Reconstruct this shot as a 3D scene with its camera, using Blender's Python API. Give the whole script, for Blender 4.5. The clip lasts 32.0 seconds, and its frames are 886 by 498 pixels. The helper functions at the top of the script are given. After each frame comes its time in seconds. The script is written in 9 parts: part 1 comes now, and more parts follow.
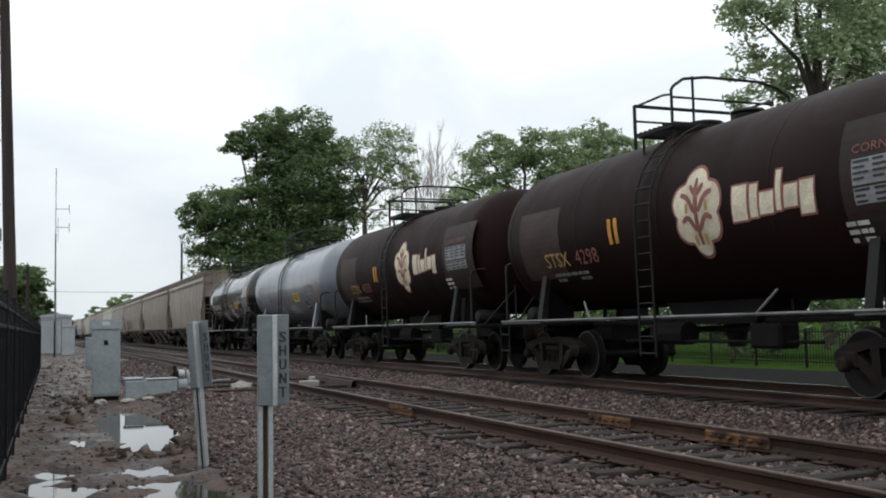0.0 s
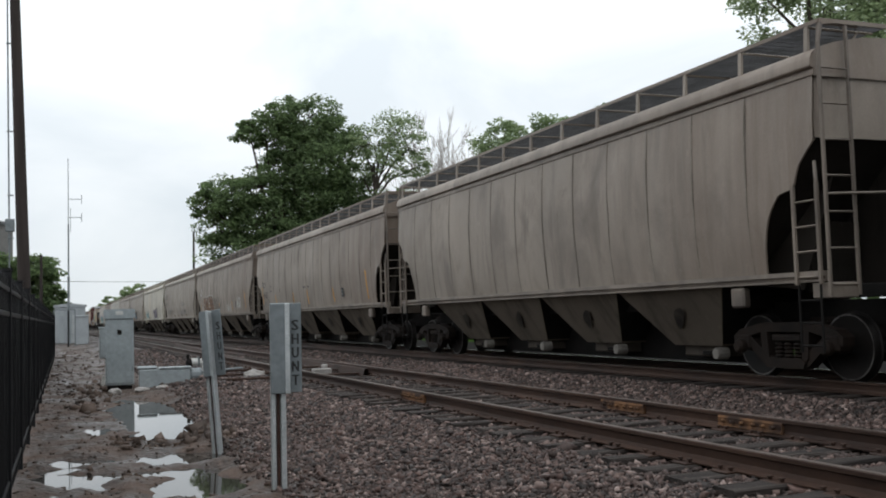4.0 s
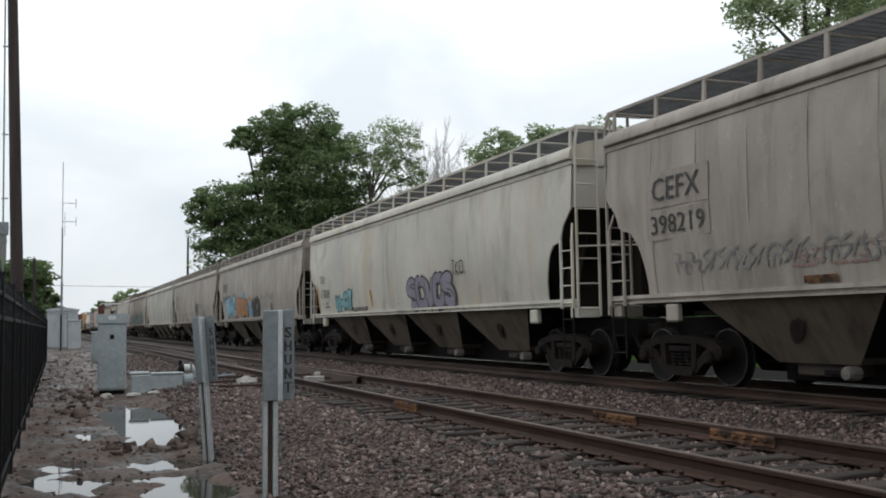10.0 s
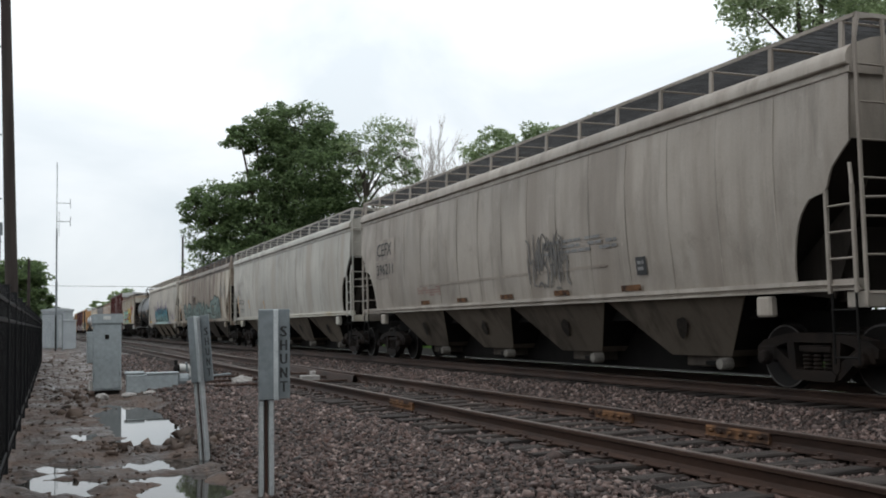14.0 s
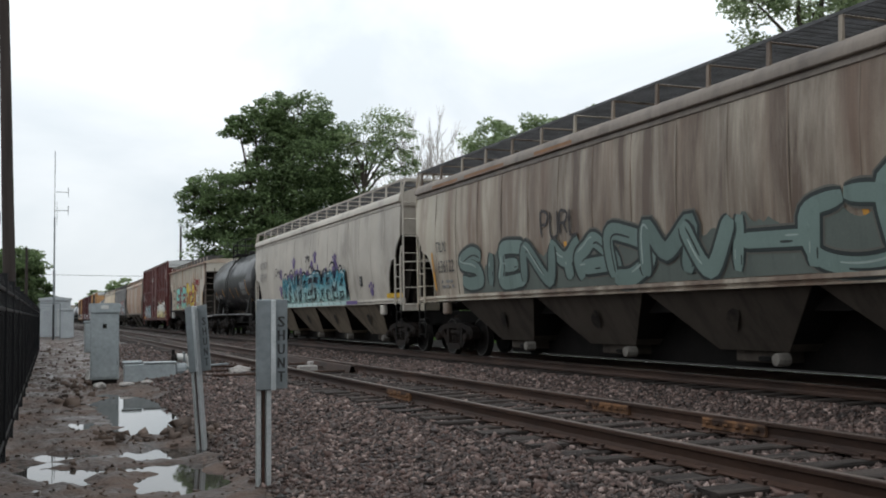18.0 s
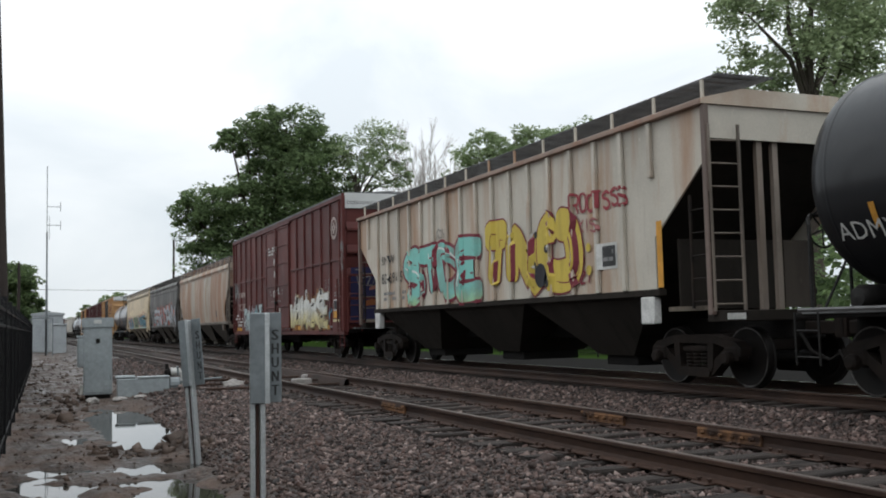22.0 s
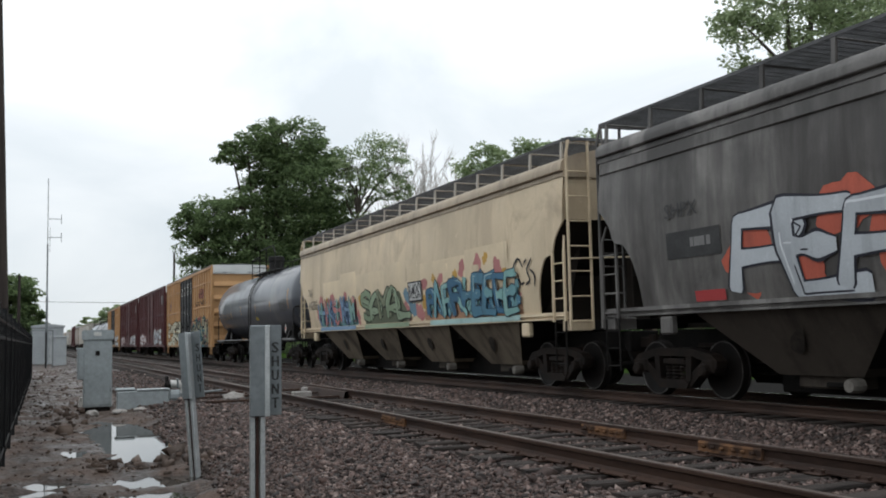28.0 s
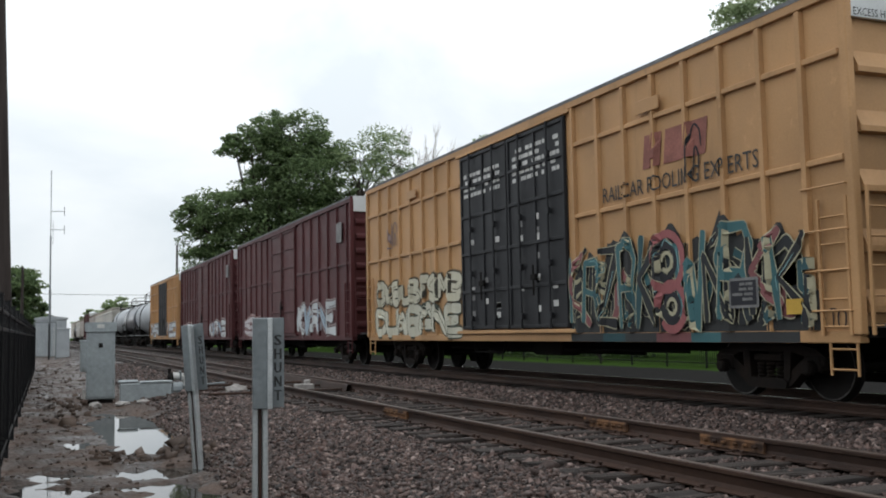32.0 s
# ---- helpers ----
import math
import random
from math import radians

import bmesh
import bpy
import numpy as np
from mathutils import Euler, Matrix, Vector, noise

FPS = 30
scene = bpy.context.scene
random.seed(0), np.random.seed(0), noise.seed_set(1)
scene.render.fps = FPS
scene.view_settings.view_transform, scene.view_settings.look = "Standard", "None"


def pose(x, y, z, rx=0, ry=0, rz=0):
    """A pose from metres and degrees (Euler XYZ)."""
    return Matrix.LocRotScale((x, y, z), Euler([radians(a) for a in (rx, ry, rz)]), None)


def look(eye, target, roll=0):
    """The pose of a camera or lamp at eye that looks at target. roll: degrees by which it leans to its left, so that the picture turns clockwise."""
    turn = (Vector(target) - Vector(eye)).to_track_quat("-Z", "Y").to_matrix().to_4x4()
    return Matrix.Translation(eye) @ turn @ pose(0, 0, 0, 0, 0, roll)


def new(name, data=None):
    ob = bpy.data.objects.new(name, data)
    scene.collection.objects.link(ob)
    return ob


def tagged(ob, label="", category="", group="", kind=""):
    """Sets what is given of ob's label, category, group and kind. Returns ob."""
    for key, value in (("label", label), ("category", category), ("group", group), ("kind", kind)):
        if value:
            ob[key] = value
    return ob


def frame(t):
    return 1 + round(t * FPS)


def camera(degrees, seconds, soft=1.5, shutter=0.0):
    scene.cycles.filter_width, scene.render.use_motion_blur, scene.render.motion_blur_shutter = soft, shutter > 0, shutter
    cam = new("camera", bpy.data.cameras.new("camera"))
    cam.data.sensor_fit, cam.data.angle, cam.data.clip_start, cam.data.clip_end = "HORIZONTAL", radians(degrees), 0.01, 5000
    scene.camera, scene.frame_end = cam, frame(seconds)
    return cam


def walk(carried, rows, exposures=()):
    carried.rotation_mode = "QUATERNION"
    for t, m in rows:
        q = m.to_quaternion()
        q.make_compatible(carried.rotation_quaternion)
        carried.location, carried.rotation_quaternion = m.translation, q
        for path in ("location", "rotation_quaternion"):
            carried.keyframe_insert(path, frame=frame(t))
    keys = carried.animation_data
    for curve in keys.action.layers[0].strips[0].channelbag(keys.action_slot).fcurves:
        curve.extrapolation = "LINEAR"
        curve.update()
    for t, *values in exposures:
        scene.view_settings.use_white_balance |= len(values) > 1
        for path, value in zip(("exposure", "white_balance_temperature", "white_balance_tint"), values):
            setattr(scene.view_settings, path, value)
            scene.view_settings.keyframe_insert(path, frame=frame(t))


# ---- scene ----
EYE = (0.0, 0.0, 1.053)          # metres; the tops of the rails are at z = 0, the tracks run along y
SPAN = 32.0


def aim(yaw, pitch, roll):
    """Camera turned right by yaw from the tracks' direction, up by pitch, leaning by roll."""
    return pose(*EYE, 90 + pitch, 0, -yaw) @ pose(0, 0, 0, 0, 0, roll)


cam = camera(48.08, SPAN, soft=1.9)
walk(cam, [
    (0, aim(22.216, 4.482, -1.299)),
    (0.5, aim(22.247, 4.397, -1.323)),
    (1, aim(22.080, 4.309, -1.600)),
    (1.5, aim(21.806, 4.145, -1.512)),
    (2, aim(21.800, 4.054, -1.468)),
    (2.5, aim(21.826, 3.971, -1.602)),
    (3, aim(21.853, 3.841, -1.588)),
    (3.5, aim(21.668, 3.760, -1.689)),
    (5.5, aim(21.337, 3.945, -1.567)),
    (6, aim(21.517, 4.155, -1.476)),
    (6.5, aim(21.584, 4.344, -1.103)),
    (7, aim(21.483, 4.501, -1.018)),
    (7.5, aim(21.494, 4.395, -1.246)),
    (8, aim(21.625, 4.300, -1.133)),
    (8.5, aim(21.849, 4.291, -1.315)),
    (9, aim(21.823, 4.151, -1.331)),
    (9.5, aim(21.876, 4.263, -0.997)),
    (10, aim(21.875, 4.290, -0.902)),
    (10.5, aim(21.915, 4.288, -0.985)),
    (11, aim(21.911, 4.144, -1.241)),
    (11.5, aim(21.941, 4.031, -1.145)),
    (12, aim(21.957, 3.894, -0.789)),
    (12.5, aim(21.946, 3.892, -0.743)),
    (13, aim(22.000, 4.039, -0.811)),
    (13.5, aim(22.188, 4.148, -1.231)),
    (14, aim(22.154, 4.185, -1.200)),
    (14.5, aim(22.071, 4.060, -1.092)),
    (16.5, aim(22.178, 3.844, -1.177)),
    (17, aim(22.161, 3.657, -1.308)),
    (17.5, aim(22.274, 3.494, -1.162)),
    (18, aim(22.255, 3.677, -0.873)),
    (18.5, aim(22.445, 4.034, -1.001)),
    (19, aim(22.437, 4.282, -1.238)),
    (19.5, aim(22.467, 4.311, -1.383)),
    (20, aim(22.418, 4.297, -1.376)),
    (20.5, aim(22.476, 4.336, -1.126)),
    (21, aim(22.389, 4.375, -1.218)),
    (21.5, aim(22.559, 4.334, -1.448)),
    (22, aim(22.647, 4.344, -1.359)),
    (22.5, aim(22.772, 4.374, -1.242)),
    (23, aim(22.775, 4.548, -1.160)),
    (23.5, aim(22.722, 4.821, -0.894)),
    (24, aim(22.765, 5.007, -1.079)),
    (24.5, aim(22.706, 5.069, -1.118)),
    (25, aim(22.612, 4.868, -1.229)),
    (25.5, aim(22.589, 4.717, -1.260)),
    (27.5, aim(22.536, 5.074, -1.225)),
    (28, aim(22.635, 5.083, -1.265)),
    (28.5, aim(22.660, 4.993, -1.137)),
    (29, aim(22.753, 5.043, -0.874)),
    (29.5, aim(22.690, 5.050, -0.956)),
    (30, aim(22.657, 5.010, -0.949)),
    (30.5, aim(22.587, 4.839, -1.140)),
    (31, aim(22.458, 4.723, -1.045)),
    (31.5, aim(22.481, 4.626, -1.221)),
    (32, aim(22.473, 4.685, -1.135)),
], exposures=[(0, 0.0), (27.5, 0.0), (29, -0.12), (31, -0.12), (32, 0.03)])

# ---- light: an overcast day, soft sun from above the camera's side ----
world = bpy.data.worlds.new("overcast_sky")
scene.world = world
world.use_nodes = True
wn, wl = world.node_tree.nodes, world.node_tree.links
wn.clear()
sky = wn.new("ShaderNodeTexSky")
sky.sky_type, sky.sun_disc = "NISHITA", False
sky.sun_elevation, sky.sun_rotation = radians(75), radians(240)
w_coord = wn.new("ShaderNodeTexCoord")
w_map = wn.new("ShaderNodeMapping")
w_map.inputs["Scale"].default_value = (1.0, 1.0, 1.7)
w_noise = wn.new("ShaderNodeTexNoise")
w_noise.inputs["Scale"].default_value, w_noise.inputs["Detail"].default_value = 3.4, 7.0
w_noise.inputs["Distortion"].default_value = 0.5
w_ramp = wn.new("ShaderNodeValToRGB")
w_ramp.color_ramp.elements[0].position, w_ramp.color_ramp.elements[0].color = 0.40, (0.765, 0.83, 0.88, 1)
w_ramp.color_ramp.elements[1].position, w_ramp.color_ramp.elements[1].color = 0.60, (0.955, 1.0, 1.03, 1)
w_sep, w_rise, w_gain = wn.new("ShaderNodeSeparateXYZ"), wn.new("ShaderNodeMath"), wn.new("ShaderNodeMath")
w_rise.operation, w_gain.operation = "MAXIMUM", "MULTIPLY_ADD"      # the clouds are brighter overhead than at the horizon
w_rise.inputs[1].default_value = 0.0
w_gain.inputs[1].default_value, w_gain.inputs[2].default_value = 0.95, 0.955
wl.new(w_coord.outputs["Generated"], w_sep.inputs[0])
wl.new(w_sep.outputs["Z"], w_rise.inputs[0])
wl.new(w_rise.outputs[0], w_gain.inputs[0])
w_blue, w_cloud = wn.new("ShaderNodeBackground"), wn.new("ShaderNodeBackground")
w_blue.inputs["Strength"].default_value, w_cloud.inputs["Strength"].default_value = 0.08, 1.0
w_mix, w_out = wn.new("ShaderNodeMixShader"), wn.new("ShaderNodeOutputWorld")
w_mix.inputs[0].default_value = 0.92
wl.new(w_coord.outputs["Generated"], w_map.inputs[0])
wl.new(w_map.outputs[0], w_noise.inputs["Vector"])
wl.new(w_noise.outputs[0], w_ramp.inputs[0])
wl.new(sky.outputs[0], w_blue.inputs[0])
wl.new(w_ramp.outputs[0], w_cloud.inputs[0])
wl.new(w_gain.outputs[0], w_cloud.inputs["Strength"])
wl.new(w_blue.outputs[0], w_mix.inputs[1])
wl.new(w_cloud.outputs[0], w_mix.inputs[2])
wl.new(w_mix.outputs[0], w_out.inputs[0])
sun = new("sun", bpy.data.lights.new("sun", "SUN"))
sun.data.energy, sun.data.angle, sun.data.color = 0.5, radians(40), (1.0, 0.995, 0.985)
sun.matrix_basis = look((-14, -8, 60), (0, 0, 0))


# ---- materials ----
def node_mat(name):
    m = bpy.data.materials.new(name)
    m.use_nodes = True
    return m, m.node_tree.nodes, m.node_tree.links, m.node_tree.nodes["Principled BSDF"]


def noise_node(nodes, links, scale, detail=4.0, stretch=(1, 1, 1), random_w=True, rough=0.55, distort=0.0):
    tc = nodes.new("ShaderNodeTexCoord")
    mp = nodes.new("ShaderNodeMapping")
    mp.inputs["Scale"].default_value = stretch
    n = nodes.new("ShaderNodeTexNoise")
    n.inputs["Scale"].default_value, n.inputs["Detail"].default_value = scale, detail
    n.inputs["Roughness"].default_value, n.inputs["Distortion"].default_value = rough, distort
    links.new(tc.outputs["Object"], mp.inputs[0])
    links.new(mp.outputs[0], n.inputs["Vector"])
    if random_w:
        n.noise_dimensions = "4D"
        info, mul = nodes.new("ShaderNodeObjectInfo"), nodes.new("ShaderNodeMath")
        mul.operation = "MULTIPLY"
        mul.inputs[1].default_value = 40.0
        links.new(info.outputs["Random"], mul.inputs[0])
        links.new(mul.outputs[0], n.inputs["W"])
    return n.outputs[0]


def ramp(nodes, links, socket, lo, hi):
    r = nodes.new("ShaderNodeMapRange")
    r.inputs["From Min"].default_value, r.inputs["From Max"].default_value = lo, hi
    r.clamp = True
    links.new(socket, r.inputs["Value"])
    return r.outputs[0]


def blend(nodes, links, factor, a, b, mode="MIX"):
    m = nodes.new("ShaderNodeMix")
    m.data_type, m.blend_type = "RGBA", mode
    for k, val in ((0, factor), (6, a), (7, b)):
        if isinstance(val, bpy.types.NodeSocket):
            links.new(val, m.inputs[k])
        elif k == 0:
            m.inputs[0].default_value = val
        else:
            m.inputs[k].default_value = (*val, 1)
    return m.outputs[2]


def bumped(nodes, links, bsdf, height, strength, distance=0.01):
    b = nodes.new("ShaderNodeBump")
    b.inputs["Strength"].default_value, b.inputs["Distance"].default_value = strength, distance
    links.new(height, b.inputs["Height"])
    links.new(b.outputs[0], bsdf.inputs["Normal"])


def surface(name, col, col2, rough=0.7, metal=0.0, scale=4.0, grain=45.0, bump=0.3, stretch=(1, 1, 1), spread=(0.35, 0.65), depth=0.01):
    """Two-tone surface with coarse variation, grain and relief."""
    m, nodes, links, bsdf = node_mat(name)
    a = ramp(nodes, links, noise_node(nodes, links, scale, 5, stretch), *spread)
    g = noise_node(nodes, links, grain, 3, stretch)
    c = blend(nodes, links, a, col, col2)
    c = blend(nodes, links, 0.35, c, blend(nodes, links, ramp(nodes, links, g, 0.3, 0.7), (0.45, 0.45, 0.45), (1.3, 1.3, 1.3)), "MULTIPLY")
    links.new(c, bsdf.inputs["Base Color"])
    bsdf.inputs["Roughness"].default_value, bsdf.inputs["Metallic"].default_value = rough, metal
    bsdf.inputs["Specular IOR Level"].default_value = 0.2
    bumped(nodes, links, bsdf, g, bump, depth)
    return m


def paint(name, base, grime=(0.10, 0.085, 0.07), grime_at=0.5, rust=(0.24, 0.09, 0.035), rust_at=0.2, rough=0.48, patch=0.25, gloss=0.45, worn=None, soot=0.0, coat=0.0, bands=None):
    """Weathered car paint: vertical grime streaks, rust runs, faded patches and grain."""
    m, nodes, links, bsdf = node_mat(name)
    base = tuple(v * 0.87 for v in base)
    fade = ramp(nodes, links, noise_node(nodes, links, 0.45, 4), 0.3, 0.7)
    c = blend(nodes, links, fade, tuple(v * (1 - patch) for v in base), tuple(min(v * (1 + patch * 0.6), 0.9) for v in base))
    streak = noise_node(nodes, links, 2.4, 6, (0.6, 1.3, 0.16), rough=0.62)
    c = blend(nodes, links, ramp(nodes, links, streak, 0.74 - 0.40 * grime_at, 0.94 - 0.2 * grime_at), c, grime)
    blot = noise_node(nodes, links, 1.1, 7, (1, 1, 0.7), rough=0.68, distort=0.6)
    c = blend(nodes, links, ramp(nodes, links, blot, 0.80 - 0.38 * grime_at, 1.0 - 0.32 * grime_at), c, grime)
    run = noise_node(nodes, links, 1.5, 7, (0.8, 0.9, 0.2), rough=0.66, distort=0.3)
    scuff = noise_node(nodes, links, 6.5, 5, (1, 1, 0.6), rough=0.7)
    c = blend(nodes, links, ramp(nodes, links, scuff, 0.60, 0.82), c, tuple(min(v * 1.25 + 0.01, 0.85) for v in base))
    c = blend(nodes, links, ramp(nodes, links, run, 0.72 - 0.34 * rust_at, 0.86 - 0.22 * rust_at), c, rust)
    if soot:        # broad sooty clouds with soft edges
        cloud = noise_node(nodes, links, 0.75, 5, (1, 0.9, 0.6), rough=0.55, distort=0.9)
        c = blend(nodes, links, ramp(nodes, links, cloud, 0.60 - 0.2 * soot, 0.86 - 0.2 * soot), c, grime)
    if bands:       # broad soft columns that run down from the roof
        tone, lo, hi = bands
        column = noise_node(nodes, links, 1.0, 6, (0.2, 1.0, 0.11), rough=0.6, distort=0.25)
        c = blend(nodes, links, ramp(nodes, links, column, lo, hi), c, tone)
    if worn:        # one stretch of the car is rusted far more than the other
        y_clean, y_bad, tone = worn[:3]
        tc, sep = nodes.new("ShaderNodeTexCoord"), nodes.new("ShaderNodeSeparateXYZ")
        links.new(tc.outputs["Object"], sep.inputs[0])
        runs = ramp(nodes, links, noise_node(nodes, links, 1.9, 7, (0.6, 1.2, 0.14), rough=0.65, distort=0.3), 0.30, 0.62)
        both = nodes.new("ShaderNodeMath")
        both.operation = "MULTIPLY"
        reach = ramp(nodes, links, sep.outputs["Y"], y_clean, y_bad)
        if len(worn) > 3:       # clean again past the other end of the stretch
            past = nodes.new("ShaderNodeMath")
            past.operation = "MULTIPLY"
            links.new(reach, past.inputs[0])
            links.new(ramp(nodes, links, sep.outputs["Y"], worn[4], worn[3]), past.inputs[1])
            reach = past.outputs[0]
        links.new(reach, both.inputs[0])
        links.new(runs, both.inputs[1])
        c = blend(nodes, links, both.outputs[0], c, tone)
    g = noise_node(nodes, links, 38, 3)
    c = blend(nodes, links, 0.2, c, blend(nodes, links, ramp(nodes, links, g, 0.3, 0.7), (0.6, 0.6, 0.6), (1.2, 1.2, 1.2)), "MULTIPLY")
    links.new(c, bsdf.inputs["Base Color"])
    r = nodes.new("ShaderNodeMapRange")
    r.inputs["To Min"].default_value, r.inputs["To Max"].default_value = rough - 0.12, rough + 0.25
    links.new(blot, r.inputs["Value"])
    links.new(r.outputs[0], bsdf.inputs["Roughness"])
    bsdf.inputs["Specular IOR Level"].default_value = gloss
    bsdf.inputs["Coat Weight"].default_value, bsdf.inputs["Coat Roughness"].default_value = coat, 0.09
    bumped(nodes, links, bsdf, blot, 0.12, 0.02)
    return m


def flat_paint(name, col, wear=0.35):
    return surface(name, col, tuple(v * (1 - wear) for v in col), 0.6, 0, 3.0, 30, 0.05)


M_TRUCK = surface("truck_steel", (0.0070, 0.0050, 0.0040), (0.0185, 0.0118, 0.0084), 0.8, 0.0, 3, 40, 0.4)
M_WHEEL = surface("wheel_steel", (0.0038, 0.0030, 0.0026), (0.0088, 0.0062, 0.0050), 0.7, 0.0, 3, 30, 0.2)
M_RIM = surface("bright_rim_steel", (0.14, 0.13, 0.125), (0.03, 0.026, 0.024), 0.4, 0.6, 5, 30, 0.1)
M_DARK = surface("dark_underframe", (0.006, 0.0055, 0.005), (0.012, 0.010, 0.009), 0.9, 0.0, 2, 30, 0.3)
M_BLACK = paint("black_paint", (0.009, 0.009, 0.0105), (0.022, 0.020, 0.018), 0.25, rust_at=0.0, rough=0.4, gloss=0.1, coat=1.0)
M_FRAME = surface("black_frame_steel", (0.0085, 0.008, 0.0078), (0.018, 0.016, 0.0145), 0.6, 0.0, 3, 40, 0.2)
M_HANDRAIL = surface("worn_hand_rail", (0.20, 0.20, 0.20), (0.085, 0.08, 0.077), 0.45, 0.4, 4, 40, 0.1, (1, 0.3, 1))
M_LETTER_WHITE = flat_paint("white_lettering", (0.62, 0.61, 0.58))
M_LETTER_DARK = flat_paint("dark_lettering", (0.05, 0.05, 0.05))
M_STENCIL = flat_paint("dusty_stencil_plate", (0.27, 0.275, 0.28))
M_LETTER_GREY = flat_paint("grey_lettering", (0.22, 0.215, 0.21))
M_YELLOW = flat_paint("yellow_decal", (0.72, 0.44, 0.04))
M_ORANGE = flat_paint("orange_reflector", (0.62, 0.30, 0.05))
M_GRATING = surface("grating_steel", (0.125, 0.125, 0.13), (0.07, 0.07, 0.07), 0.7, 0.2, 3, 50, 0.3)
M_RAIL = surface("rail_steel", (0.030, 0.018, 0.014), (0.066, 0.037, 0.026), 0.6, 0.25, 2.5, 40, 0.3, (1, 0.3, 1))
M_RAIL_TOP = surface("rail_running_face", (0.13, 0.105, 0.09), (0.065, 0.047, 0.038), 0.5, 0.4, 2.5, 30, 0.15, (1, 0.15, 1))
M_RAIL_BRIGHT = surface("polished_running_face", (0.42, 0.42, 0.42), (0.30, 0.295, 0.29), 0.25, 0.85, 2.5, 30, 0.05, (1, 0.15, 1))
M_JOINT = surface("rusty_joint_bar", (0.15, 0.075, 0.036), (0.032, 0.019, 0.014), 0.85, 0.0, 5, 40, 0.5, spread=(0.42, 0.6))
M_TIE = surface("weathered_tie", (0.016, 0.013, 0.0115), (0.052, 0.042, 0.037), 0.88, 0.0, 3, 25, 0.7, (0.3, 3, 3), depth=0.02)
M_GALV = surface("galvanised_steel", (0.205, 0.228, 0.236), (0.165, 0.182, 0.188), 0.5, 0.25, 3, 14, 0.05)
M_GALV_BRIGHT = surface("bright_galvanised_steel", (0.52, 0.54, 0.54), (0.38, 0.40, 0.40), 0.42, 0.5, 3, 50, 0.08)
M_CABINET = surface("grey_cabinet_paint", (0.335, 0.366, 0.372), (0.27, 0.298, 0.304), 0.5, 0.1, 1.5, 12, 0.04)
M_FENCE = surface("black_fence_paint", (0.008, 0.008, 0.009), (0.013, 0.013, 0.014), 0.5, 0.0, 3, 40, 0.1)
M_POLE = surface("creosoted_pole", (0.030, 0.024, 0.022), (0.055, 0.044, 0.039), 0.85, 0, 2, 30, 0.6, (4, 4, 0.25))
M_BARK = surface("bark", (0.055, 0.045, 0.036), (0.10, 0.085, 0.07), 0.9, 0, 4, 20, 0.8, (3, 3, 0.5), depth=0.03)
M_PALE_BARK = surface("dead_bark", (0.52, 0.48, 0.46), (0.36, 0.33, 0.31), 0.9, 0, 4, 20, 0.6, (3, 3, 0.5))


def leaf_mat(name, dark, light):
    m, nodes, links, bsdf = node_mat(name)
    geo = nodes.new("ShaderNodeNewGeometry")
    n = noise_node(nodes, links, 0.6, 3)
    mixn = nodes.new("ShaderNodeMath")
    mixn.operation = "ADD"
    links.new(geo.outputs["Random Per Island"], mixn.inputs[0])
    links.new(n, mixn.inputs[1])
    c = blend(nodes, links, ramp(nodes, links, mixn.outputs[0], 0.45, 1.45), dark, light)
    links.new(c, bsdf.inputs["Base Color"])
    bsdf.inputs["Roughness"].default_value = 0.55
    tr = nodes.new("ShaderNodeBsdfTranslucent")
    links.new(c, tr.inputs[0])
    mx = nodes.new("ShaderNodeMixShader")
    mx.inputs[0].default_value = 0.45
    bsdf.inputs["Specular IOR Level"].default_value = 0.2
    links.new(bsdf.outputs[0], mx.inputs[1])
    links.new(tr.outputs[0], mx.inputs[2])
    links.new(mx.outputs[0], nodes["Material Output"].inputs[0])
    return m


M_LEAF_DARK = leaf_mat("dark_leaves", (0.044, 0.072, 0.033), (0.205, 0.282, 0.124))
M_LEAF_MID = leaf_mat("green_leaves", (0.1323, 0.1840, 0.0920), (0.3220, 0.3967, 0.2127))
M_LEAF_BRIGHT = leaf_mat("bright_leaves", (0.14, 0.19, 0.095), (0.36, 0.43, 0.24))
M_LEAF_PALE = leaf_mat("pale_leaves", (0.12, 0.145, 0.09), (0.22, 0.25, 0.165))


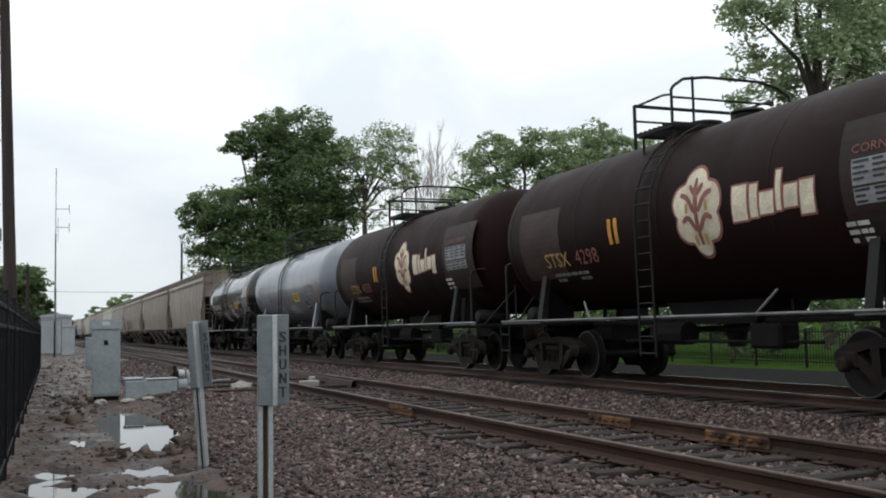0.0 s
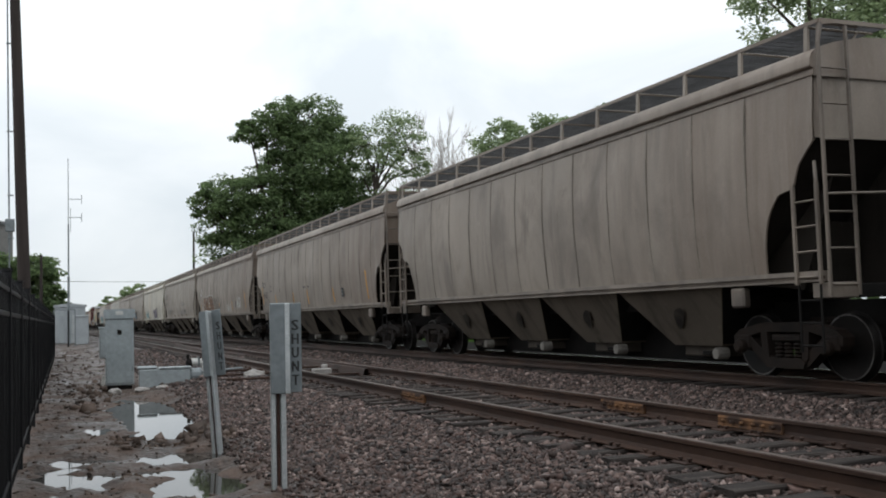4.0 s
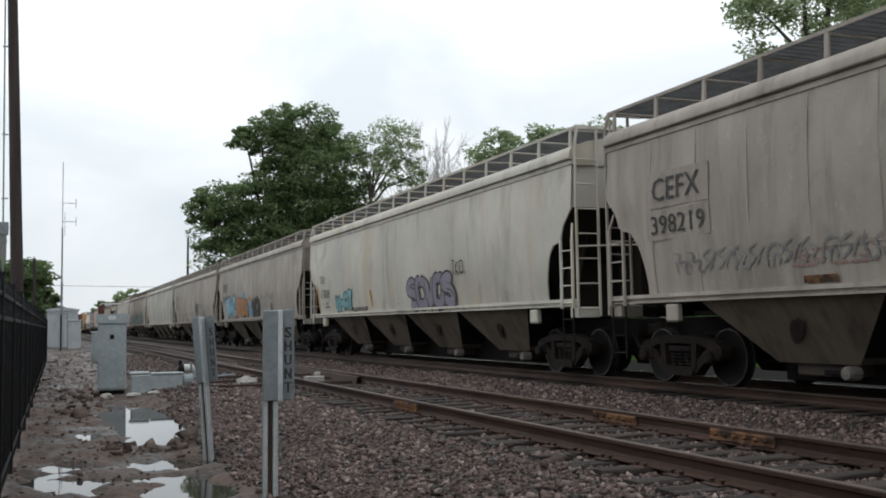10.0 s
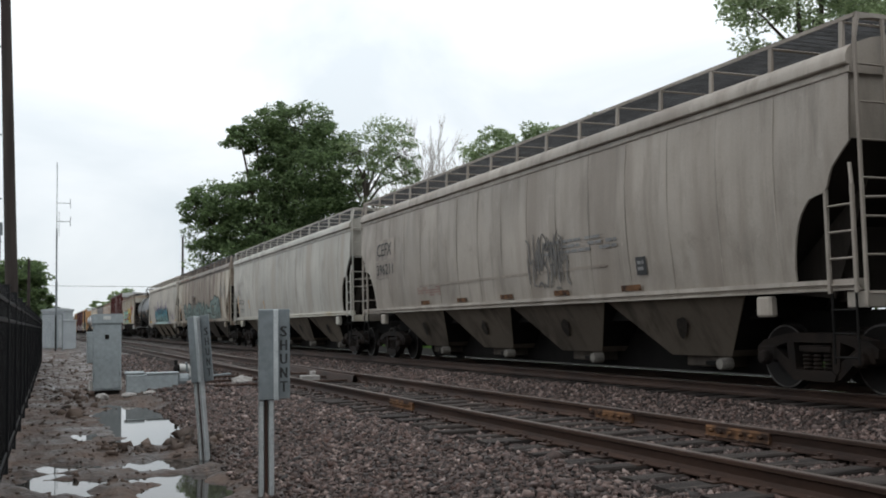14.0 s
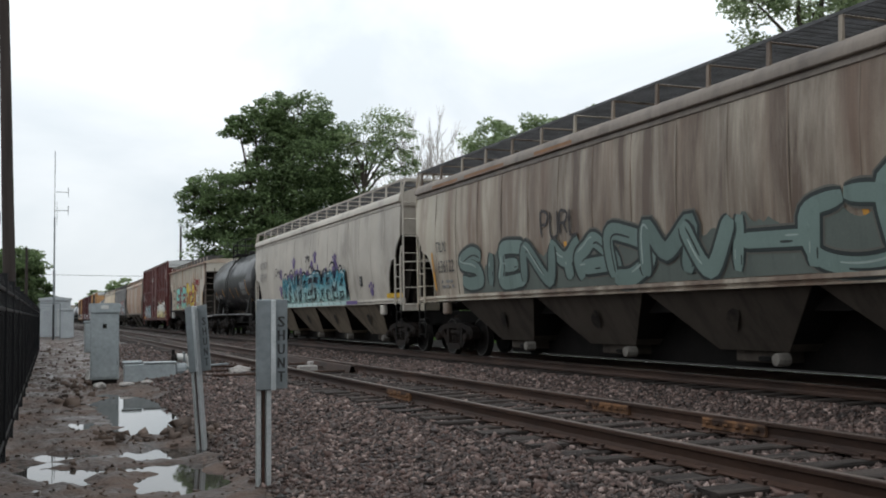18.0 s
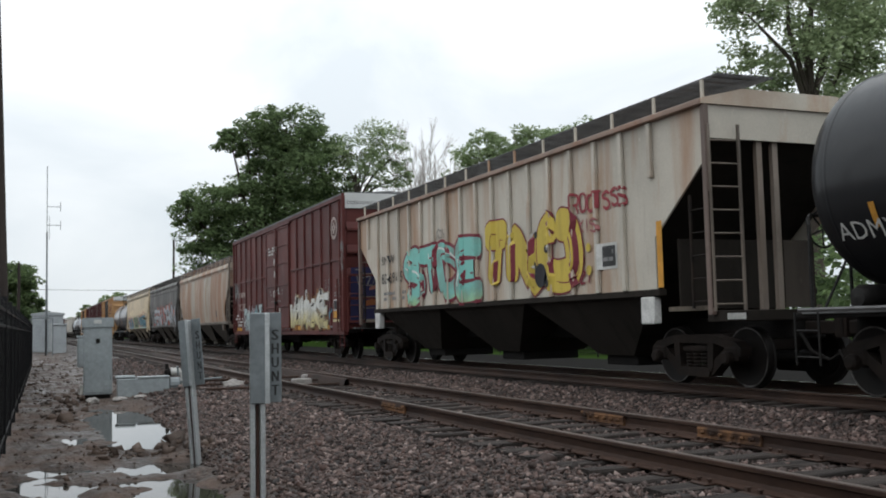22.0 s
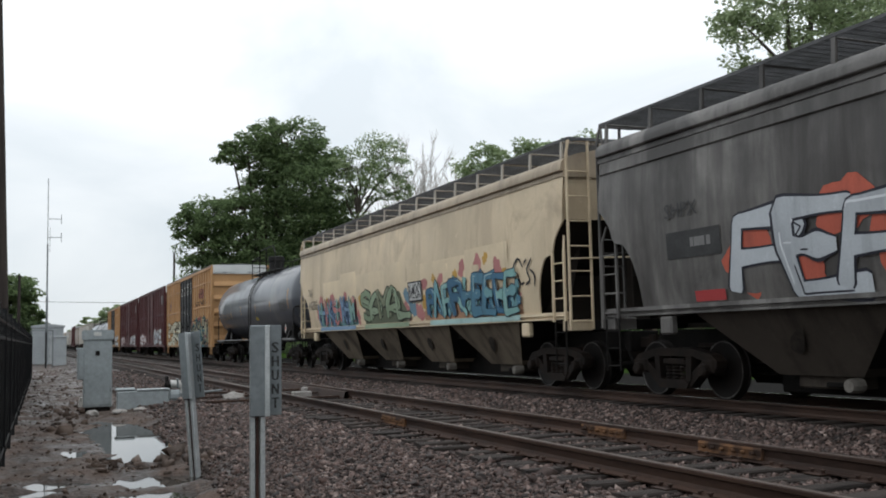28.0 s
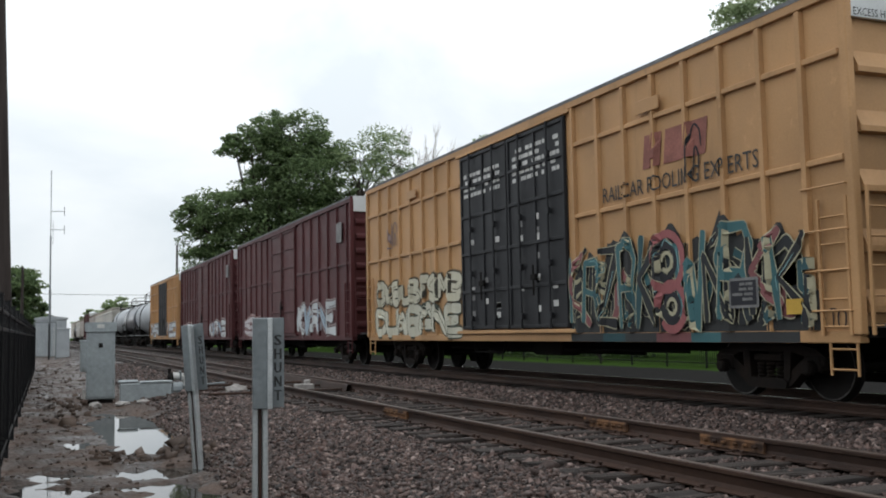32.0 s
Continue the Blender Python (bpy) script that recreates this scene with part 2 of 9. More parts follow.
# ---- building blocks ----
class Geo:
    """Vertices and faces of one mesh."""

    def __init__(self):
        self.v, self.f = [], []

    def add(self, verts, faces):
        k = len(self.v)
        self.v += [tuple(p) for p in verts]
        self.f += [tuple(i + k for i in q) for q in faces]
        return self

    def box(self, x0, x1, y0, y1, z0, z1, c=0.0):
        """Box, its edges chamfered by c."""
        if c <= 0:
            return self.add([(x, y, z) for x in (x0, x1) for y in (y0, y1) for z in (z0, z1)],
                            [(0, 1, 3, 2), (4, 6, 7, 5), (0, 4, 5, 1), (2, 3, 7, 6), (0, 2, 6, 4), (1, 5, 7, 3)])
        c = min(c, (x1 - x0) * 0.45, (y1 - y0) * 0.45, (z1 - z0) * 0.45)
        out, at = [], {}
        for i, (x, sx) in enumerate(((x0, 1), (x1, -1))):
            for j, (y, sy) in enumerate(((y0, 1), (y1, -1))):
                for k, (z, sz) in enumerate(((z0, 1), (z1, -1))):
                    for a in range(3):
                        at[i, j, k, a] = len(out)
                        out.append((x + (a != 0) * sx * c, y + (a != 1) * sy * c, z + (a != 2) * sz * c))
        faces = []
        for i in (0, 1):
            q = [at[i, 0, 0, 0], at[i, 1, 0, 0], at[i, 1, 1, 0], at[i, 0, 1, 0]]
            faces.append(q if i else q[::-1])
            q = [at[0, i, 0, 1], at[0, i, 1, 1], at[1, i, 1, 1], at[1, i, 0, 1]]
            faces.append(q if i else q[::-1])
            q = [at[0, 0, i, 2], at[1, 0, i, 2], at[1, 1, i, 2], at[0, 1, i, 2]]
            faces.append(q if i else q[::-1])
        for a in (0, 1):
            for b in (0, 1):
                faces.append((at[a, b, 0, 0], at[a, b, 1, 0], at[a, b, 1, 1], at[a, b, 0, 1]))
                faces.append((at[a, 0, b, 0], at[a, 1, b, 0], at[a, 1, b, 2], at[a, 0, b, 2]))
                faces.append((at[0, a, b, 1], at[1, a, b, 1], at[1, a, b, 2], at[0, a, b, 2]))
                for d in (0, 1):
                    faces.append((at[a, b, d, 0], at[a, b, d, 1], at[a, b, d, 2]))
        return self.add(out, faces)

    def tube(self, p, q, r, n=6, r2=None):
        """Round bar from p to q."""
        p, q = Vector(p), Vector(q)
        d = (q - p).normalized()
        u = d.cross(Vector((0, 0, 1)) if abs(d.z) < 0.9 else Vector((1, 0, 0))).normalized()
        w = d.cross(u)
        r2 = r if r2 is None else r2
        ring = [(math.cos(6.28318 * i / n), math.sin(6.28318 * i / n)) for i in range(n)]
        verts = [p + (u * a + w * b) * r for a, b in ring] + [q + (u * a + w * b) * r2 for a, b in ring]
        faces = [(i, (i + 1) % n, n + (i + 1) % n, n + i) for i in range(n)]
        return self.add(verts, faces + [tuple(range(n))[::-1], tuple(range(n, 2 * n))])

    def path(self, pts, r, n=6):
        for p, q in zip(pts, pts[1:]):
            self.tube(p, q, r, n)
        return self

    def prism(self, poly, axis, a, b):
        """Polygon drawn in the plane across axis 'x', 'y' or 'z', extruded from a to b."""
        k = len(poly)

        def place(u, w, t):
            return {"x": (t, u, w), "y": (u, t, w), "z": (u, w, t)}[axis]
        return self.add([place(u, w, a) for u, w in poly] + [place(u, w, b) for u, w in poly],
                        [tuple(range(k))[::-1], tuple(range(k, 2 * k))] + [(i, (i + 1) % k, k + (i + 1) % k, k + i) for i in range(k)])

    def grid(self, rows, closed=False):
        m = len(rows[0])
        faces = []
        for i in range(len(rows) - 1):
            for j in range(m if closed else m - 1):
                a, b = i * m + j, i * m + (j + 1) % m
                faces.append((a, b, b + m, a + m))
        return self.add([p for r in rows for p in r], faces)

    def lathe(self, profile, n=24, centre=(0, 0, 0), axis="x"):
        """Turned shape: profile of (along, radius)."""
        rows = []
        for a, r in profile:
            row = []
            for i in range(n):
                c, s = r * math.cos(6.28318 * i / n), r * math.sin(6.28318 * i / n)
                p = {"x": (a, c, s), "y": (c, a, s), "z": (c, s, a)}[axis]
                row.append((p[0] + centre[0], p[1] + centre[1], p[2] + centre[2]))
            rows.append(row)
        return self.grid(rows, True)

    def mesh(self, name, smooth=False):
        me = bpy.data.meshes.new(name)
        me.from_pydata(self.v, [], self.f)
        if smooth:
            me.polygons.foreach_set("use_smooth", [True] * len(self.f))
            try:
                me.set_sharp_from_angle(angle=radians(40))
            except AttributeError:
                pass
        me.update()
        return me


def part(name, shape, material, parent=None, label="", at=None, smooth=False):
    """One mesh object; its material hangs on the object, so that meshes can be shared."""
    me = shape.mesh(name, smooth) if isinstance(shape, Geo) else shape
    if not me.materials:
        me.materials.append(None)
    ob = new(name, me)
    ob.material_slots[0].link = "OBJECT"
    ob.material_slots[0].material = material
    if parent is not None:
        ob.parent = parent
    if at is not None:
        ob.matrix_basis = at
    if label:
        ob["label"] = label
    return ob


SHARED = {}


def shared(key, make, smooth=False):
    """A mesh made once and used by every thing that asks for the same key."""
    if key not in SHARED:
        SHARED[key] = make().mesh(key[0], smooth)
    return SHARED[key]


def rounded(pts, steps=6):
    """Catmull-Rom curve through 2D points."""
    p = [np.array(q, float) for q in pts]
    p = [2 * p[0] - p[1]] + p + [2 * p[-1] - p[-2]]
    out = []
    for a, b, c, d in zip(p, p[1:], p[2:], p[3:]):
        for k in range(steps):
            t = k / steps
            out.append(0.5 * (2 * b + (c - a) * t + (2 * a - 5 * b + 4 * c - d) * t * t + (3 * b - a - 3 * c + d) * t ** 3))
    out.append(p[-2])
    return out


# ---- ground, tracks ----
TRACK_NEAR, TRACK_FAR = 5.39, 10.715          # centre lines
rng = np.random.default_rng(5)
PROFILE_X = [-2500, -6, -1.5, 0.2, 1.3, 2.0, 2.9, 3.7, 7.1, 7.8, 8.9, 12.5, 13.6, 19, 21, 40, 2500]
PROFILE_Z = [-0.60, -0.55, -0.46, -0.44, -0.44, -0.38, -0.27, -0.187, -0.187, -0.265, -0.19, -0.19, -0.50, -0.52, -0.50, -0.40, -0.40]
HOLLOWS = [(1.46, 15.4, 0.46, 1.9, 0.11), (1.62, 18.0, 0.55, 2.3, 0.12), (1.72, 15.6, 0.36, 1.3, 0.06), (1.62, 13.55, 0.50, 0.34, 0.10), (1.42, 11.55, 0.58, 0.36, 0.145), (1.0, 14.0, 0.3, 0.3, 0.05),
           (0.28, 11.75, 0.36, 0.26, 0.10), (0.05, 11.2, 0.3, 0.2, 0.07), (0.22, 10.45, 0.30, 0.36, 0.07), (1.2, 10.40, 0.42, 0.22, 0.10), (1.32, 9.55, 0.34, 0.62, 0.125), (0.85, 10.6, 0.2, 0.1, 0.05)]
HUMPS = [(0.66, 9.9, 0.12, 0.6, 0.06), (1.35, 12.75, 0.8, 0.35, 0.07), (0.6, 13.2, 0.5, 0.5, 0.04), (1.9, 12.4, 0.3, 0.3, 0.06)]
WATER = -0.464


def ground_z(x, y):
    z = float(np.interp(x, PROFILE_X, PROFILE_Z))
    mud = min(1.0, max(0.0, (2.8 - x) / 0.9)) * (1.0 if x > -8 else 0.3)
    if mud > 0 and 3 < y < 60:
        z += mud * (0.036 * noise.noise((x * 1.3, y * 0.9, 3.1)) + 0.042 * noise.noise((x * 4.1, y * 2.6, 7.7)) + 0.022 * noise.noise((x * 10, y * 7, 1.7)))
        for cx, cy, rx, ry, depth in HOLLOWS:
            z -= depth * math.exp(-(((x - cx) / rx) ** 2 + ((y - cy) / ry) ** 2) ** 1.5)
        for cx, cy, rx, ry, high in HUMPS:
            z += high * math.exp(-((x - cx) / rx) ** 2 - ((y - cy) / ry) ** 2) * (0.7 + 0.6 * noise.noise((x * 6, y * 5, 2.2)))
    if y > 12 and 1.7 < x < 3.8:
        z += 0.06 * math.exp(-((x - 3.1) / 0.5) ** 2) * min(1, (y - 12) / 8)      # heaped ballast shoulder by the cabinet
    if 1.5 < x < 13 and y < 80:
        z += 0.018 * noise.noise((x * 2.3, y * 2.0, 9.0))
    return z


def span(*stretches):
    out = []
    for a, b, step in stretches:
        out += list(np.arange(a, b, step))
    return out + [stretches[-1][1]]


gx = span((-2500, -100, 600), (-100, -8, 15), (-8, -1.2, 0.7), (-1.2, 3.4, 0.06), (3.4, 9, 0.25), (9, 20, 0.6), (20, 100, 10), (100, 2500, 600))
gy = span((-600, -20, 80), (-20, 6, 2), (6, 19, 0.075), (19, 32, 0.2), (32, 80, 1.0), (80, 400, 12), (400, 3200, 400))


def ground_material():
    m, nodes, links, bsdf = node_mat("trackside_ground")
    geo, sep = nodes.new("ShaderNodeNewGeometry"), nodes.new("ShaderNodeSeparateXYZ")
    links.new(geo.outputs["Position"], sep.inputs[0])
    wob = noise_node(nodes, links, 1.6, 5, random_w=False)
    shift = nodes.new("ShaderNodeMath")
    shift.operation = "MULTIPLY_ADD"
    shift.inputs[1].default_value = 1.2
    links.new(wob, shift.inputs[0])
    links.new(sep.outputs[0], shift.inputs[2])
    pos = shift.outputs[0]
    big = noise_node(nodes, links, 1.1, 6, random_w=False, rough=0.65)
    fine = noise_node(nodes, links, 22, 4, random_w=False, rough=0.7)
    vor = nodes.new("ShaderNodeTexVoronoi")
    vor.inputs["Scale"].default_value = 17.0
    tc = nodes.new("ShaderNodeTexCoord")
    links.new(tc.outputs["Object"], vor.inputs["Vector"])
    mud = blend(nodes, links, ramp(nodes, links, big, 0.42, 0.62), (0.026, 0.017, 0.013), (0.078, 0.050, 0.037))
    mud = blend(nodes, links, ramp(nodes, links, fine, 0.52, 0.70), mud, (0.100, 0.069, 0.053))
    mud = blend(nodes, links, ramp(nodes, links, noise_node(nodes, links, 4.5, 6, random_w=False, rough=0.7), 0.55, 0.66), mud, (0.026, 0.020, 0.0165))
    stone = blend(nodes, links, ramp(nodes, links, big, 0.3, 0.7), (0.035, 0.028, 0.026), (0.07, 0.056, 0.051))
    bw = nodes.new("ShaderNodeRGBToBW")
    links.new(vor.outputs["Color"], bw.inputs[0])
    stone = blend(nodes, links, ramp(nodes, links, bw.outputs[0], 0.2, 0.9), stone, (0.11, 0.085, 0.076))
    stone = blend(nodes, links, ramp(nodes, links, vor.outputs["Distance"], 0.3, 0.75), stone, (0.016, 0.014, 0.013))
    road = blend(nodes, links, ramp(nodes, links, fine, 0.35, 0.65), (0.014, 0.0135, 0.013), (0.030, 0.029, 0.028))
    lawn = blend(nodes, links, ramp(nodes, links, fine, 0.3, 0.7), (0.020, 0.040, 0.009), (0.042, 0.075, 0.017))
    c = blend(nodes, links, ramp(nodes, links, pos, 2.55, 3.15), mud, stone)
    # dark ballast with the train's shade painted in, from the far track on
    train_shade = ramp(nodes, links, pos, 8.6, 10.0)
    c = blend(nodes, links, train_shade, c, blend(nodes, links, ramp(nodes, links, fine, 0.3, 0.7), (0.012, 0.010, 0.009), (0.03, 0.025, 0.022)))
    c = blend(nodes, links, ramp(nodes, links, pos, 17.0, 17.8), c, road)
    c = blend(nodes, links, ramp(nodes, links, pos, 21.9, 22.3), c, lawn)
    links.new(c, bsdf.inputs["Base Color"])
    wet = nodes.new("ShaderNodeMapRange")
    wet.inputs["From Min"].default_value, wet.inputs["From Max"].default_value = 0.35, 0.6
    wet.inputs["To Min"].default_value, wet.inputs["To Max"].default_value = 0.28, 0.70
    links.new(big, wet.inputs["Value"])
    links.new(wet.outputs[0], bsdf.inputs["Roughness"])
    add = nodes.new("ShaderNodeMath")
    add.operation = "SUBTRACT"
    links.new(fine, add.inputs[0])
    links.new(vor.outputs["Distance"], add.inputs[1])
    damp = nodes.new("ShaderNodeMath")      # the mud is wet and slick, the ballast dry
    damp.operation = "MULTIPLY_ADD"
    damp.inputs[1].default_value, damp.inputs[2].default_value = 0.14, 0.04
    links.new(ramp(nodes, links, pos, 3.2, 2.4), damp.inputs[0])
    far = nodes.new("ShaderNodeMath")       # darkened ballast and the road beyond are matt
    far.operation = "MULTIPLY"
    links.new(damp.outputs[0], far.inputs[0])
    links.new(ramp(nodes, links, pos, 10.0, 9.0), far.inputs[1])
    links.new(far.outputs[0], bsdf.inputs["Specular IOR Level"])
    bumped(nodes, links, bsdf, add.outputs[0], 0.5, 0.03)
    return m


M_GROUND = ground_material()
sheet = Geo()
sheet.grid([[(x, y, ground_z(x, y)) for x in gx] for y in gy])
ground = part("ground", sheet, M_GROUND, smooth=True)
tagged(ground, "muddy trackside ground with ballast, a gravel road and a lawn", "ground", kind="structure")

# puddles of rain water in the hollows
M_WATER, _n, _l, _b = node_mat("puddle_water")
_b.inputs["Base Color"].default_value = (0.035, 0.032, 0.028, 1)
_b.inputs["Roughness"].default_value, _b.inputs["IOR"].default_value = 0.015, 1.33
bumped(_n, _l, _b, noise_node(_n, _l, 9, 2), 0.02, 0.01)


def puddle(cx, cy, rx, ry):
    g = Geo()
    n = 40
    pts = []
    for i in range(n):
        a = 6.28318 * i / n
        k = 1 + 0.12 * noise.noise((cx * 3 + math.cos(a) * 1.5, cy + math.sin(a) * 1.5, 0))
        pts.append((cx + rx * k * math.cos(a), cy + ry * k * math.sin(a), WATER + 0.002 * rx))
    g.add(pts, [tuple(range(n))])
    ob = part("puddle", g, M_WATER)
    tagged(ob, "shallow rain puddle in the mud mirroring the sky", "puddle", "puddles", "structure")


puddle(1.45, 16.7, 1.1, 4.2)
puddle(1.35, 11.65, 0.85, 0.6)
puddle(1.8, 13.4, 0.6, 0.45)
puddle(0.12, 10.9, 0.62, 1.4)
puddle(1.15, 9.6, 0.7, 1.32)


def stones(name, count, x0, x1, y0, y1, size, lift, material, label, category, seed, bias=1.0):
    """Loose stones strewn over the ground, joined into one mesh."""
    r = np.random.default_rng(seed)
    corner = np.array([(x, y, z) for x in (-0.75, 0.75) for y in (-0.75, 0.75) for z in (-0.75, 0.75)])
    quad = np.array([(0, 1, 3, 2), (4, 6, 7, 5), (0, 4, 5, 1), (2, 3, 7, 6), (0, 2, 6, 4), (1, 5, 7, 3)])
    tri = np.concatenate([quad[:, [0, 1, 2]], quad[:, [0, 2, 3]]])
    xs = r.uniform(x0, x1, count)
    ys = y0 + (y1 - y0) * r.uniform(0, 1, count) ** bias
    zs = np.array([ground_z(a, b) for a, b in zip(xs, ys)])
    dry = zs > WATER + 0.006        # none under water
    xs, ys, zs = xs[dry], ys[dry], zs[dry]
    count = len(xs)
    s = size * r.lognormal(0, 0.32, count)
    shape = (corner[None] * r.uniform(0.45, 1.35, (count, 8, 1)) + r.uniform(-0.25, 0.25, (count, 8, 3))) * (s[:, None] * np.stack([r.uniform(0.7, 1.3, count), r.uniform(0.7, 1.3, count), r.uniform(0.5, 0.9, count)], 1))[:, None]
    a = r.uniform(0, 6.283, count)
    b = r.uniform(-1.2, 1.2, count)
    ca, sa, cb, sb = np.cos(a)[:, None], np.sin(a)[:, None], np.cos(b)[:, None], np.sin(b)[:, None]
    x, y, z = shape[..., 0], shape[..., 1], shape[..., 2]
    y, z = y * cb - z * sb, y * sb + z * cb
    x, y = x * ca - y * sa, x * sa + y * ca
    v = np.stack([x + xs[:, None], y + ys[:, None], z + (zs + s * lift)[:, None]], -1).reshape(-1, 3)
    f = (tri[None] + 8 * np.arange(count)[:, None, None]).reshape(-1, 3)
    me = bpy.data.meshes.new(name)
    me.vertices.add(len(v))
    me.vertices.foreach_set("co", v.ravel())
    me.loops.add(f.size)
    me.loops.foreach_set("vertex_index", f.ravel())
    me.polygons.add(len(f))
    me.polygons.foreach_set("loop_start", np.arange(0, f.size, 3))
    me.update(calc_edges=True)
    ob = part(name, me, material)
    return tagged(ob, label, category, kind="stuff")


def island_mat(name, cols, rough=0.75):
    m, nodes, links, bsdf = node_mat(name)
    geo = nodes.new("ShaderNodeNewGeometry")
    cr = nodes.new("ShaderNodeValToRGB")
    while len(cr.color_ramp.elements) < len(cols):
        cr.color_ramp.elements.new(0.5)
    for i, c in enumerate(cols):
        cr.color_ramp.elements[i].position, cr.color_ramp.elements[i].color = i / (len(cols) - 1), (*c, 1)
    links.new(geo.outputs["Random Per Island"], cr.inputs[0])
    g = noise_node(nodes, links, 40, 4)
    c = blend(nodes, links, 0.5, cr.outputs[0], blend(nodes, links, ramp(nodes, links, g, 0.3, 0.7), (0.5, 0.5, 0.5), (1.25, 1.25, 1.25)), "MULTIPLY")
    links.new(c, bsdf.inputs["Base Color"])
    bsdf.inputs["Roughness"].default_value = rough
    bsdf.inputs["Specular IOR Level"].default_value = 0.25
    bumped(nodes, links, bsdf, g, 0.4, 0.01)
    return m


M_BALLAST = island_mat("ballast_pieces", [(0.010, 0.0075, 0.0066), (0.078, 0.054, 0.047), (0.018, 0.013, 0.011), (0.138, 0.094, 0.081), (0.028, 0.021, 0.019), (0.094, 0.056, 0.046), (0.26, 0.198, 0.175)], 0.6)
M_CLOD = island_mat("mud_clods", [(0.020, 0.014, 0.011), (0.070, 0.048, 0.036), (0.10, 0.070, 0.054), (0.036, 0.025, 0.019)], 0.7)
stones("ballast_stones", 46000, 2.2, 7.8, 4.6, 19, 0.0185, 0.25, M_BALLAST, "grey-brown crushed ballast stones around the tracks", "ballast", 1, 1.25)
stones("ballast_stones", 18000, 2.2, 9.3, 16, 48, 0.026, 0.25, M_BALLAST, "grey-brown crushed ballast stones around the tracks", "ballast", 2, 1.3)
stones("ballast_stones", 16000, 6.9, 9.4, 6, 24, 0.021, 0.25, M_BALLAST, "grey-brown crushed ballast stones between the tracks", "ballast", 3)
stones("ballast_stones", 4600, 1.75, 2.7, 6, 19, 0.0185, 0.2, M_BALLAST, "scattered ballast stones at the edge of the mud", "ballast", 4)
stones("mud_clods", 1500, -0.5, 2.3, 8, 34, 0.019, -0.1, M_CLOD, "wet mud clods and pebbles on the path", "mud", 6, 1.2)
stones("mud_clods", 420, -0.9, 2.3, 24, 64, 0.04, -0.05, M_CLOD, "dark churned mud clods farther along the path", "mud", 10, 1.2)
stones("mud_lumps", 70, -0.6, 2.1, 25, 60, 0.10, -0.4, M_CLOD, "dark heaps of mud farther along the path", "mud", 11)
stones("mud_lumps", 120, -0.3, 2.0, 9, 27, 0.05, -0.4, M_CLOD, "soft lumps of wet mud on the churned path", "mud", 8)
stones("mud_lumps", 90, 0.7, 2.1, 12.3, 13.4, 0.06, 0.0, M_CLOD, "ridge of dark mud lumps between the puddles", "mud", 9)
stones("rubble", 60, 0.2, 1.3, 18, 26, 0.075, 0.0, M_CLOD, "lumps of broken stone and mud beside the cabinet", "rubble", 7)


# ---- rails, ties ----
RAIL_SECTION = [(-0.035, -0.004), (-0.030, 0.0), (0.030, 0.0), (0.035, -0.004), (0.035, -0.032), (0.012, -0.044), (0.009, -0.105), (0.020, -0.135), (0.070, -0.150), (0.070, -0.160),
                (-0.070, -0.160), (-0.070, -0.150), (-0.020, -0.135), (-0.009, -0.105), (-0.012, -0.044), (-0.035, -0.032)]
track_label = "rusty-brown steel rail on wooden ties"


def rail(centre, side, y0, y1):
    root = new("rail")
    root.location = (centre + side * 0.7525, 0, 0.02 if centre < 8 else 0.0)
    tagged(root, track_label, "rail", "rails of the two tracks", "structure")
    part("rail_web", Geo().prism(RAIL_SECTION, "y", y0, y1), M_RAIL, root)
    part("rail_head_face", Geo().box(-0.026, 0.026, y0, y1, 0.0, 0.003), M_RAIL_TOP if centre < 8 else M_RAIL_BRIGHT, root, "worn running face" if centre < 8 else "bright polished running face")
    return root


near_left, near_right = rail(TRACK_NEAR, -1, -40, 420), rail(TRACK_NEAR, 1, -40, 420)
rail(TRACK_FAR, -1, -60, 520)
rail(TRACK_FAR, 1, -60, 520)


def joint_bar():
    g = Geo()
    g.prism([(-0.036, -0.03), (-0.046, -0.05), (-0.040, -0.10), (-0.052, -0.132), (-0.02, -0.138), (-0.010, -0.10), (-0.012, -0.045)], "y", -0.46, 0.46)
    for y in (-0.36, -0.22, -0.08, 0.08, 0.22, 0.36):
        g.lathe([(-0.085, 0.0), (-0.085, 0.018), (-0.045, 0.020), (-0.045, 0.0)], 6, (0, y, -0.08))
    return g


for root, where in ((near_left, (12.95,)), (near_right, (10.0, 7.75))):
    for y in where:
        part("joint_bar", shared(("joint_bar",), joint_bar), M_JOINT, root, "orange-rusted bolted joint bar", pose(0, y, 0))

TIE_LENGTH = 2.59


def tie_shape(k):
    r = random.Random(k)
    g = Geo()
    n = 9
    rows = []
    for i in range(n + 1):
        x = -TIE_LENGTH / 2 + TIE_LENGTH * i / n
        e = r.uniform(-0.006, 0.006)
        rows.append([(x, -0.112 + e, -0.36), (x, -0.114 + e, -0.175), (x, -0.10, -0.163 + e), (x, 0.0, -0.162 + e * 1.2), (x, 0.10, -0.163 - e), (x, 0.114 - e, -0.175), (x, 0.112 - e, -0.36)])
    g.grid(rows)
    g.add(rows[0], [tuple(range(7))])
    g.add(rows[-1], [tuple(range(7))[::-1]])
    return g


def tie_plate():
    g = Geo()
    g.box(-0.17, 0.17, -0.095, 0.095, -0.166, -0.153, 0.004)
    for x in (-0.10, 0.10):
        for y in (-0.06, 0.06):
            g.box(x - 0.012, x + 0.012, y - 0.012, y + 0.012, -0.155, -0.128, 0.004)
            g.box(x - 0.022, x + 0.022, y - 0.018, y + 0.018, -0.134, -0.122, 0.005)
    return g


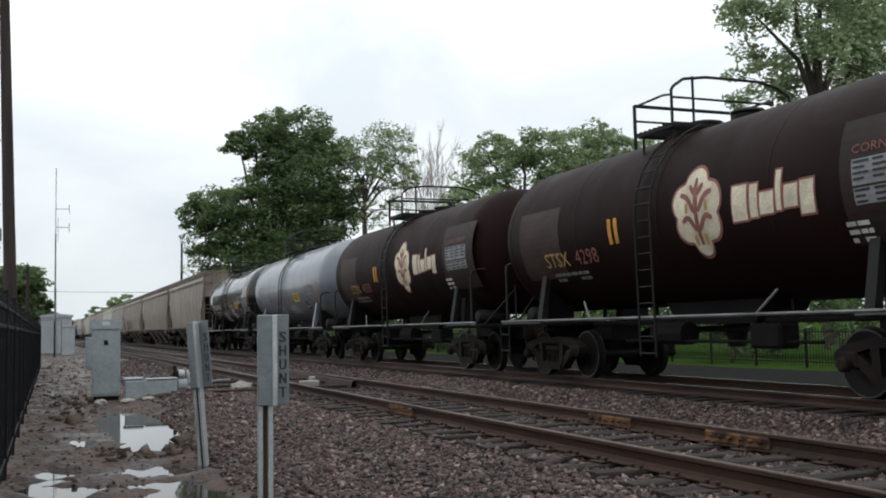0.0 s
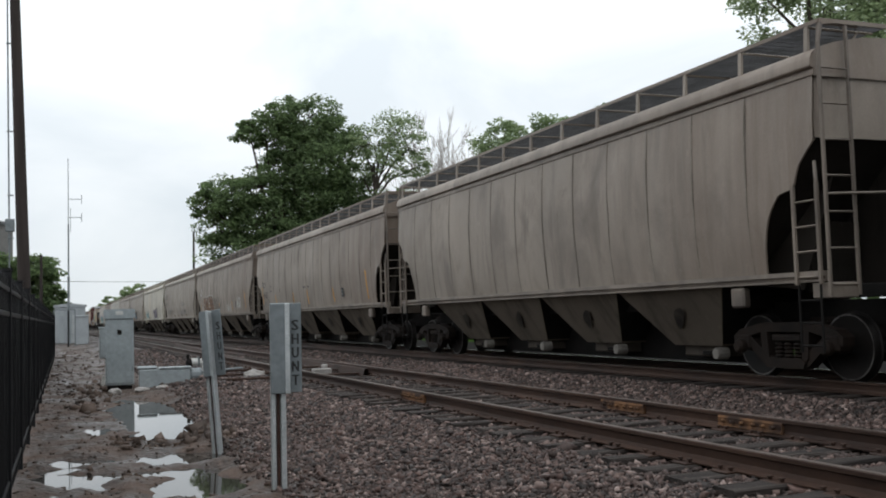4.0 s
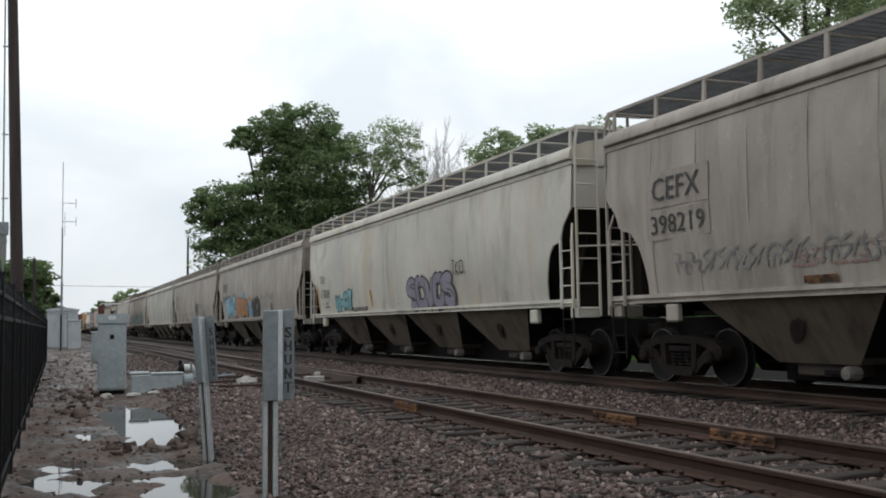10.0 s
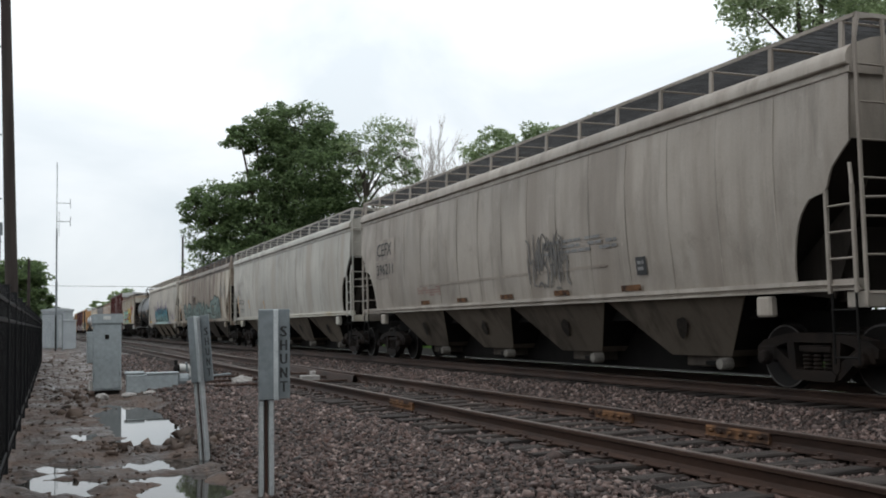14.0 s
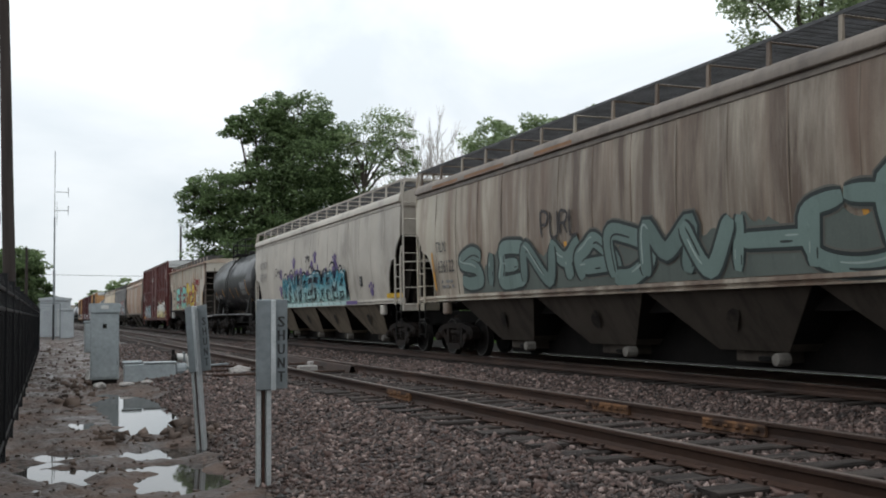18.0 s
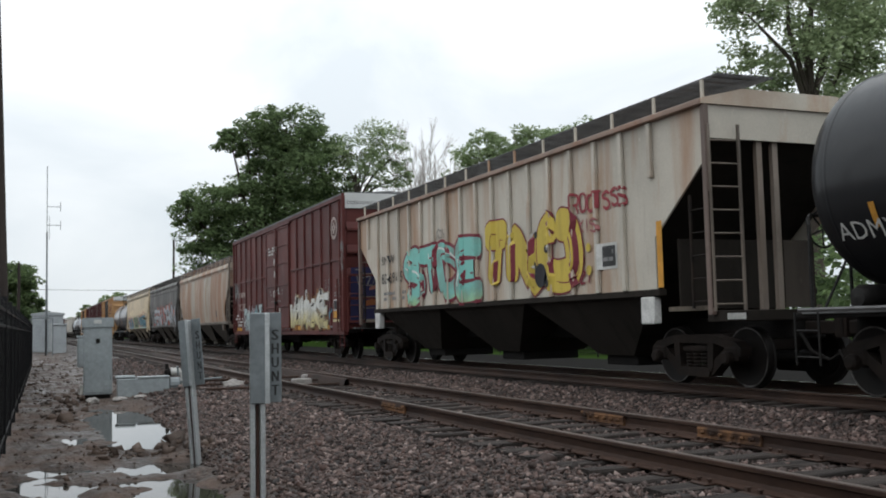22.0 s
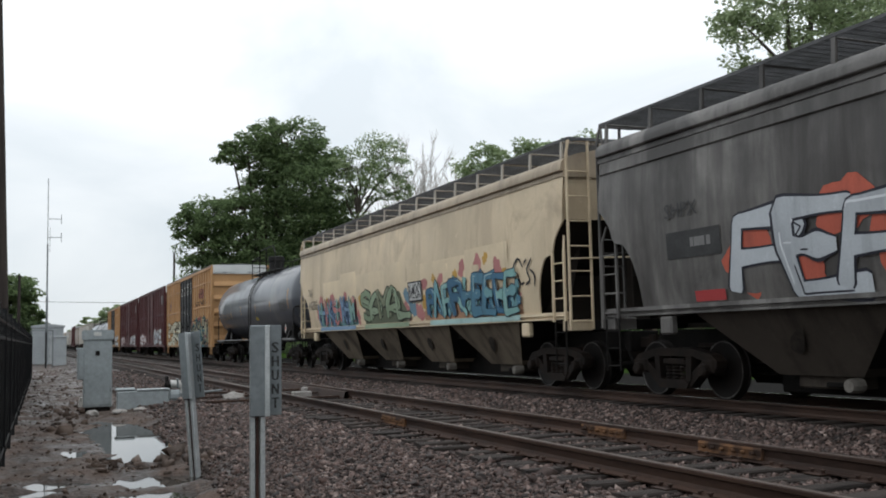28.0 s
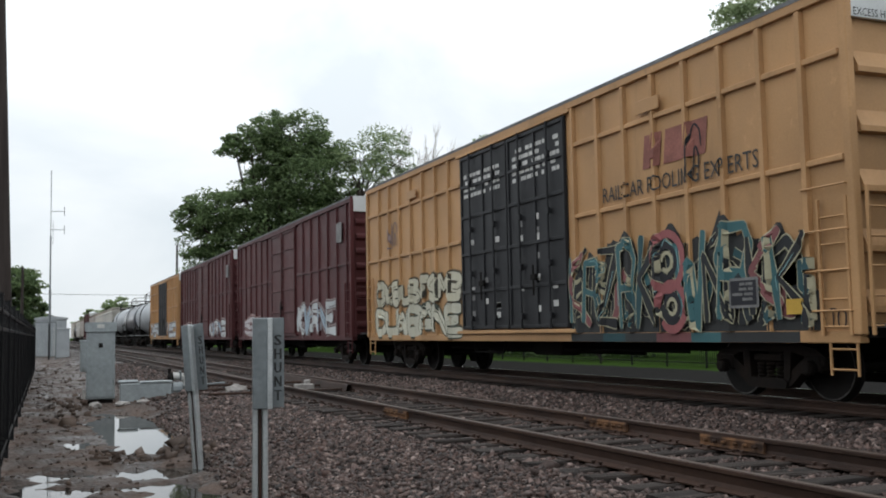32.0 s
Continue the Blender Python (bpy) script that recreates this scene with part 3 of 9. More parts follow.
ties = new("ties")
tagged(ties, "weathered dark wooden ties of the nearer track", "ties", "ties of the two tracks", "structure")
plates = new("tie_plates")
tagged(plates, "rusty steel tie plates with spikes under the rails", "tie plates", "", "structure")
tie_y = 4.0
tie_k = 0
while tie_y < 75:
    part("tie", shared(("tie", tie_k % 6), lambda k=tie_k % 6: tie_shape(k)), M_TIE, ties, "", pose(TRACK_NEAR + rng.uniform(-0.07, 0.07), tie_y, 0.02 + rng.uniform(-0.012, 0.01), 0, 0, rng.uniform(-1.6, 1.6)))
    if tie_y < 34:
        for sx in (-0.7525, 0.7525):
            part("tie_plate", shared(("tie_plate",), tie_plate), M_RAIL, plates, "", pose(TRACK_NEAR + sx, tie_y, 0.022))
    tie_y += 0.52 + rng.uniform(-0.03, 0.03)
    tie_k += 1
far_ties = new("ties")
tagged(far_ties, "dark wooden ties under the train", "ties", "ties of the two tracks", "structure")
tie_y = 4.0
while tie_y < 44:
    part("tie", shared(("tie", tie_k % 6), lambda k=tie_k % 6: tie_shape(k)), M_TIE, far_ties, "", pose(TRACK_FAR, tie_y, 0))
    tie_y += 0.53
    tie_k += 1
rest = Geo()
for k in range(160):
    rest.box(TRACK_NEAR - 1.3, TRACK_NEAR + 1.3, 75.3 + k * 0.53, 75.53 + k * 0.53, -0.3, -0.16)
    rest.box(TRACK_FAR - 1.3, TRACK_FAR + 1.3, 44.3 + k * 0.53, 44.53 + k * 0.53, -0.3, -0.16)
tagged(part("far_ties", rest, M_TIE), "distant wooden ties of both tracks", "ties", kind="stuff")

# a switch: stock of the diverging rail that leaves the nearer track to its left
SWITCH = [(4.62, 19.5), (4.66, 23), (4.78, 28), (4.98, 34), (5.28, 42), (5.7, 52)]
switch = new("switch_rail")
tagged(switch, "brown steel switch point rail beside the running rail", "rail", kind="structure")
g = Geo()
curve = rounded([(x + 0.12, y) for x, y in SWITCH], 8)
g.grid([[(p[0] + a, p[1], b) for a, b in RAIL_SECTION[:4] + RAIL_SECTION[8:12]] for p in curve], True)
part("point_rail", g, M_RAIL, switch)
g = Geo()
curve = rounded([(x + 1.33, y) for x, y in SWITCH], 8)
g.grid([[(p[0] + a, p[1], b) for a, b in RAIL_SECTION[:4] + RAIL_SECTION[8:12]] for p in curve], True)
part("point_rail", g, M_RAIL, switch)
for y in (19.9, 21.6, 23.4):
    part("switch_rod", Geo().box(3.2, 6.3, y - 0.03, y + 0.03, -0.13, -0.085, 0.008), M_RAIL, switch, "rusty switch rod between the rails")


# ---- trackside things ----
def text_faces(words):
    """Vertices and faces of a line of text in the built-in font, one metre high or so."""
    cu = bpy.data.curves.new("letters", "FONT")
    cu.body = words
    cu.resolution_u = 2
    tmp = new("letters", cu)
    bpy.context.view_layer.update()
    me = bpy.data.meshes.new_from_object(tmp.evaluated_get(bpy.context.evaluated_depsgraph_get()))
    pts = [tuple(v.co) for v in me.vertices]
    faces = [tuple(p.vertices) for p in me.polygons]
    bpy.data.objects.remove(tmp)
    bpy.data.meshes.remove(me)
    bpy.data.curves.remove(cu)
    lo = [min(p[i] for p in pts) for i in (0, 1)]
    hi = [max(p[i] for p in pts) for i in (0, 1)]
    return [((p[0] - lo[0]) / max(hi[0] - lo[0], 1e-6), (p[1] - lo[1]) / max(hi[1] - lo[1], 1e-6)) for p in pts], faces


def shunt_marker(x, y, turn, lean):
    """Steel marker post with a sign plate that reads down the post."""
    base = ground_z(x, y) - 0.1
    root = new("marker_post")
    root.matrix_basis = pose(x, y, base, 0, lean, turn)
    top = 1.19 - base
    post = Geo()
    post.box(-0.133, -0.09, -0.03, 0.03, 0, top - 0.01, 0.006)
    post.box(-0.05, -0.005, -0.03, 0.03, 0, top - 0.01, 0.006)
    post.box(-0.095, -0.045, 0.012, 0.03, 0, top - 0.02)
    part("post", post, M_GALV_BRIGHT, root, "bright galvanised channel post")
    part("cable", Geo().box(-0.086, -0.056, -0.016, 0.011, 0.02, top - 0.70, 0.006), surface("brown_cable", (0.06, 0.03, 0.022), (0.03, 0.018, 0.014), 0.7, 0, 6, 40, 0.3), root, "dark brown cable in the slot")
    box = Geo()
    box.box(-0.135, 0.004, -0.055, -0.031, top - 0.765, top - 0.004, 0.006)
    part("cover", box, M_GALV, root, "grey cover plate")
    plate = Geo()
    plate.box(-0.13, 0.135, 0.031, 0.04, top - 0.76, top, 0.003)
    part("sign_plate", plate, M_GALV, root, "grey sign plate")
    part("strip", Geo().box(-0.012, 0.03, -0.064, -0.056, top - 0.765, top - 0.004, 0.003), M_GALV_BRIGHT, root, "bright edge strip")
    for i, ch in enumerate("SHUNT"):
        vs, fs = text_faces(ch)
        w, h = 0.055, 0.088
        z = top - 0.19 - i * 0.117 - h / 2
        ink = Geo()
        for nudge in (-0.004, 0.0, 0.004):
            ink.add([(0.082 + nudge + (u - 0.5) * w, 0.027 - abs(nudge) * 0.2, z + q * h) for u, q in vs], fs)
        part("letter", ink, M_LETTER_DARK, root, "black letter")
    return tagged(root, "grey steel marker post whose sign reads SHUNT", "sign post", "shunt markers")


shunt_marker(1.845, 8.4, -8, 0.3)
shunt_marker(1.81, 11.6, -56, -6.0)


def signal_cabinet(x, y):
    z = -0.42
    root = new("signal_cabinet")
    root.matrix_basis = pose(x, y, z, 0, 0, -4)
    part("body", Geo().box(-0.31, 0.31, -0.28, 0.28, 0.08, 1.64, 0.012), M_CABINET, root)
    part("lid", Geo().prism([(-0.34, 1.60), (0.34, 1.60), (0.35, 1.77), (0.32, 1.81), (-0.32, 1.81), (-0.35, 1.77)], "y", -0.32, 0.32), M_CABINET, root, "overhanging grey lid")
    part("door", Geo().box(-0.28, 0.28, -0.295, -0.281, 0.13, 1.57, 0.006), M_CABINET, root, "grey sheet-steel door")
    part("lock", Geo().box(-0.045, 0.045, -0.325, -0.296, 1.24, 1.34, 0.008), M_DARK, root, "dark lock hasp")
    part("notice", Geo().box(-0.08, 0.08, -0.326, -0.322, 1.68, 1.76), M_LETTER_WHITE, root, "small white notice")
    part("plinth", Geo().box(-0.27, 0.27, -0.24, 0.24, -0.12, 0.08, 0.01), M_DARK, root, "dark plinth")
    for sx in (-0.2, 0.2):
        part("hinge", Geo().tube((sx * 1.38, -0.298, 0.4), (sx * 1.38, -0.298, 0.5), 0.012, 6), M_GALV, root)
    return tagged(root, "grey steel signal cabinet standing in the mud", "cabinet")


signal_cabinet(1.45, 24.1)


def relay_box(x, y):
    root = new("relay_box")
    root.matrix_basis = pose(x, y, -0.42)
    part("body", Geo().box(-0.21, 0.21, -0.18, 0.18, 0.62, 1.36, 0.012), M_CABINET, root)
    part("door", Geo().box(-0.19, 0.19, -0.195, -0.181, 0.66, 1.32, 0.006), M_CABINET, root)
    part("lid", Geo().box(-0.23, 0.23, -0.2, 0.2, 1.362, 1.41, 0.01), M_CABINET, root)
    part("leg", Geo().tube((0.05, 0, 0.64), (-0.10, -0.05, -0.08), 0.03, 8), M_GALV, root, "leaning pipe leg")
    part("leg", Geo().tube((0.14, 0.05, 0.64), (0.14, 0.05, -0.08), 0.03, 8), M_GALV, root)
    return tagged(root, "small grey relay box on pipe legs", "relay box")


relay_box(1.32, 26.5)
for pipe_x, pipe_y, pipe_h in ((1.12, 25.3, 0.22), (1.2, 25.6, 0.16)):
    r_ = new("conduit")
    r_.matrix_basis = pose(pipe_x, pipe_y, ground_z(pipe_x, pipe_y) - 0.02)
    part("pipe", Geo().tube((0, 0, 0), (0.04, 0, pipe_h), 0.045, 10), M_LETTER_WHITE, r_)
    part("cap", Geo().tube((0.04, 0, pipe_h), (0.05, 0, pipe_h + 0.04), 0.052, 10), M_LETTER_WHITE, r_)
    tagged(r_, "stub of white plastic conduit beside the cabinet", "conduit", "conduit stubs")

trough = new("switch_machine")
trough.matrix_basis = pose(2.30, 23.0, -0.33, 0, 0, -3)
part("body", Geo().box(-0.52, 0.58, -0.17, 0.17, -0.1, 0.36, 0.02), M_CABINET, trough)
part("lid", Geo().box(-0.10, 0.60, -0.185, 0.185, 0.362, 0.395, 0.01), M_CABINET, trough, "flat grey lid")
part("motor_cover", Geo().box(-0.56, -0.12, -0.16, 0.16, 0.362, 0.43, 0.03), M_CABINET, trough)
part("crank_box", Geo().lathe([(0.585, 0.0), (0.585, 0.16), (0.62, 0.175), (0.80, 0.175), (0.83, 0.15), (0.83, 0.0)], 14, (0, 0, 0.18)), M_GALV, trough)
part("throw_rod", Geo().tube((0.78, 0, 0.24), (1.75, 0.02, 0.30), 0.025, 8), M_GALV, trough, "steel throw rod to the rail")
tagged(trough, "low grey switch machine between cabinet and rail", "switch machine")
valve = new("conduit_elbow")
valve.matrix_basis = pose(2.92, 23.2, ground_z(2.92, 23.2))
part("pipe", Geo().path([(0.30, 0, -0.05), (0.30, 0, 0.26), (0.24, 0, 0.34), (0.02, 0, 0.36)], 0.085, 12), M_LETTER_WHITE, valve)
part("fitting", Geo().lathe([(-0.10, 0.0), (-0.10, 0.05), (-0.06, 0.09), (0.03, 0.09), (0.03, 0.0)], 10, (0, 0, 0.34)), M_DARK, valve, "black pipe fitting")
part("cap", Geo().lathe([(0.0, 0.0), (0.0, 0.04), (0.11, 0.035), (0.11, 0.0)], 10, (-0.05, 0, 0.42), "z"), M_DARK, valve)
part("clamp", Geo().box(0.16, 0.20, -0.10, 0.10, 0.25, 0.47, 0.012), M_GALV, valve, "steel pipe clamp")
tagged(valve, "white plastic conduit elbow with a black fitting", "conduit")
M_PALE_STONE = surface("pale_stone", (0.34, 0.32, 0.30), (0.22, 0.205, 0.19), 0.8, 0, 4, 40, 0.4)


def boulder(x, y, s, seed, flat=0.6):
    r = random.Random(seed)
    bm = bmesh.new()
    bmesh.ops.create_icosphere(bm, subdivisions=2, radius=1)
    for v in bm.verts:
        k = 1 + 0.35 * noise.noise(v.co * 1.3 + Vector((seed, 0, 0)))
        v.co = Vector((v.co.x * s * 1.3 * k, v.co.y * s * k, v.co.z * s * flat * k))
    me = bpy.data.meshes.new("loose_rock")
    bm.to_mesh(me)
    bm.free()
    ob = part("loose_rock", me, M_PALE_STONE, at=pose(x, y, ground_z(x, y) + s * flat * 0.45, 0, 0, r.uniform(0, 90)))
    tagged(ob, "pale rounded rock lying on the ballast", "rock", "loose rocks")


boulder(4.05, 21.6, 0.20, 1)
boulder(1.25, 22.6, 0.13, 5)
boulder(1.75, 21.9, 0.14, 9, 0.4)
boulder(2.2, 22.2, 0.12, 12, 0.45)
for bx, by, bs in ((5.35, 20.8, 0.2), (5.95, 22.6, 0.12)):
    blk = part("tie_block", Geo().box(-bs, bs, -0.10, 0.10, -0.16, -0.02, 0.02), M_PALE_STONE, at=pose(bx, by, 0, 0, 0, 6))
    tagged(blk, "pale concrete block lying between the rails", "block", "blocks between the rails")


# ---- the train ----
def travelled(t):
    """Metres that the train has gone since the start."""
    return 12.7148 * t - 0.022809 * t * t + 0.0000418 * t ** 3


CARS, WHEELSETS = [], {0.889: [], -0.889: []}


def car(name, centre, label, category):
    root = new(name)
    root.location = (TRACK_FAR, centre, 0)
    CARS.append((root, centre))
    return tagged(root, label, category, "cars of the freight train")


def sideframe():
    g = Geo()
    g.prism([(-1.12, 0.60), (-0.98, 0.70), (-0.45, 0.80), (0.45, 0.80), (0.98, 0.70), (1.12, 0.60), (1.10, 0.48), (0.92, 0.56), (0.5, 0.67), (-0.5, 0.67), (-0.92, 0.56), (-1.10, 0.48)], "x", -0.10, 0.10)
    for s in (-1, 1):
        g.prism([(s * 0.36, 0.68), (s * 0.50, 0.68), (s * 0.46, 0.30), (s * 0.33, 0.20)], "x", -0.11, 0.11)
        g.prism([(s * 0.98, 0.62), (s * 0.84, 0.66), (s * 0.30, 0.30), (s * 0.34, 0.17), (s * 0.44, 0.19)], "x", -0.09, 0.09)
        g.box(-0.12, 0.12, s * 0.889 - 0.16, s * 0.889 + 0.16, 0.40, 0.63, 0.03)
        g.lathe([(-0.24, 0.0), (-0.24, 0.07), (-0.21, 0.10), (-0.13, 0.105), (-0.12, 0.0)], 14, (0, s * 0.889, 0.457))
    g.prism([(-0.38, 0.16), (0.38, 0.16), (0.42, 0.24), (0.34, 0.30), (-0.34, 0.30), (-0.42, 0.24)], "x", -0.13, 0.13)
    for y in (-0.19, 0.0, 0.19):
        for k in range(4):
            g.lathe([(0.0, 0.055), (0.025, 0.08), (0.05, 0.055)], 10, (-0.02, y, 0.30 + k * 0.055), "z")
    g.box(-0.09, 0.09, -0.30, 0.30, 0.53, 0.63, 0.02)
    return g


def wheelset():
    g = Geo()
    for s in (-1, 1):
        g.lathe([(s * 0.795, 0.0), (s * 0.80, 0.10), (s * 0.765, 0.14), (s * 0.745, 0.30), (s * 0.785, 0.385), (s * 0.79, 0.450), (s * 0.785, 0.455), (s * 0.69, 0.460), (s * 0.675, 0.482), (s * 0.655, 0.478),
                 (s * 0.652, 0.39), (s * 0.70, 0.33), (s * 0.69, 0.15), (s * 0.64, 0.11), (s * 0.64, 0.08)], 30)
    g.tube((-0.98, 0, 0), (0.98, 0, 0), 0.08, 12)
    return g


def rim_face(s):
    return Geo().lathe([(s * 0.7925, 0.425), (s * 0.7935, 0.447)], 30)


def truck(root, y):
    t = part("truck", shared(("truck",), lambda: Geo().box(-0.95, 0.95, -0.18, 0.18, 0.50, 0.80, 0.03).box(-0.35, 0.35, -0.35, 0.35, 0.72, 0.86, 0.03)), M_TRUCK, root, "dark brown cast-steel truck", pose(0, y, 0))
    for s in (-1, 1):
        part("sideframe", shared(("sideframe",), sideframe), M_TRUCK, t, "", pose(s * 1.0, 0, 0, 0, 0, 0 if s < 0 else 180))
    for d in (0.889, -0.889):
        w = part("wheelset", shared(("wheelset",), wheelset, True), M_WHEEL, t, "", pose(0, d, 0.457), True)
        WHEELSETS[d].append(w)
    for k, d in enumerate((0.889, -0.889)):
        for s in (-1, 1):
            part("bright_rim", shared(("bright_rim", s), lambda: rim_face(s), True), M_RIM, t, "bright worn wheel rim", pose(0, d, 0.457))


def coupler(root, y, s):
    g = Geo()
    g.box(-0.10, 0.10, min(y, y + s * 0.75), max(y, y + s * 0.75), 0.78, 0.98, 0.02)
    g.prism([(-0.16, y + s * 0.68), (0.16, y + s * 0.68), (0.2, y + s * 0.82), (0.06, y + s * 0.9), (-0.14, y + s * 0.86)], "z", 0.74, 1.02)
    part("coupler", g, M_TRUCK, root, "dark steel coupler")
    part("air_hose", Geo().path([(-0.3, y + s * 0.1, 0.85), (-0.32, y + s * 0.35, 0.55), (-0.22, y + s * 0.6, 0.42), (-0.12, y + s * 0.8, 0.55)], 0.028, 6), M_DARK, root, "black rubber air hose")


def ladder(x0, x1, y0, y1, z0, z1, rungs, bar=0.028):
    """Two stiles and rungs, across from (x0, y0) to (x1, y1)."""
    g = Geo()
    g.tube((x0, y0, z0), (x0, y0, z1), bar, 5)
    g.tube((x1, y1, z0), (x1, y1, z1), bar, 5)
    for k in range(rungs):
        z = z0 + (z1 - z0) * (k + 0.3) / rungs
        g.tube((x0, y0, z), (x1, y1, z), 0.014, 4)
    return g


# surfaces on which lettering and spray paint lie: (y, z, lift) to a point of the camera's side
def hopper_width(z):
    return 1.50 + 0.10 * (1 - ((z - 2.9) / 1.4) ** 2)


def on_hopper(y, z, lift):
    return (-(hopper_width(z) + lift), y, z)


def on_rib_hopper(y, z, lift):
    near = abs((y + 0.59) % 0.84 - 0.42)
    return (-(1.565 + (0.075 if near < 0.055 else 0.0) + lift), y, z)


def on_tank(radius, zc, shift=0.0):
    def place(y, z, lift):
        y += shift
        return (-math.sqrt(max((radius + lift) ** 2 - (z - zc) ** 2, 0.01)), y, z)
    return place


def on_box(posts, proud):
    def place(y, z, lift):
        near = min(abs(y - p) for p in posts)
        return (-(1.53 + (proud if near < 0.07 else 0.0) + lift), y, z)
    return place


def writing(root, place, words, y0, y1, z0, z1, material, lift=0.024, name="lettering"):
    """Words from y0 (their left end, farther along the train) to y1, between the heights z0 and z1."""
    vs, fs = text_faces(words)
    part(name, Geo().add([place(y0 + (y1 - y0) * u, z0 + (z1 - z0) * w, lift) for u, w in vs], fs), material, root)


def patch(root, place, y0, y1, z0, z1, material, lift=0.006, name="decal", label="", skew=0.0):
    n, m = max(2, int(abs(y1 - y0) / 0.08)), max(2, int((z1 - z0) / 0.12))
    g = Geo().grid([[place(y0 + (y1 - y0) * i / n + skew * j / m, z0 + (z1 - z0) * j / m, lift) for i in range(n + 1)] for j in range(m + 1)])
    part(name, g, material, root, label)


def bars(root, place, y0, y1, z0, z1, rows, material, seed, lift=0.009, cover=0.8):
    """Unreadable small print as rows of bars."""
    r = random.Random(seed)
    g = Geo()
    for k in range(rows):
        za = z1 - (z1 - z0) * (k + 0.15) / rows
        zb = z1 - (z1 - z0) * (k + 0.7) / rows
        y = y0
        d = 1 if y1 > y0 else -1
        while (y1 - y) * d > 0.03:
            w = min(r.uniform(0.08, 0.3), abs(y1 - y))
            if r.random() < cover:
                g.add([place(y, za, lift), place(y + d * w * 0.86, za, lift), place(y + d * w * 0.86, zb, lift), place(y, zb, lift)], [(0, 1, 2, 3)])
            y += d * w
    part("small_print", g, material, root)


def stencil_table(root, place, y0, y1, z0, z1, material, seed):
    """Consolidated stencil: a pale plate with dark rows of print and a gap in the middle."""
    r = random.Random(seed)
    mid = z0 + (z1 - z0) * 0.42
    for za, zb in ((z0, mid - 0.03), (mid, z1)):
        patch(root, place, y0, y1, za, zb, material, 0.007, "stencil_plate", "pale stencil plate")
    g = Geo()
    d = (y1 - y0) / 4
    for k in range(8):
        z = z0 + (z1 - z0) * (k + 0.25) / 8
        if mid - 0.05 < z < mid:
            continue
        for c in range(4):
            a = y0 + d * (c + 0.08)
            b = a + d * r.uniform(0.5, 0.86)
            g.add([place(a, z, 0.011), place(b, z, 0.011), place(b, z + 0.032, 0.011), place(a, z + 0.032, 0.011)], [(0, 1, 2, 3)])
    part("small_print", g, M_LETTER_DARK, root)


STROKES = [     # abstract hooks, arrows, zigzags and loops of a spray can
    [[(0.95, 0.9), (0.55, 0.7), (0.2, 0.85), (0.1, 0.5), (0.5, 0.35), (0.35, 0.05), (0.0, 0.1)], [(0.7, 0.6), (0.95, 0.3), (0.75, 0.0)]],
    [[(0.0, 0.2), (0.3, 0.75), (0.45, 0.3), (0.7, 0.95), (0.8, 0.35), (1.0, 0.6)], [(0.2, 0.05), (0.6, 0.12), (0.95, 0.02)]],
    [[(0.5, 1.0), (0.05, 0.7), (0.3, 0.4), (0.1, 0.0)], [(0.4, 0.75), (0.8, 0.55), (0.6, 0.2), (1.0, 0.0)]],
    [[(0.1, 0.0), (0.15, 0.55), (0.5, 0.9), (0.9, 0.8), (1.0, 0.5)], [(0.4, 0.0), (0.55, 0.5), (0.8, 0.35), (0.75, 0.05)]],
    [[(0.0, 0.95), (0.4, 0.85), (0.35, 0.5), (0.85, 0.55), (0.7, 0.15), (1.0, 0.05)], [(0.1, 0.6), (0.2, 0.1)]],
    [[(0.1, 0.1), (0.5, 0.25), (0.3, 0.6), (0.75, 0.95)], [(0.55, 0.6), (0.9, 0.4), (0.85, 0.05)], [(0.05, 0.8), (0.3, 0.95)]],
    [[(0.0, 0.6), (0.4, 0.95), (0.9, 0.7), (0.55, 0.5), (0.2, 0.3), (0.6, 0.05), (1.0, 0.3)]],
    [[(0.15, 0.95), (0.35, 0.5), (0.1, 0.05)], [(0.9, 1.0), (0.65, 0.55), (0.95, 0.05)], [(0.0, 0.35), (0.5, 0.6), (1.0, 0.45)]],
    [[(0.95, 0.7), (0.6, 1.0), (0.15, 0.75), (0.25, 0.3), (0.0, 0.0)], [(0.45, 0.5), (0.7, 0.15), (1.0, 0.2)]],
    [[(0.05, 0.85), (0.3, 0.2), (0.55, 0.7), (0.8, 0.1), (1.0, 0.9)], [(0.3, 0.0), (0.85, 0.0)]],
    [[(0.0, 0.1), (0.45, 0.45), (0.1, 0.75), (0.6, 1.0)], [(0.5, 0.1), (0.75, 0.6), (1.0, 0.85)]],
    [[(0.2, 1.0), (0.1, 0.5), (0.35, 0.0), (0.7, 0.2), (0.6, 0.6), (0.95, 0.9)], [(0.75, 0.45), (1.0, 0.1)]],
]


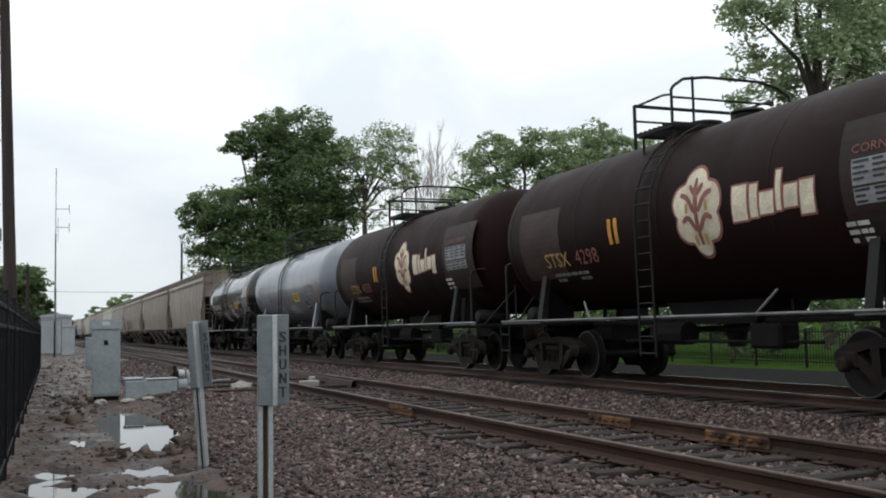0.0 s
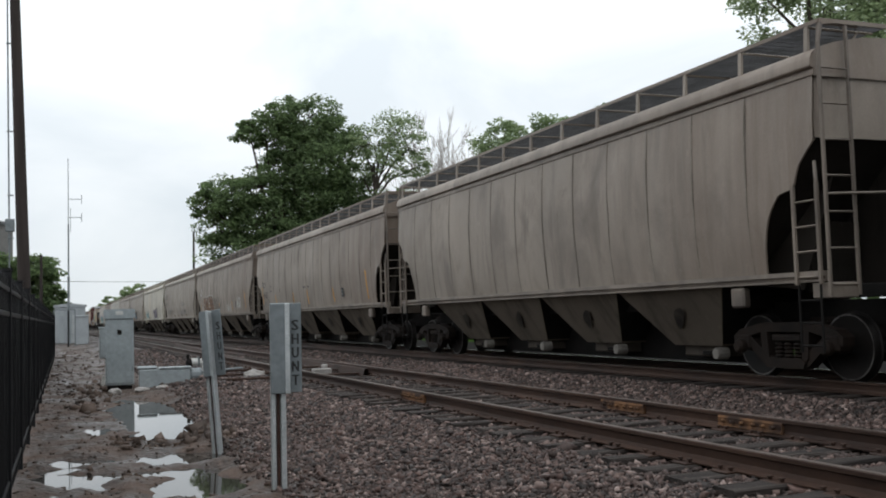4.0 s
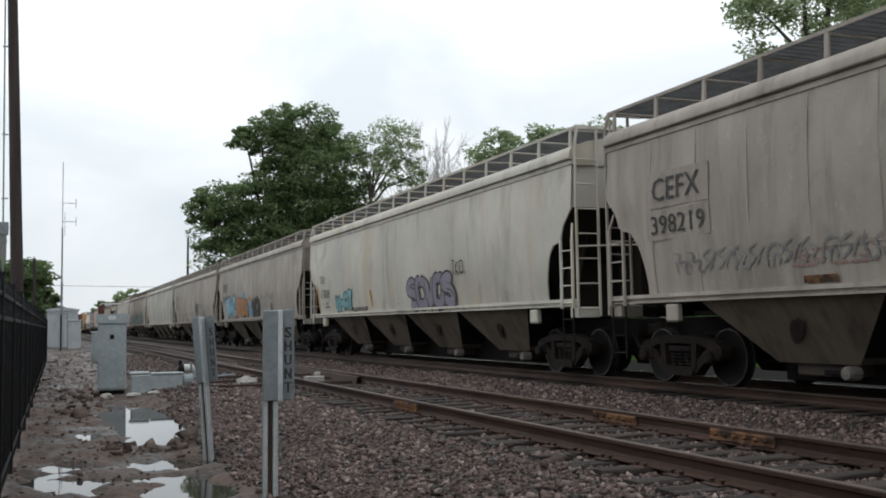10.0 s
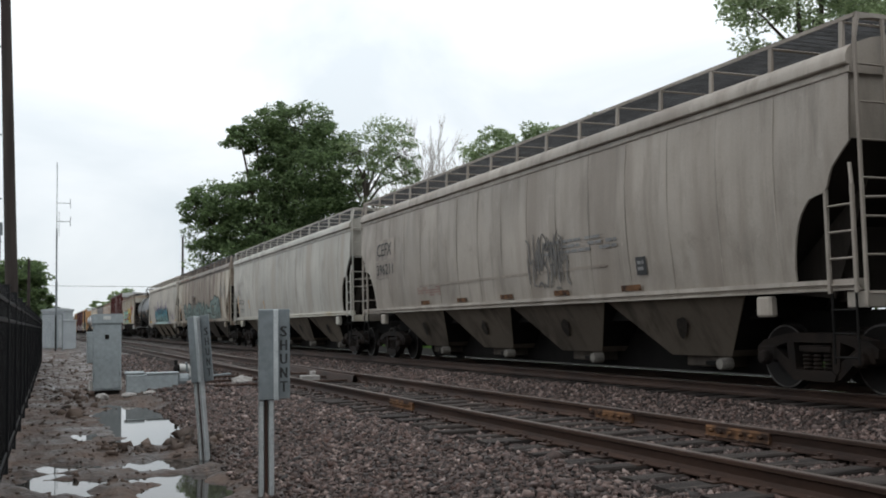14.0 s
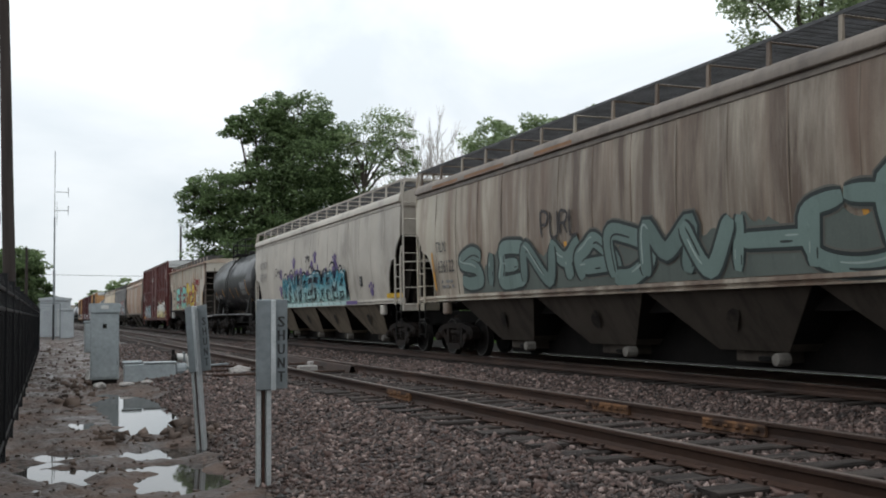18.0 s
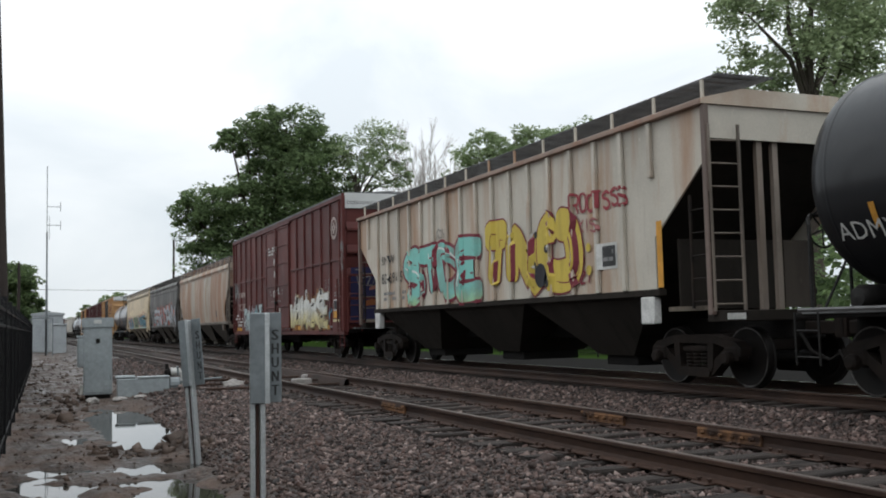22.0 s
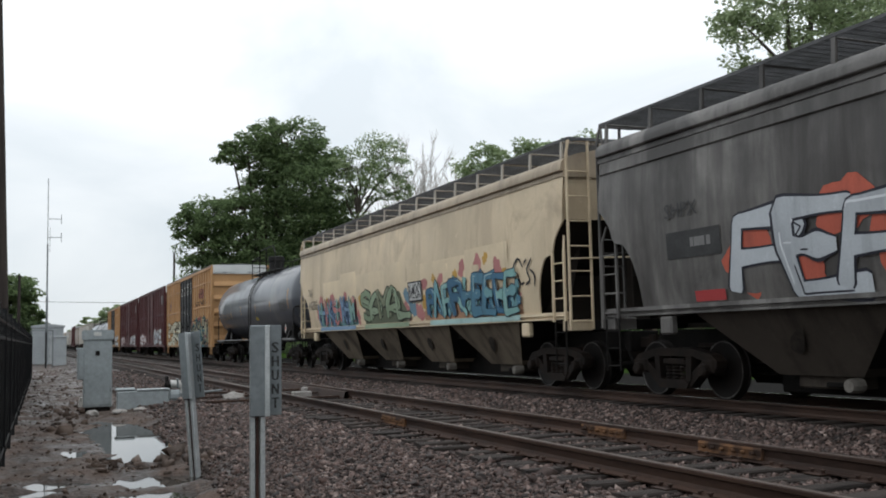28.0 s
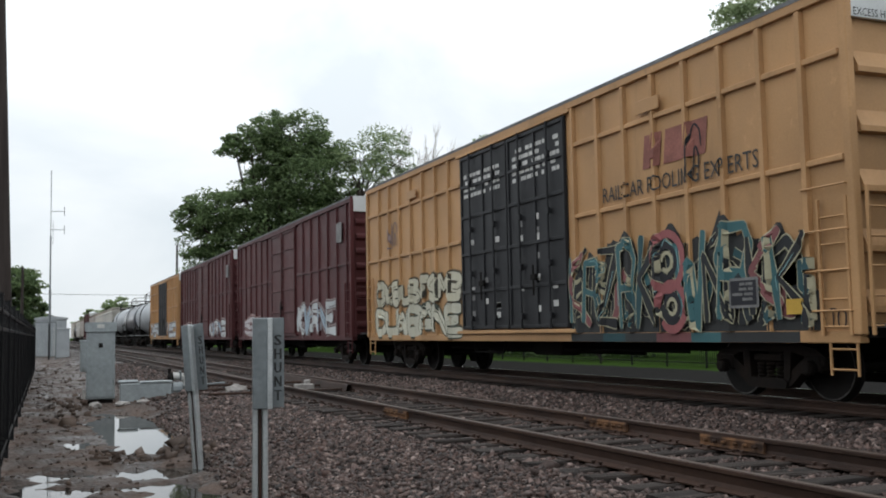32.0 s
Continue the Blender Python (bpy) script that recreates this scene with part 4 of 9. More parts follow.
def ribbon(g, pts, width, place, lift, across=4, blade=None):
    """A brush stroke of even width with round ends on the surface."""
    pts = [np.array(p) for p in pts]
    dense = [pts[0]]
    for a, b in zip(pts, pts[1:]):
        k = max(1, int(np.linalg.norm(b - a) / 0.07))
        dense += [a + (b - a) * i / k for i in range(1, k + 1)]
    rows = []
    for i, p in enumerate(dense):
        d = dense[min(i + 1, len(dense) - 1)] - dense[max(i - 1, 0)]
        d = d / max(np.linalg.norm(d), 1e-6)
        nrm = np.array([-d[1], d[0]])
        end = min(i, len(dense) - 1 - i)
        w = width * (0.62 if end == 0 else 0.9 if end == 1 else 1.0)
        if blade is not None:      # chisel-shaped: swelling and thinning, with a cut end
            w = width * (0.72 + 0.5 * math.sin(blade + 5.0 * i / len(dense)) ** 2) * (0.75 if end == 0 else 1.0)
        rows.append([place(*(p + nrm * w * (j / across - 0.5)), lift + 0.0005 * i / len(dense)) for j in range(across + 1)])
    g.grid(rows)


GLYPHS = {     # letters of a spray can on a grid of 5 by 7, strokes parted by bars
    "A": "00 03 15 26 35 43 40|02 42", "B": "00 06 36 45 33 03|33 41 30 00", "C": "45 26 05 03 01 20 41", "D": "00 06 26 44 42 20 00", "E": "46 06 03 00 40|03 33",
    "F": "00 03 06 46|03 33", "G": "45 26 05 03 01 20 41 43 23", "H": "00 06|40 46|03 43", "I": "20 26", "J": "06 46|36 31 20 01", "K": "00 06|46 03 40", "L": "06 00 40",
    "M": "00 06 23 46 40", "N": "00 06 40 46", "O": "26 05 01 20 41 45 26", "P": "00 06 36 45 33 03", "R": "00 06 36 45 33 03|23 40", "S": "45 26 05 04 33 41 20 01",
    "T": "06 46|26 20", "U": "06 01 20 41 46", "V": "06 20 46", "W": "06 10 24 30 46", "X": "06 40|00 46", "Y": "06 23 46|23 20", "Z": "06 46 00 40", "&": "41 20 01 13 35 26 15 33 40"}


def glyph(ch):
    return [[(int(p[0]) / 4, int(p[1]) / 6) for p in line.split()] for line in GLYPHS[ch].split("|")]


def soft_line(pts, sharp):
    """Round off a stroke's corners, or leave them nearly pointed."""
    if len(pts) < 3 or not sharp:
        return rounded(pts, 6)
    out = [pts[0]]
    for p, q in zip(pts, pts[1:]):
        out += [(p[0] + (q[0] - p[0]) * f, p[1] + (q[1] - p[1]) * f) for f in (0.15, 0.5, 0.85)] + [q]
    return rounded(out, 2)


def spots(root, place, centres, material, name, label, seed=0, rough=1.0):
    """Uneven blobs of sprayed paint: (y, z, radius)."""
    r = random.Random(seed)
    for k, (y, z, rad) in enumerate(centres):
        n = 18
        rim = []
        for j in range(n):
            a = 6.28318 * j / n
            m = rad * (1 + rough * (0.22 * math.sin(2 * a + k) + 0.16 * math.sin(5 * a + 2.3 * k) + r.uniform(-0.09, 0.09)))
            rim.append((m * math.cos(a), m * math.sin(a)))
        lift = 0.006 + 0.0006 * (k % 9)
        g = Geo().grid([[place(y + u * f, max(z + w * f, 1.02), lift) for u, w in rim] for f in (0.02, 0.5, 1.0)], True)
        part(name, g, material, root, label)


def graffiti(root, place, y0, y1, z0, z1, word, fills, outline, seed, weight=0.30, edge=0.04, halo=None, shine=None, sharp=False, lap=1.12, wave=0.06, fringe=0.07):
    """A sprayed piece: a soft halo, then letter by letter a fat stroke with outline, filling, shadow lines and highlights."""
    r = random.Random(seed)
    n = len(word)
    cell = (y1 - y0) / n
    letters = []
    for k, ch in enumerate(word):
        tall = (z1 - z0) * (1 - r.uniform(0, wave * 2))
        low = z0 + (z1 - z0 - tall) * r.uniform(0, 0.5)
        wide, tilt = abs(cell) * lap * r.uniform(0.95, 1.08), r.uniform(-0.16, 0.16)
        wd = weight * min(wide, tall * 0.85)
        lines = []
        for line in glyph(ch):
            bent = [(u + r.uniform(-0.05, 0.05), w + r.uniform(-0.035, 0.035)) for u, w in line]
            pts = []
            for u, w in soft_line(bent, sharp):
                across = (u - 0.5) * (wide - wd) + tilt * (w - 0.5) * wide
                pts.append((y0 + cell * (k + 0.5) + across * (1 if cell > 0 else -1), low + wd / 2 + (tall - wd) * w))
            lines.append((pts, r.uniform(0, 3)))
        letters.append((lines, wd))
    if halo is not None:
        g = Geo()
        for k, (lines, wd) in enumerate(letters):
            for nth, (pts, blade) in enumerate(lines):
                ribbon(g, pts, wd + 2 * edge + 2 * fringe, place, 0.015 + 0.0003 * ((k * 3 + nth) % 9), 4, blade if sharp else None)
        part("graffiti_ground", g, halo, root, "sprayed glow round the letters")
    for k, (lines, wd) in enumerate(letters):
        rim, body, lights, cuts = Geo(), Geo(), [], Geo()
        for nth, (pts, blade) in enumerate(lines):
            blade = blade if sharp else None
            ribbon(rim, pts, wd + 2 * edge, place, 0.020 + 0.003 * k + 0.0004 * nth, 4, blade)
            ribbon(body, pts, wd, place, 0.0222 + 0.003 * k + 0.0004 * nth, 4, blade)
            m = max(2, len(pts) // 3)
            if shine is not None:
                a = r.randrange(0, max(1, len(pts) - m))
                lights.append(Geo())
                ribbon(lights[-1], [(p[0] + wd * 0.26, p[1] + wd * 0.18) for p in pts[a:a + m]], wd * 0.12, place, 0.0242 + 0.003 * k, 1)
            a = r.randrange(0, max(1, len(pts) - m))
            ribbon(cuts, [(p[0] - wd * 0.28, p[1] - wd * 0.2) for p in pts[a:a + m]], edge * 0.7, place, 0.0238 + 0.003 * k, 1)
        letter = part("graffiti_letter", rim, outline, root, "sprayed letter with a dark outline")
        part("fill", body, fills[k % len(fills)], letter)
        part("shadow_line", cuts, outline, letter)
        for light in lights:
            part("highlight", light, shine, letter)


def sprayed_ground(root, place, y0, y1, z0, z1, material, seed, spike=0.35):
    """A mass of sprayed colour behind a piece, with a spiky upper edge that fades out at both ends."""
    r = random.Random(seed)
    n = int(abs(y1 - y0) / 0.09)
    rows = []
    for k in range(n + 1):
        f = k / n
        swell = min(1.0, 0.35 + 5 * f, 0.35 + 5 * (1 - f))
        comb = 0.5 * math.sin(f * n * 0.41 + seed) + 0.3 * math.sin(f * n * 0.93 + 2 * seed) + r.uniform(-0.25, 0.25)
        top = z0 + (z1 - z0) * swell * (1 - spike * (0.5 - 0.5 * comb))
        rows.append([place(y0 + (y1 - y0) * f, z0 + (top - z0) * j / 6, 0.012) for j in range(7)])
    part("graffiti_ground", Geo().grid(rows), material, root, "sprayed mass of colour behind the letters")


def wildstyle(root, place, y0, y1, z0, z1, count, fills, outline, seed, stroke=0.17, edge=0.025, shine=None, sharp=True, letters="NMWKAZEVSRH"):
    """Tangled letters, two deep: hooks and arrows behind, angular letters in front, each stroke in a colour of its own."""
    r = random.Random(seed)
    cell = (y1 - y0) / count
    side = 1 if cell > 0 else -1
    lift = 0.017
    for depth in (0, 1):
        for k in range(count + (1 - depth)):
            lines = STROKES[r.randrange(len(STROKES))] if depth == 0 else glyph(letters[r.randrange(len(letters))])
            middle = y0 + cell * (k + (0.0 if depth == 0 else 0.5) + r.uniform(-0.12, 0.12))
            wide, tall = abs(cell) * r.uniform(1.15, 1.5), (z1 - z0) * (r.uniform(0.72, 1.0) if depth else r.uniform(0.6, 1.04))
            low = z0 + (z1 - z0 - tall) * r.uniform(0, 0.6) * depth
            lean = r.uniform(-0.30, 0.30)
            rim, shines, bodies = Geo(), [], []
            for line in lines:
                pts = []
                for u, w in soft_line([(u + r.uniform(-0.07, 0.07), w + r.uniform(-0.06, 0.06)) for u, w in line], sharp):
                    y = middle + side * ((u - 0.5) * (wide - stroke) + lean * (w - 0.5) * wide)
                    pts.append((min(max(y, min(y0, y1) + stroke / 2), max(y0, y1) - stroke / 2), max(low + stroke / 2 + (tall - stroke) * w, z0 + 0.02)))
                blade, wd = r.uniform(0, 3), stroke * r.uniform(0.75, 1.2)
                ribbon(rim, pts, wd + 2 * edge, place, lift, 3, blade if sharp else None)
                body = Geo()
                ribbon(body, pts, wd, place, lift + 0.0014, 3, blade if sharp else None)
                bodies.append(body)
                if shine is not None and r.random() < 0.6:
                    a = r.randrange(0, max(1, len(pts) // 2))
                    shines.append(Geo())
                    ribbon(shines[-1], [(p[0] + side * wd * 0.2, p[1] + wd * 0.16) for p in pts[a:a + max(2, len(pts) // 3)]], wd * 0.13, place, lift + 0.0026, 1)
                lift += 0.0004
            letter = part("graffiti_letter", rim, outline, root, "sprayed letter with an outline, tangled with the next")
            for body in bodies:
                part("fill", body, fills[r.randrange(len(fills))], letter)
            for light in shines:
                part("highlight", light, shine, letter)
            lift += 0.0022


def on_sill(y, z, lift):
    return (-1.54 - lift, y, z)


def on_flat(y, z, lift):
    return (-1.53 - lift, y, z)


def tag(root, place, y0, y1, z0, z1, word, material, seed, width=0.04):
    """A quick handstyle: one thin line for each letter."""
    r = random.Random(seed)
    cell = (y1 - y0) / len(word)
    for k, ch in enumerate(word):
        g = Geo()
        big, jog = r.uniform(0.85, 1.1), r.uniform(-0.08, 0.08)
        for line in glyph(ch):
            pts = [(y0 + cell * (k + 0.12 + 0.74 * (u + r.uniform(-0.06, 0.06))), z0 + (z1 - z0) * (jog + w * big)) for u, w in line]
            ribbon(g, rounded(pts, 3), width, place, 0.020, 1)
        part("scrawl_letter", g, material, root, "thin sprayed letter")


def tag_lines(root, place, y0, y1, z0, z1, n, material, seed, width=0.035, lift=0.020):
    """Thin scrawls of a spray can or paint stick."""
    r = random.Random(seed)
    cell = (y1 - y0) / n
    for k in range(n):
        for line in STROKES[r.randrange(len(STROKES))]:
            g = Geo()
            pts = [(y0 + cell * (k + 0.5 + (u - 0.5) * 1.0), z0 + (z1 - z0) * w) for u, w in rounded(line, 4)]
            ribbon(g, pts, width, place, lift, 1)
            part("scrawl_stroke", g, material, root, "thin sprayed scrawl")


SPRAY = {}


def spray(*col):
    if col not in SPRAY:
        SPRAY[col] = paint("spray_paint", tuple(v * 1.1 for v in col), tuple(v * 0.5 + 0.012 for v in col), 0.5, rust=tuple(v * 0.6 + 0.03 for v in col), rust_at=0.2, rough=0.62, patch=0.22, gloss=0.3)
    return SPRAY[col]


def fading_spray(low, high, z0, z1):
    """Spray paint that fades from one colour at the height z0 to another at z1."""
    m, nodes, links, bsdf = node_mat("fading_spray_paint")
    tc, sep, add = nodes.new("ShaderNodeTexCoord"), nodes.new("ShaderNodeSeparateXYZ"), nodes.new("ShaderNodeMath")
    links.new(tc.outputs["Object"], sep.inputs[0])
    add.operation = "MULTIPLY_ADD"
    add.inputs[1].default_value = 0.6
    links.new(noise_node(nodes, links, 2.2, 5, random_w=False), add.inputs[0])
    links.new(sep.outputs["Z"], add.inputs[2])
    c = blend(nodes, links, ramp(nodes, links, add.outputs[0], z0 + 0.3, z1 + 0.3), low, high)
    dirt = ramp(nodes, links, noise_node(nodes, links, 1.3, 6, random_w=False), 0.45, 0.8)
    c = blend(nodes, links, dirt, c, (0.16, 0.14, 0.12))
    links.new(c, bsdf.inputs["Base Color"])
    bsdf.inputs["Roughness"].default_value = 0.6
    bsdf.inputs["Specular IOR Level"].default_value = 0.25
    return m


K = spray(0.02, 0.02, 0.025)


# -- covered hoppers with curved sides --
def hopper_side(L, flip):
    hl, cut = L / 2 - 0.65, 1.12
    steps = [0, 0.15, 0.30, 0.36, 0.40, 0.48, 0.60, 0.72, 0.80, 0.88, 0.95, 1.02, 1.07, 1.10, cut]
    cols = [-hl + d for d in steps]
    n = int((2 * hl - 2 * cut) / 0.2)
    ys = cols + [-hl + cut + 0.02 + (2 * hl - 2 * cut - 0.04) * i / n for i in range(1, n)] + [-c for c in reversed(cols)]

    def low(y):
        d = hl - abs(y)
        return float(np.interp(d, steps, [3.16, 3.03, 2.88, 2.76, 2.64, 2.57, 2.55, 2.52, 2.44, 2.34, 2.22, 2.04, 1.86, 1.65, 1.46]))
    rows = []
    for y in ys:
        a = low(y)
        row = []
        for k in range(13):
            z = a + (4.18 - a) * k / 12
            dent = min(1.0, max(0.0, (4.0 - z) * 3)) * min(1.0, max(0.0, (z - 1.46) * 5)) * (0.022 * noise.noise((y * 0.9 + L, z * 0.8, flip)) + 0.012 * noise.noise((y * 2.6, z * 1.7, L)) - 0.006)
            row.append((flip * (hopper_width(z) + dent), y, z))
        rows.append(row)
    g = Geo().grid(rows)
    inner = [[(p[0] - flip * 0.03, p[1], p[2]) for p in r] for r in rows]
    g.grid(inner)
    g.grid([[r[0] for r in rows], [r[0] for r in inner]])
    return g


def hopper_roof(L):
    hl = L / 2 - 0.65
    prof = [(-1.525, 4.0), (-1.558, 4.012), (-1.558, 4.072), (-1.537, 4.082), (-1.537, 4.105), (-1.59, 4.11), (-1.605, 4.13), (-1.60, 4.22), (-1.565, 4.30), (-1.50, 4.35), (-1.42, 4.385), (-1.2, 4.46), (-0.7, 4.56), (0, 4.59), (0.7, 4.56), (1.2, 4.46), (1.42, 4.385), (1.50, 4.35), (1.565, 4.30), (1.60, 4.22), (1.605, 4.13), (1.59, 4.11), (1.537, 4.105), (1.537, 4.082), (1.558, 4.072), (1.558, 4.012), (1.525, 4.0)]
    g = Geo().grid([[(x, y, z) for x, z in prof] for y in (-hl - 0.03, -hl / 2, 0, hl / 2, hl + 0.03)])
    for s in (-1, 1):
        g.add([(x, s * (hl + 0.03), z) for x, z in prof], [tuple(range(len(prof)))])
    g.box(-0.3, 0.3, -hl + 0.8, hl - 0.8, 4.54, 4.65, 0.03)
    return g


def hopper_end(L, s):
    hl = L / 2 - 0.65
    g = Geo()
    rows = []
    for z in (3.2, 3.5, 3.85, 4.2):
        w = hopper_width(z) - 0.02
        rows.append([(-w + 2 * w * k / 8, s * (hl - 0.005 - 0.04 * ((k - 4) / 4) ** 4), z) for k in range(9)])
    rows.append([(-1.3 + 2.6 * k / 8, s * (hl - 0.02), 4.30 + 0.15 * (1 - ((k - 4) / 4) ** 2)) for k in range(9)])
    g.grid(rows)
    return g


def slope_sheet(L, s):
    hl = L / 2 - 0.65
    a, b = (s * (hl - 0.05), 3.23), (s * (hl - 2.1), 1.35)
    return Geo().add([(-1.5, a[0], a[1]), (1.5, a[0], a[1]), (1.5, b[0], b[1]), (-1.5, b[0], b[1])], [(0, 1, 2, 3)])


def end_gusset(L, s, x):
    hl = L / 2 - 0.65
    return Geo().prism([(s * (hl - 0.25), 2.75), (s * (hl - 0.9), 1.25), (s * (hl - 2.0), 1.35)], "x", x - 0.008, x + 0.008)


def end_bulkhead(L, s):
    y = s * (L / 2 - 1.6)
    return Geo().box(-0.9, 0.9, y - 0.05, y + 0.05, 1.2, 2.2, 0.01)


def bay(half, top=1.36, low=0.42, lowhalf=0.78, wide=1.40):
    g = Geo()
    a = [(-wide, -half, top), (wide, -half, top), (wide, half, top), (-wide, half, top)]
    b = [(-0.80, -lowhalf, low), (0.80, -lowhalf, low), (0.80, lowhalf, low), (-0.80, lowhalf, low)]
    g.add(a + b, [(0, 1, 5, 4), (1, 2, 6, 5), (2, 3, 7, 6), (3, 0, 4, 7), (4, 5, 6, 7), (0, 3, 2, 1)])
    return g


def stain(seed):
    """Ragged patch on the sloping face of a discharge hopper."""
    r = random.Random(seed + 4)
    rim = []
    for j in range(20):
        a = 6.28318 * j / 20
        m = 1 + 0.10 * math.sin(3 * a + seed) + r.uniform(-0.07, 0.07)
        rim.append((0.14 * m * math.cos(a) - 0.13 * m * math.sin(a), 0.17 * m * math.sin(a)))
    return Geo().grid([[(-1.1455 - 0.64 * w * f, u * f, 0.8875 + w * f) for u, w in rim] for f in (0.02, 0.5, 1.0)], True)


def running_board(L):
    hl = L / 2 - 0.65
    g = Geo()
    for s in (-1, 1):
        a, b = (s * 0.34, s * 1.46) if s > 0 else (s * 1.46, s * 0.34)
        n = int(2 * hl / 0.16)
        for k in range(15):
            x = a + (b - a) * k / 14
            g.box(x - 0.009, x + 0.009, -hl - 0.06, hl + 0.06, 4.695, 4.725)
        for k in range(n + 1):
            y = -hl - 0.06 + (2 * hl + 0.12) * k / n
            g.add([(a, y - 0.012, 4.70), (b, y - 0.012, 4.70), (b, y + 0.012, 4.70), (a, y + 0.012, 4.70)], [(0, 1, 2, 3)])
    return g


def bracket():
    g = Geo()
    g.prism([(-1.50, 4.33), (-1.455, 4.33), (-1.445, 4.70), (-1.475, 4.70)], "y", -0.035, 0.035)
    g.tube((-1.46, 0, 4.685), (-0.34, 0, 4.685), 0.018, 4)
    g.tube((-0.6, 0, 4.685), (-0.7, 0, 4.55), 0.018, 4)
    return g


def end_ladders(root, L, material, low=0.62):
    hl = L / 2 - 0.65
    for s in (-1, 1):
        part("side_ladder", shared(("side_ladder", L, s), lambda: ladder(-1.56, -1.56, s * (hl - 0.02), s * (hl - 0.46), 1.30, 2.62, 4, 0.032).path([(-1.56, s * (hl - 0.02), 2.62), (-1.5, s * (hl - 0.1), 2.9)], 0.024, 5)), material, root, "steel side ladder")
        part("step", shared(("step", L, s), lambda: ladder(-1.54, -1.54, s * (hl - 0.05), s * (hl - 0.45), 0.42, 1.3, 3, 0.018)), M_DARK, root, "hanging foot step")
        part("end_ladder", shared(("end_ladder", L, s), lambda: ladder(-1.52, -1.05, s * (hl + 0.10), s * (hl + 0.10), 1.15, 4.42, 7, 0.029).tube((-1.52, s * (hl + 0.10), 4.42), (-1.45, s * (hl + 0.09), 4.68), 0.029, 5).tube((-1.05, s * (hl + 0.10), 4.42), (-1.05, s * (hl + 0.09), 4.68), 0.029, 5)), material, root, "tall end ladder")
        part("hand_rail", shared(("hand_rail", L, s), lambda: Geo().path([(-1.5, s * (hl + 0.12), 2.45), (0, s * (hl + 0.16), 2.5), (1.5, s * (hl + 0.12), 2.45)], 0.018, 5)), material, root)
        part("roof_grab", shared(("roof_grab", L, s), lambda: Geo().path([(-1.46, s * (hl + 0.02), 4.35), (-1.46, s * (hl + 0.05), 4.685), (-0.8, s * (hl + 0.05), 4.685)], 0.02, 5)), material, root)


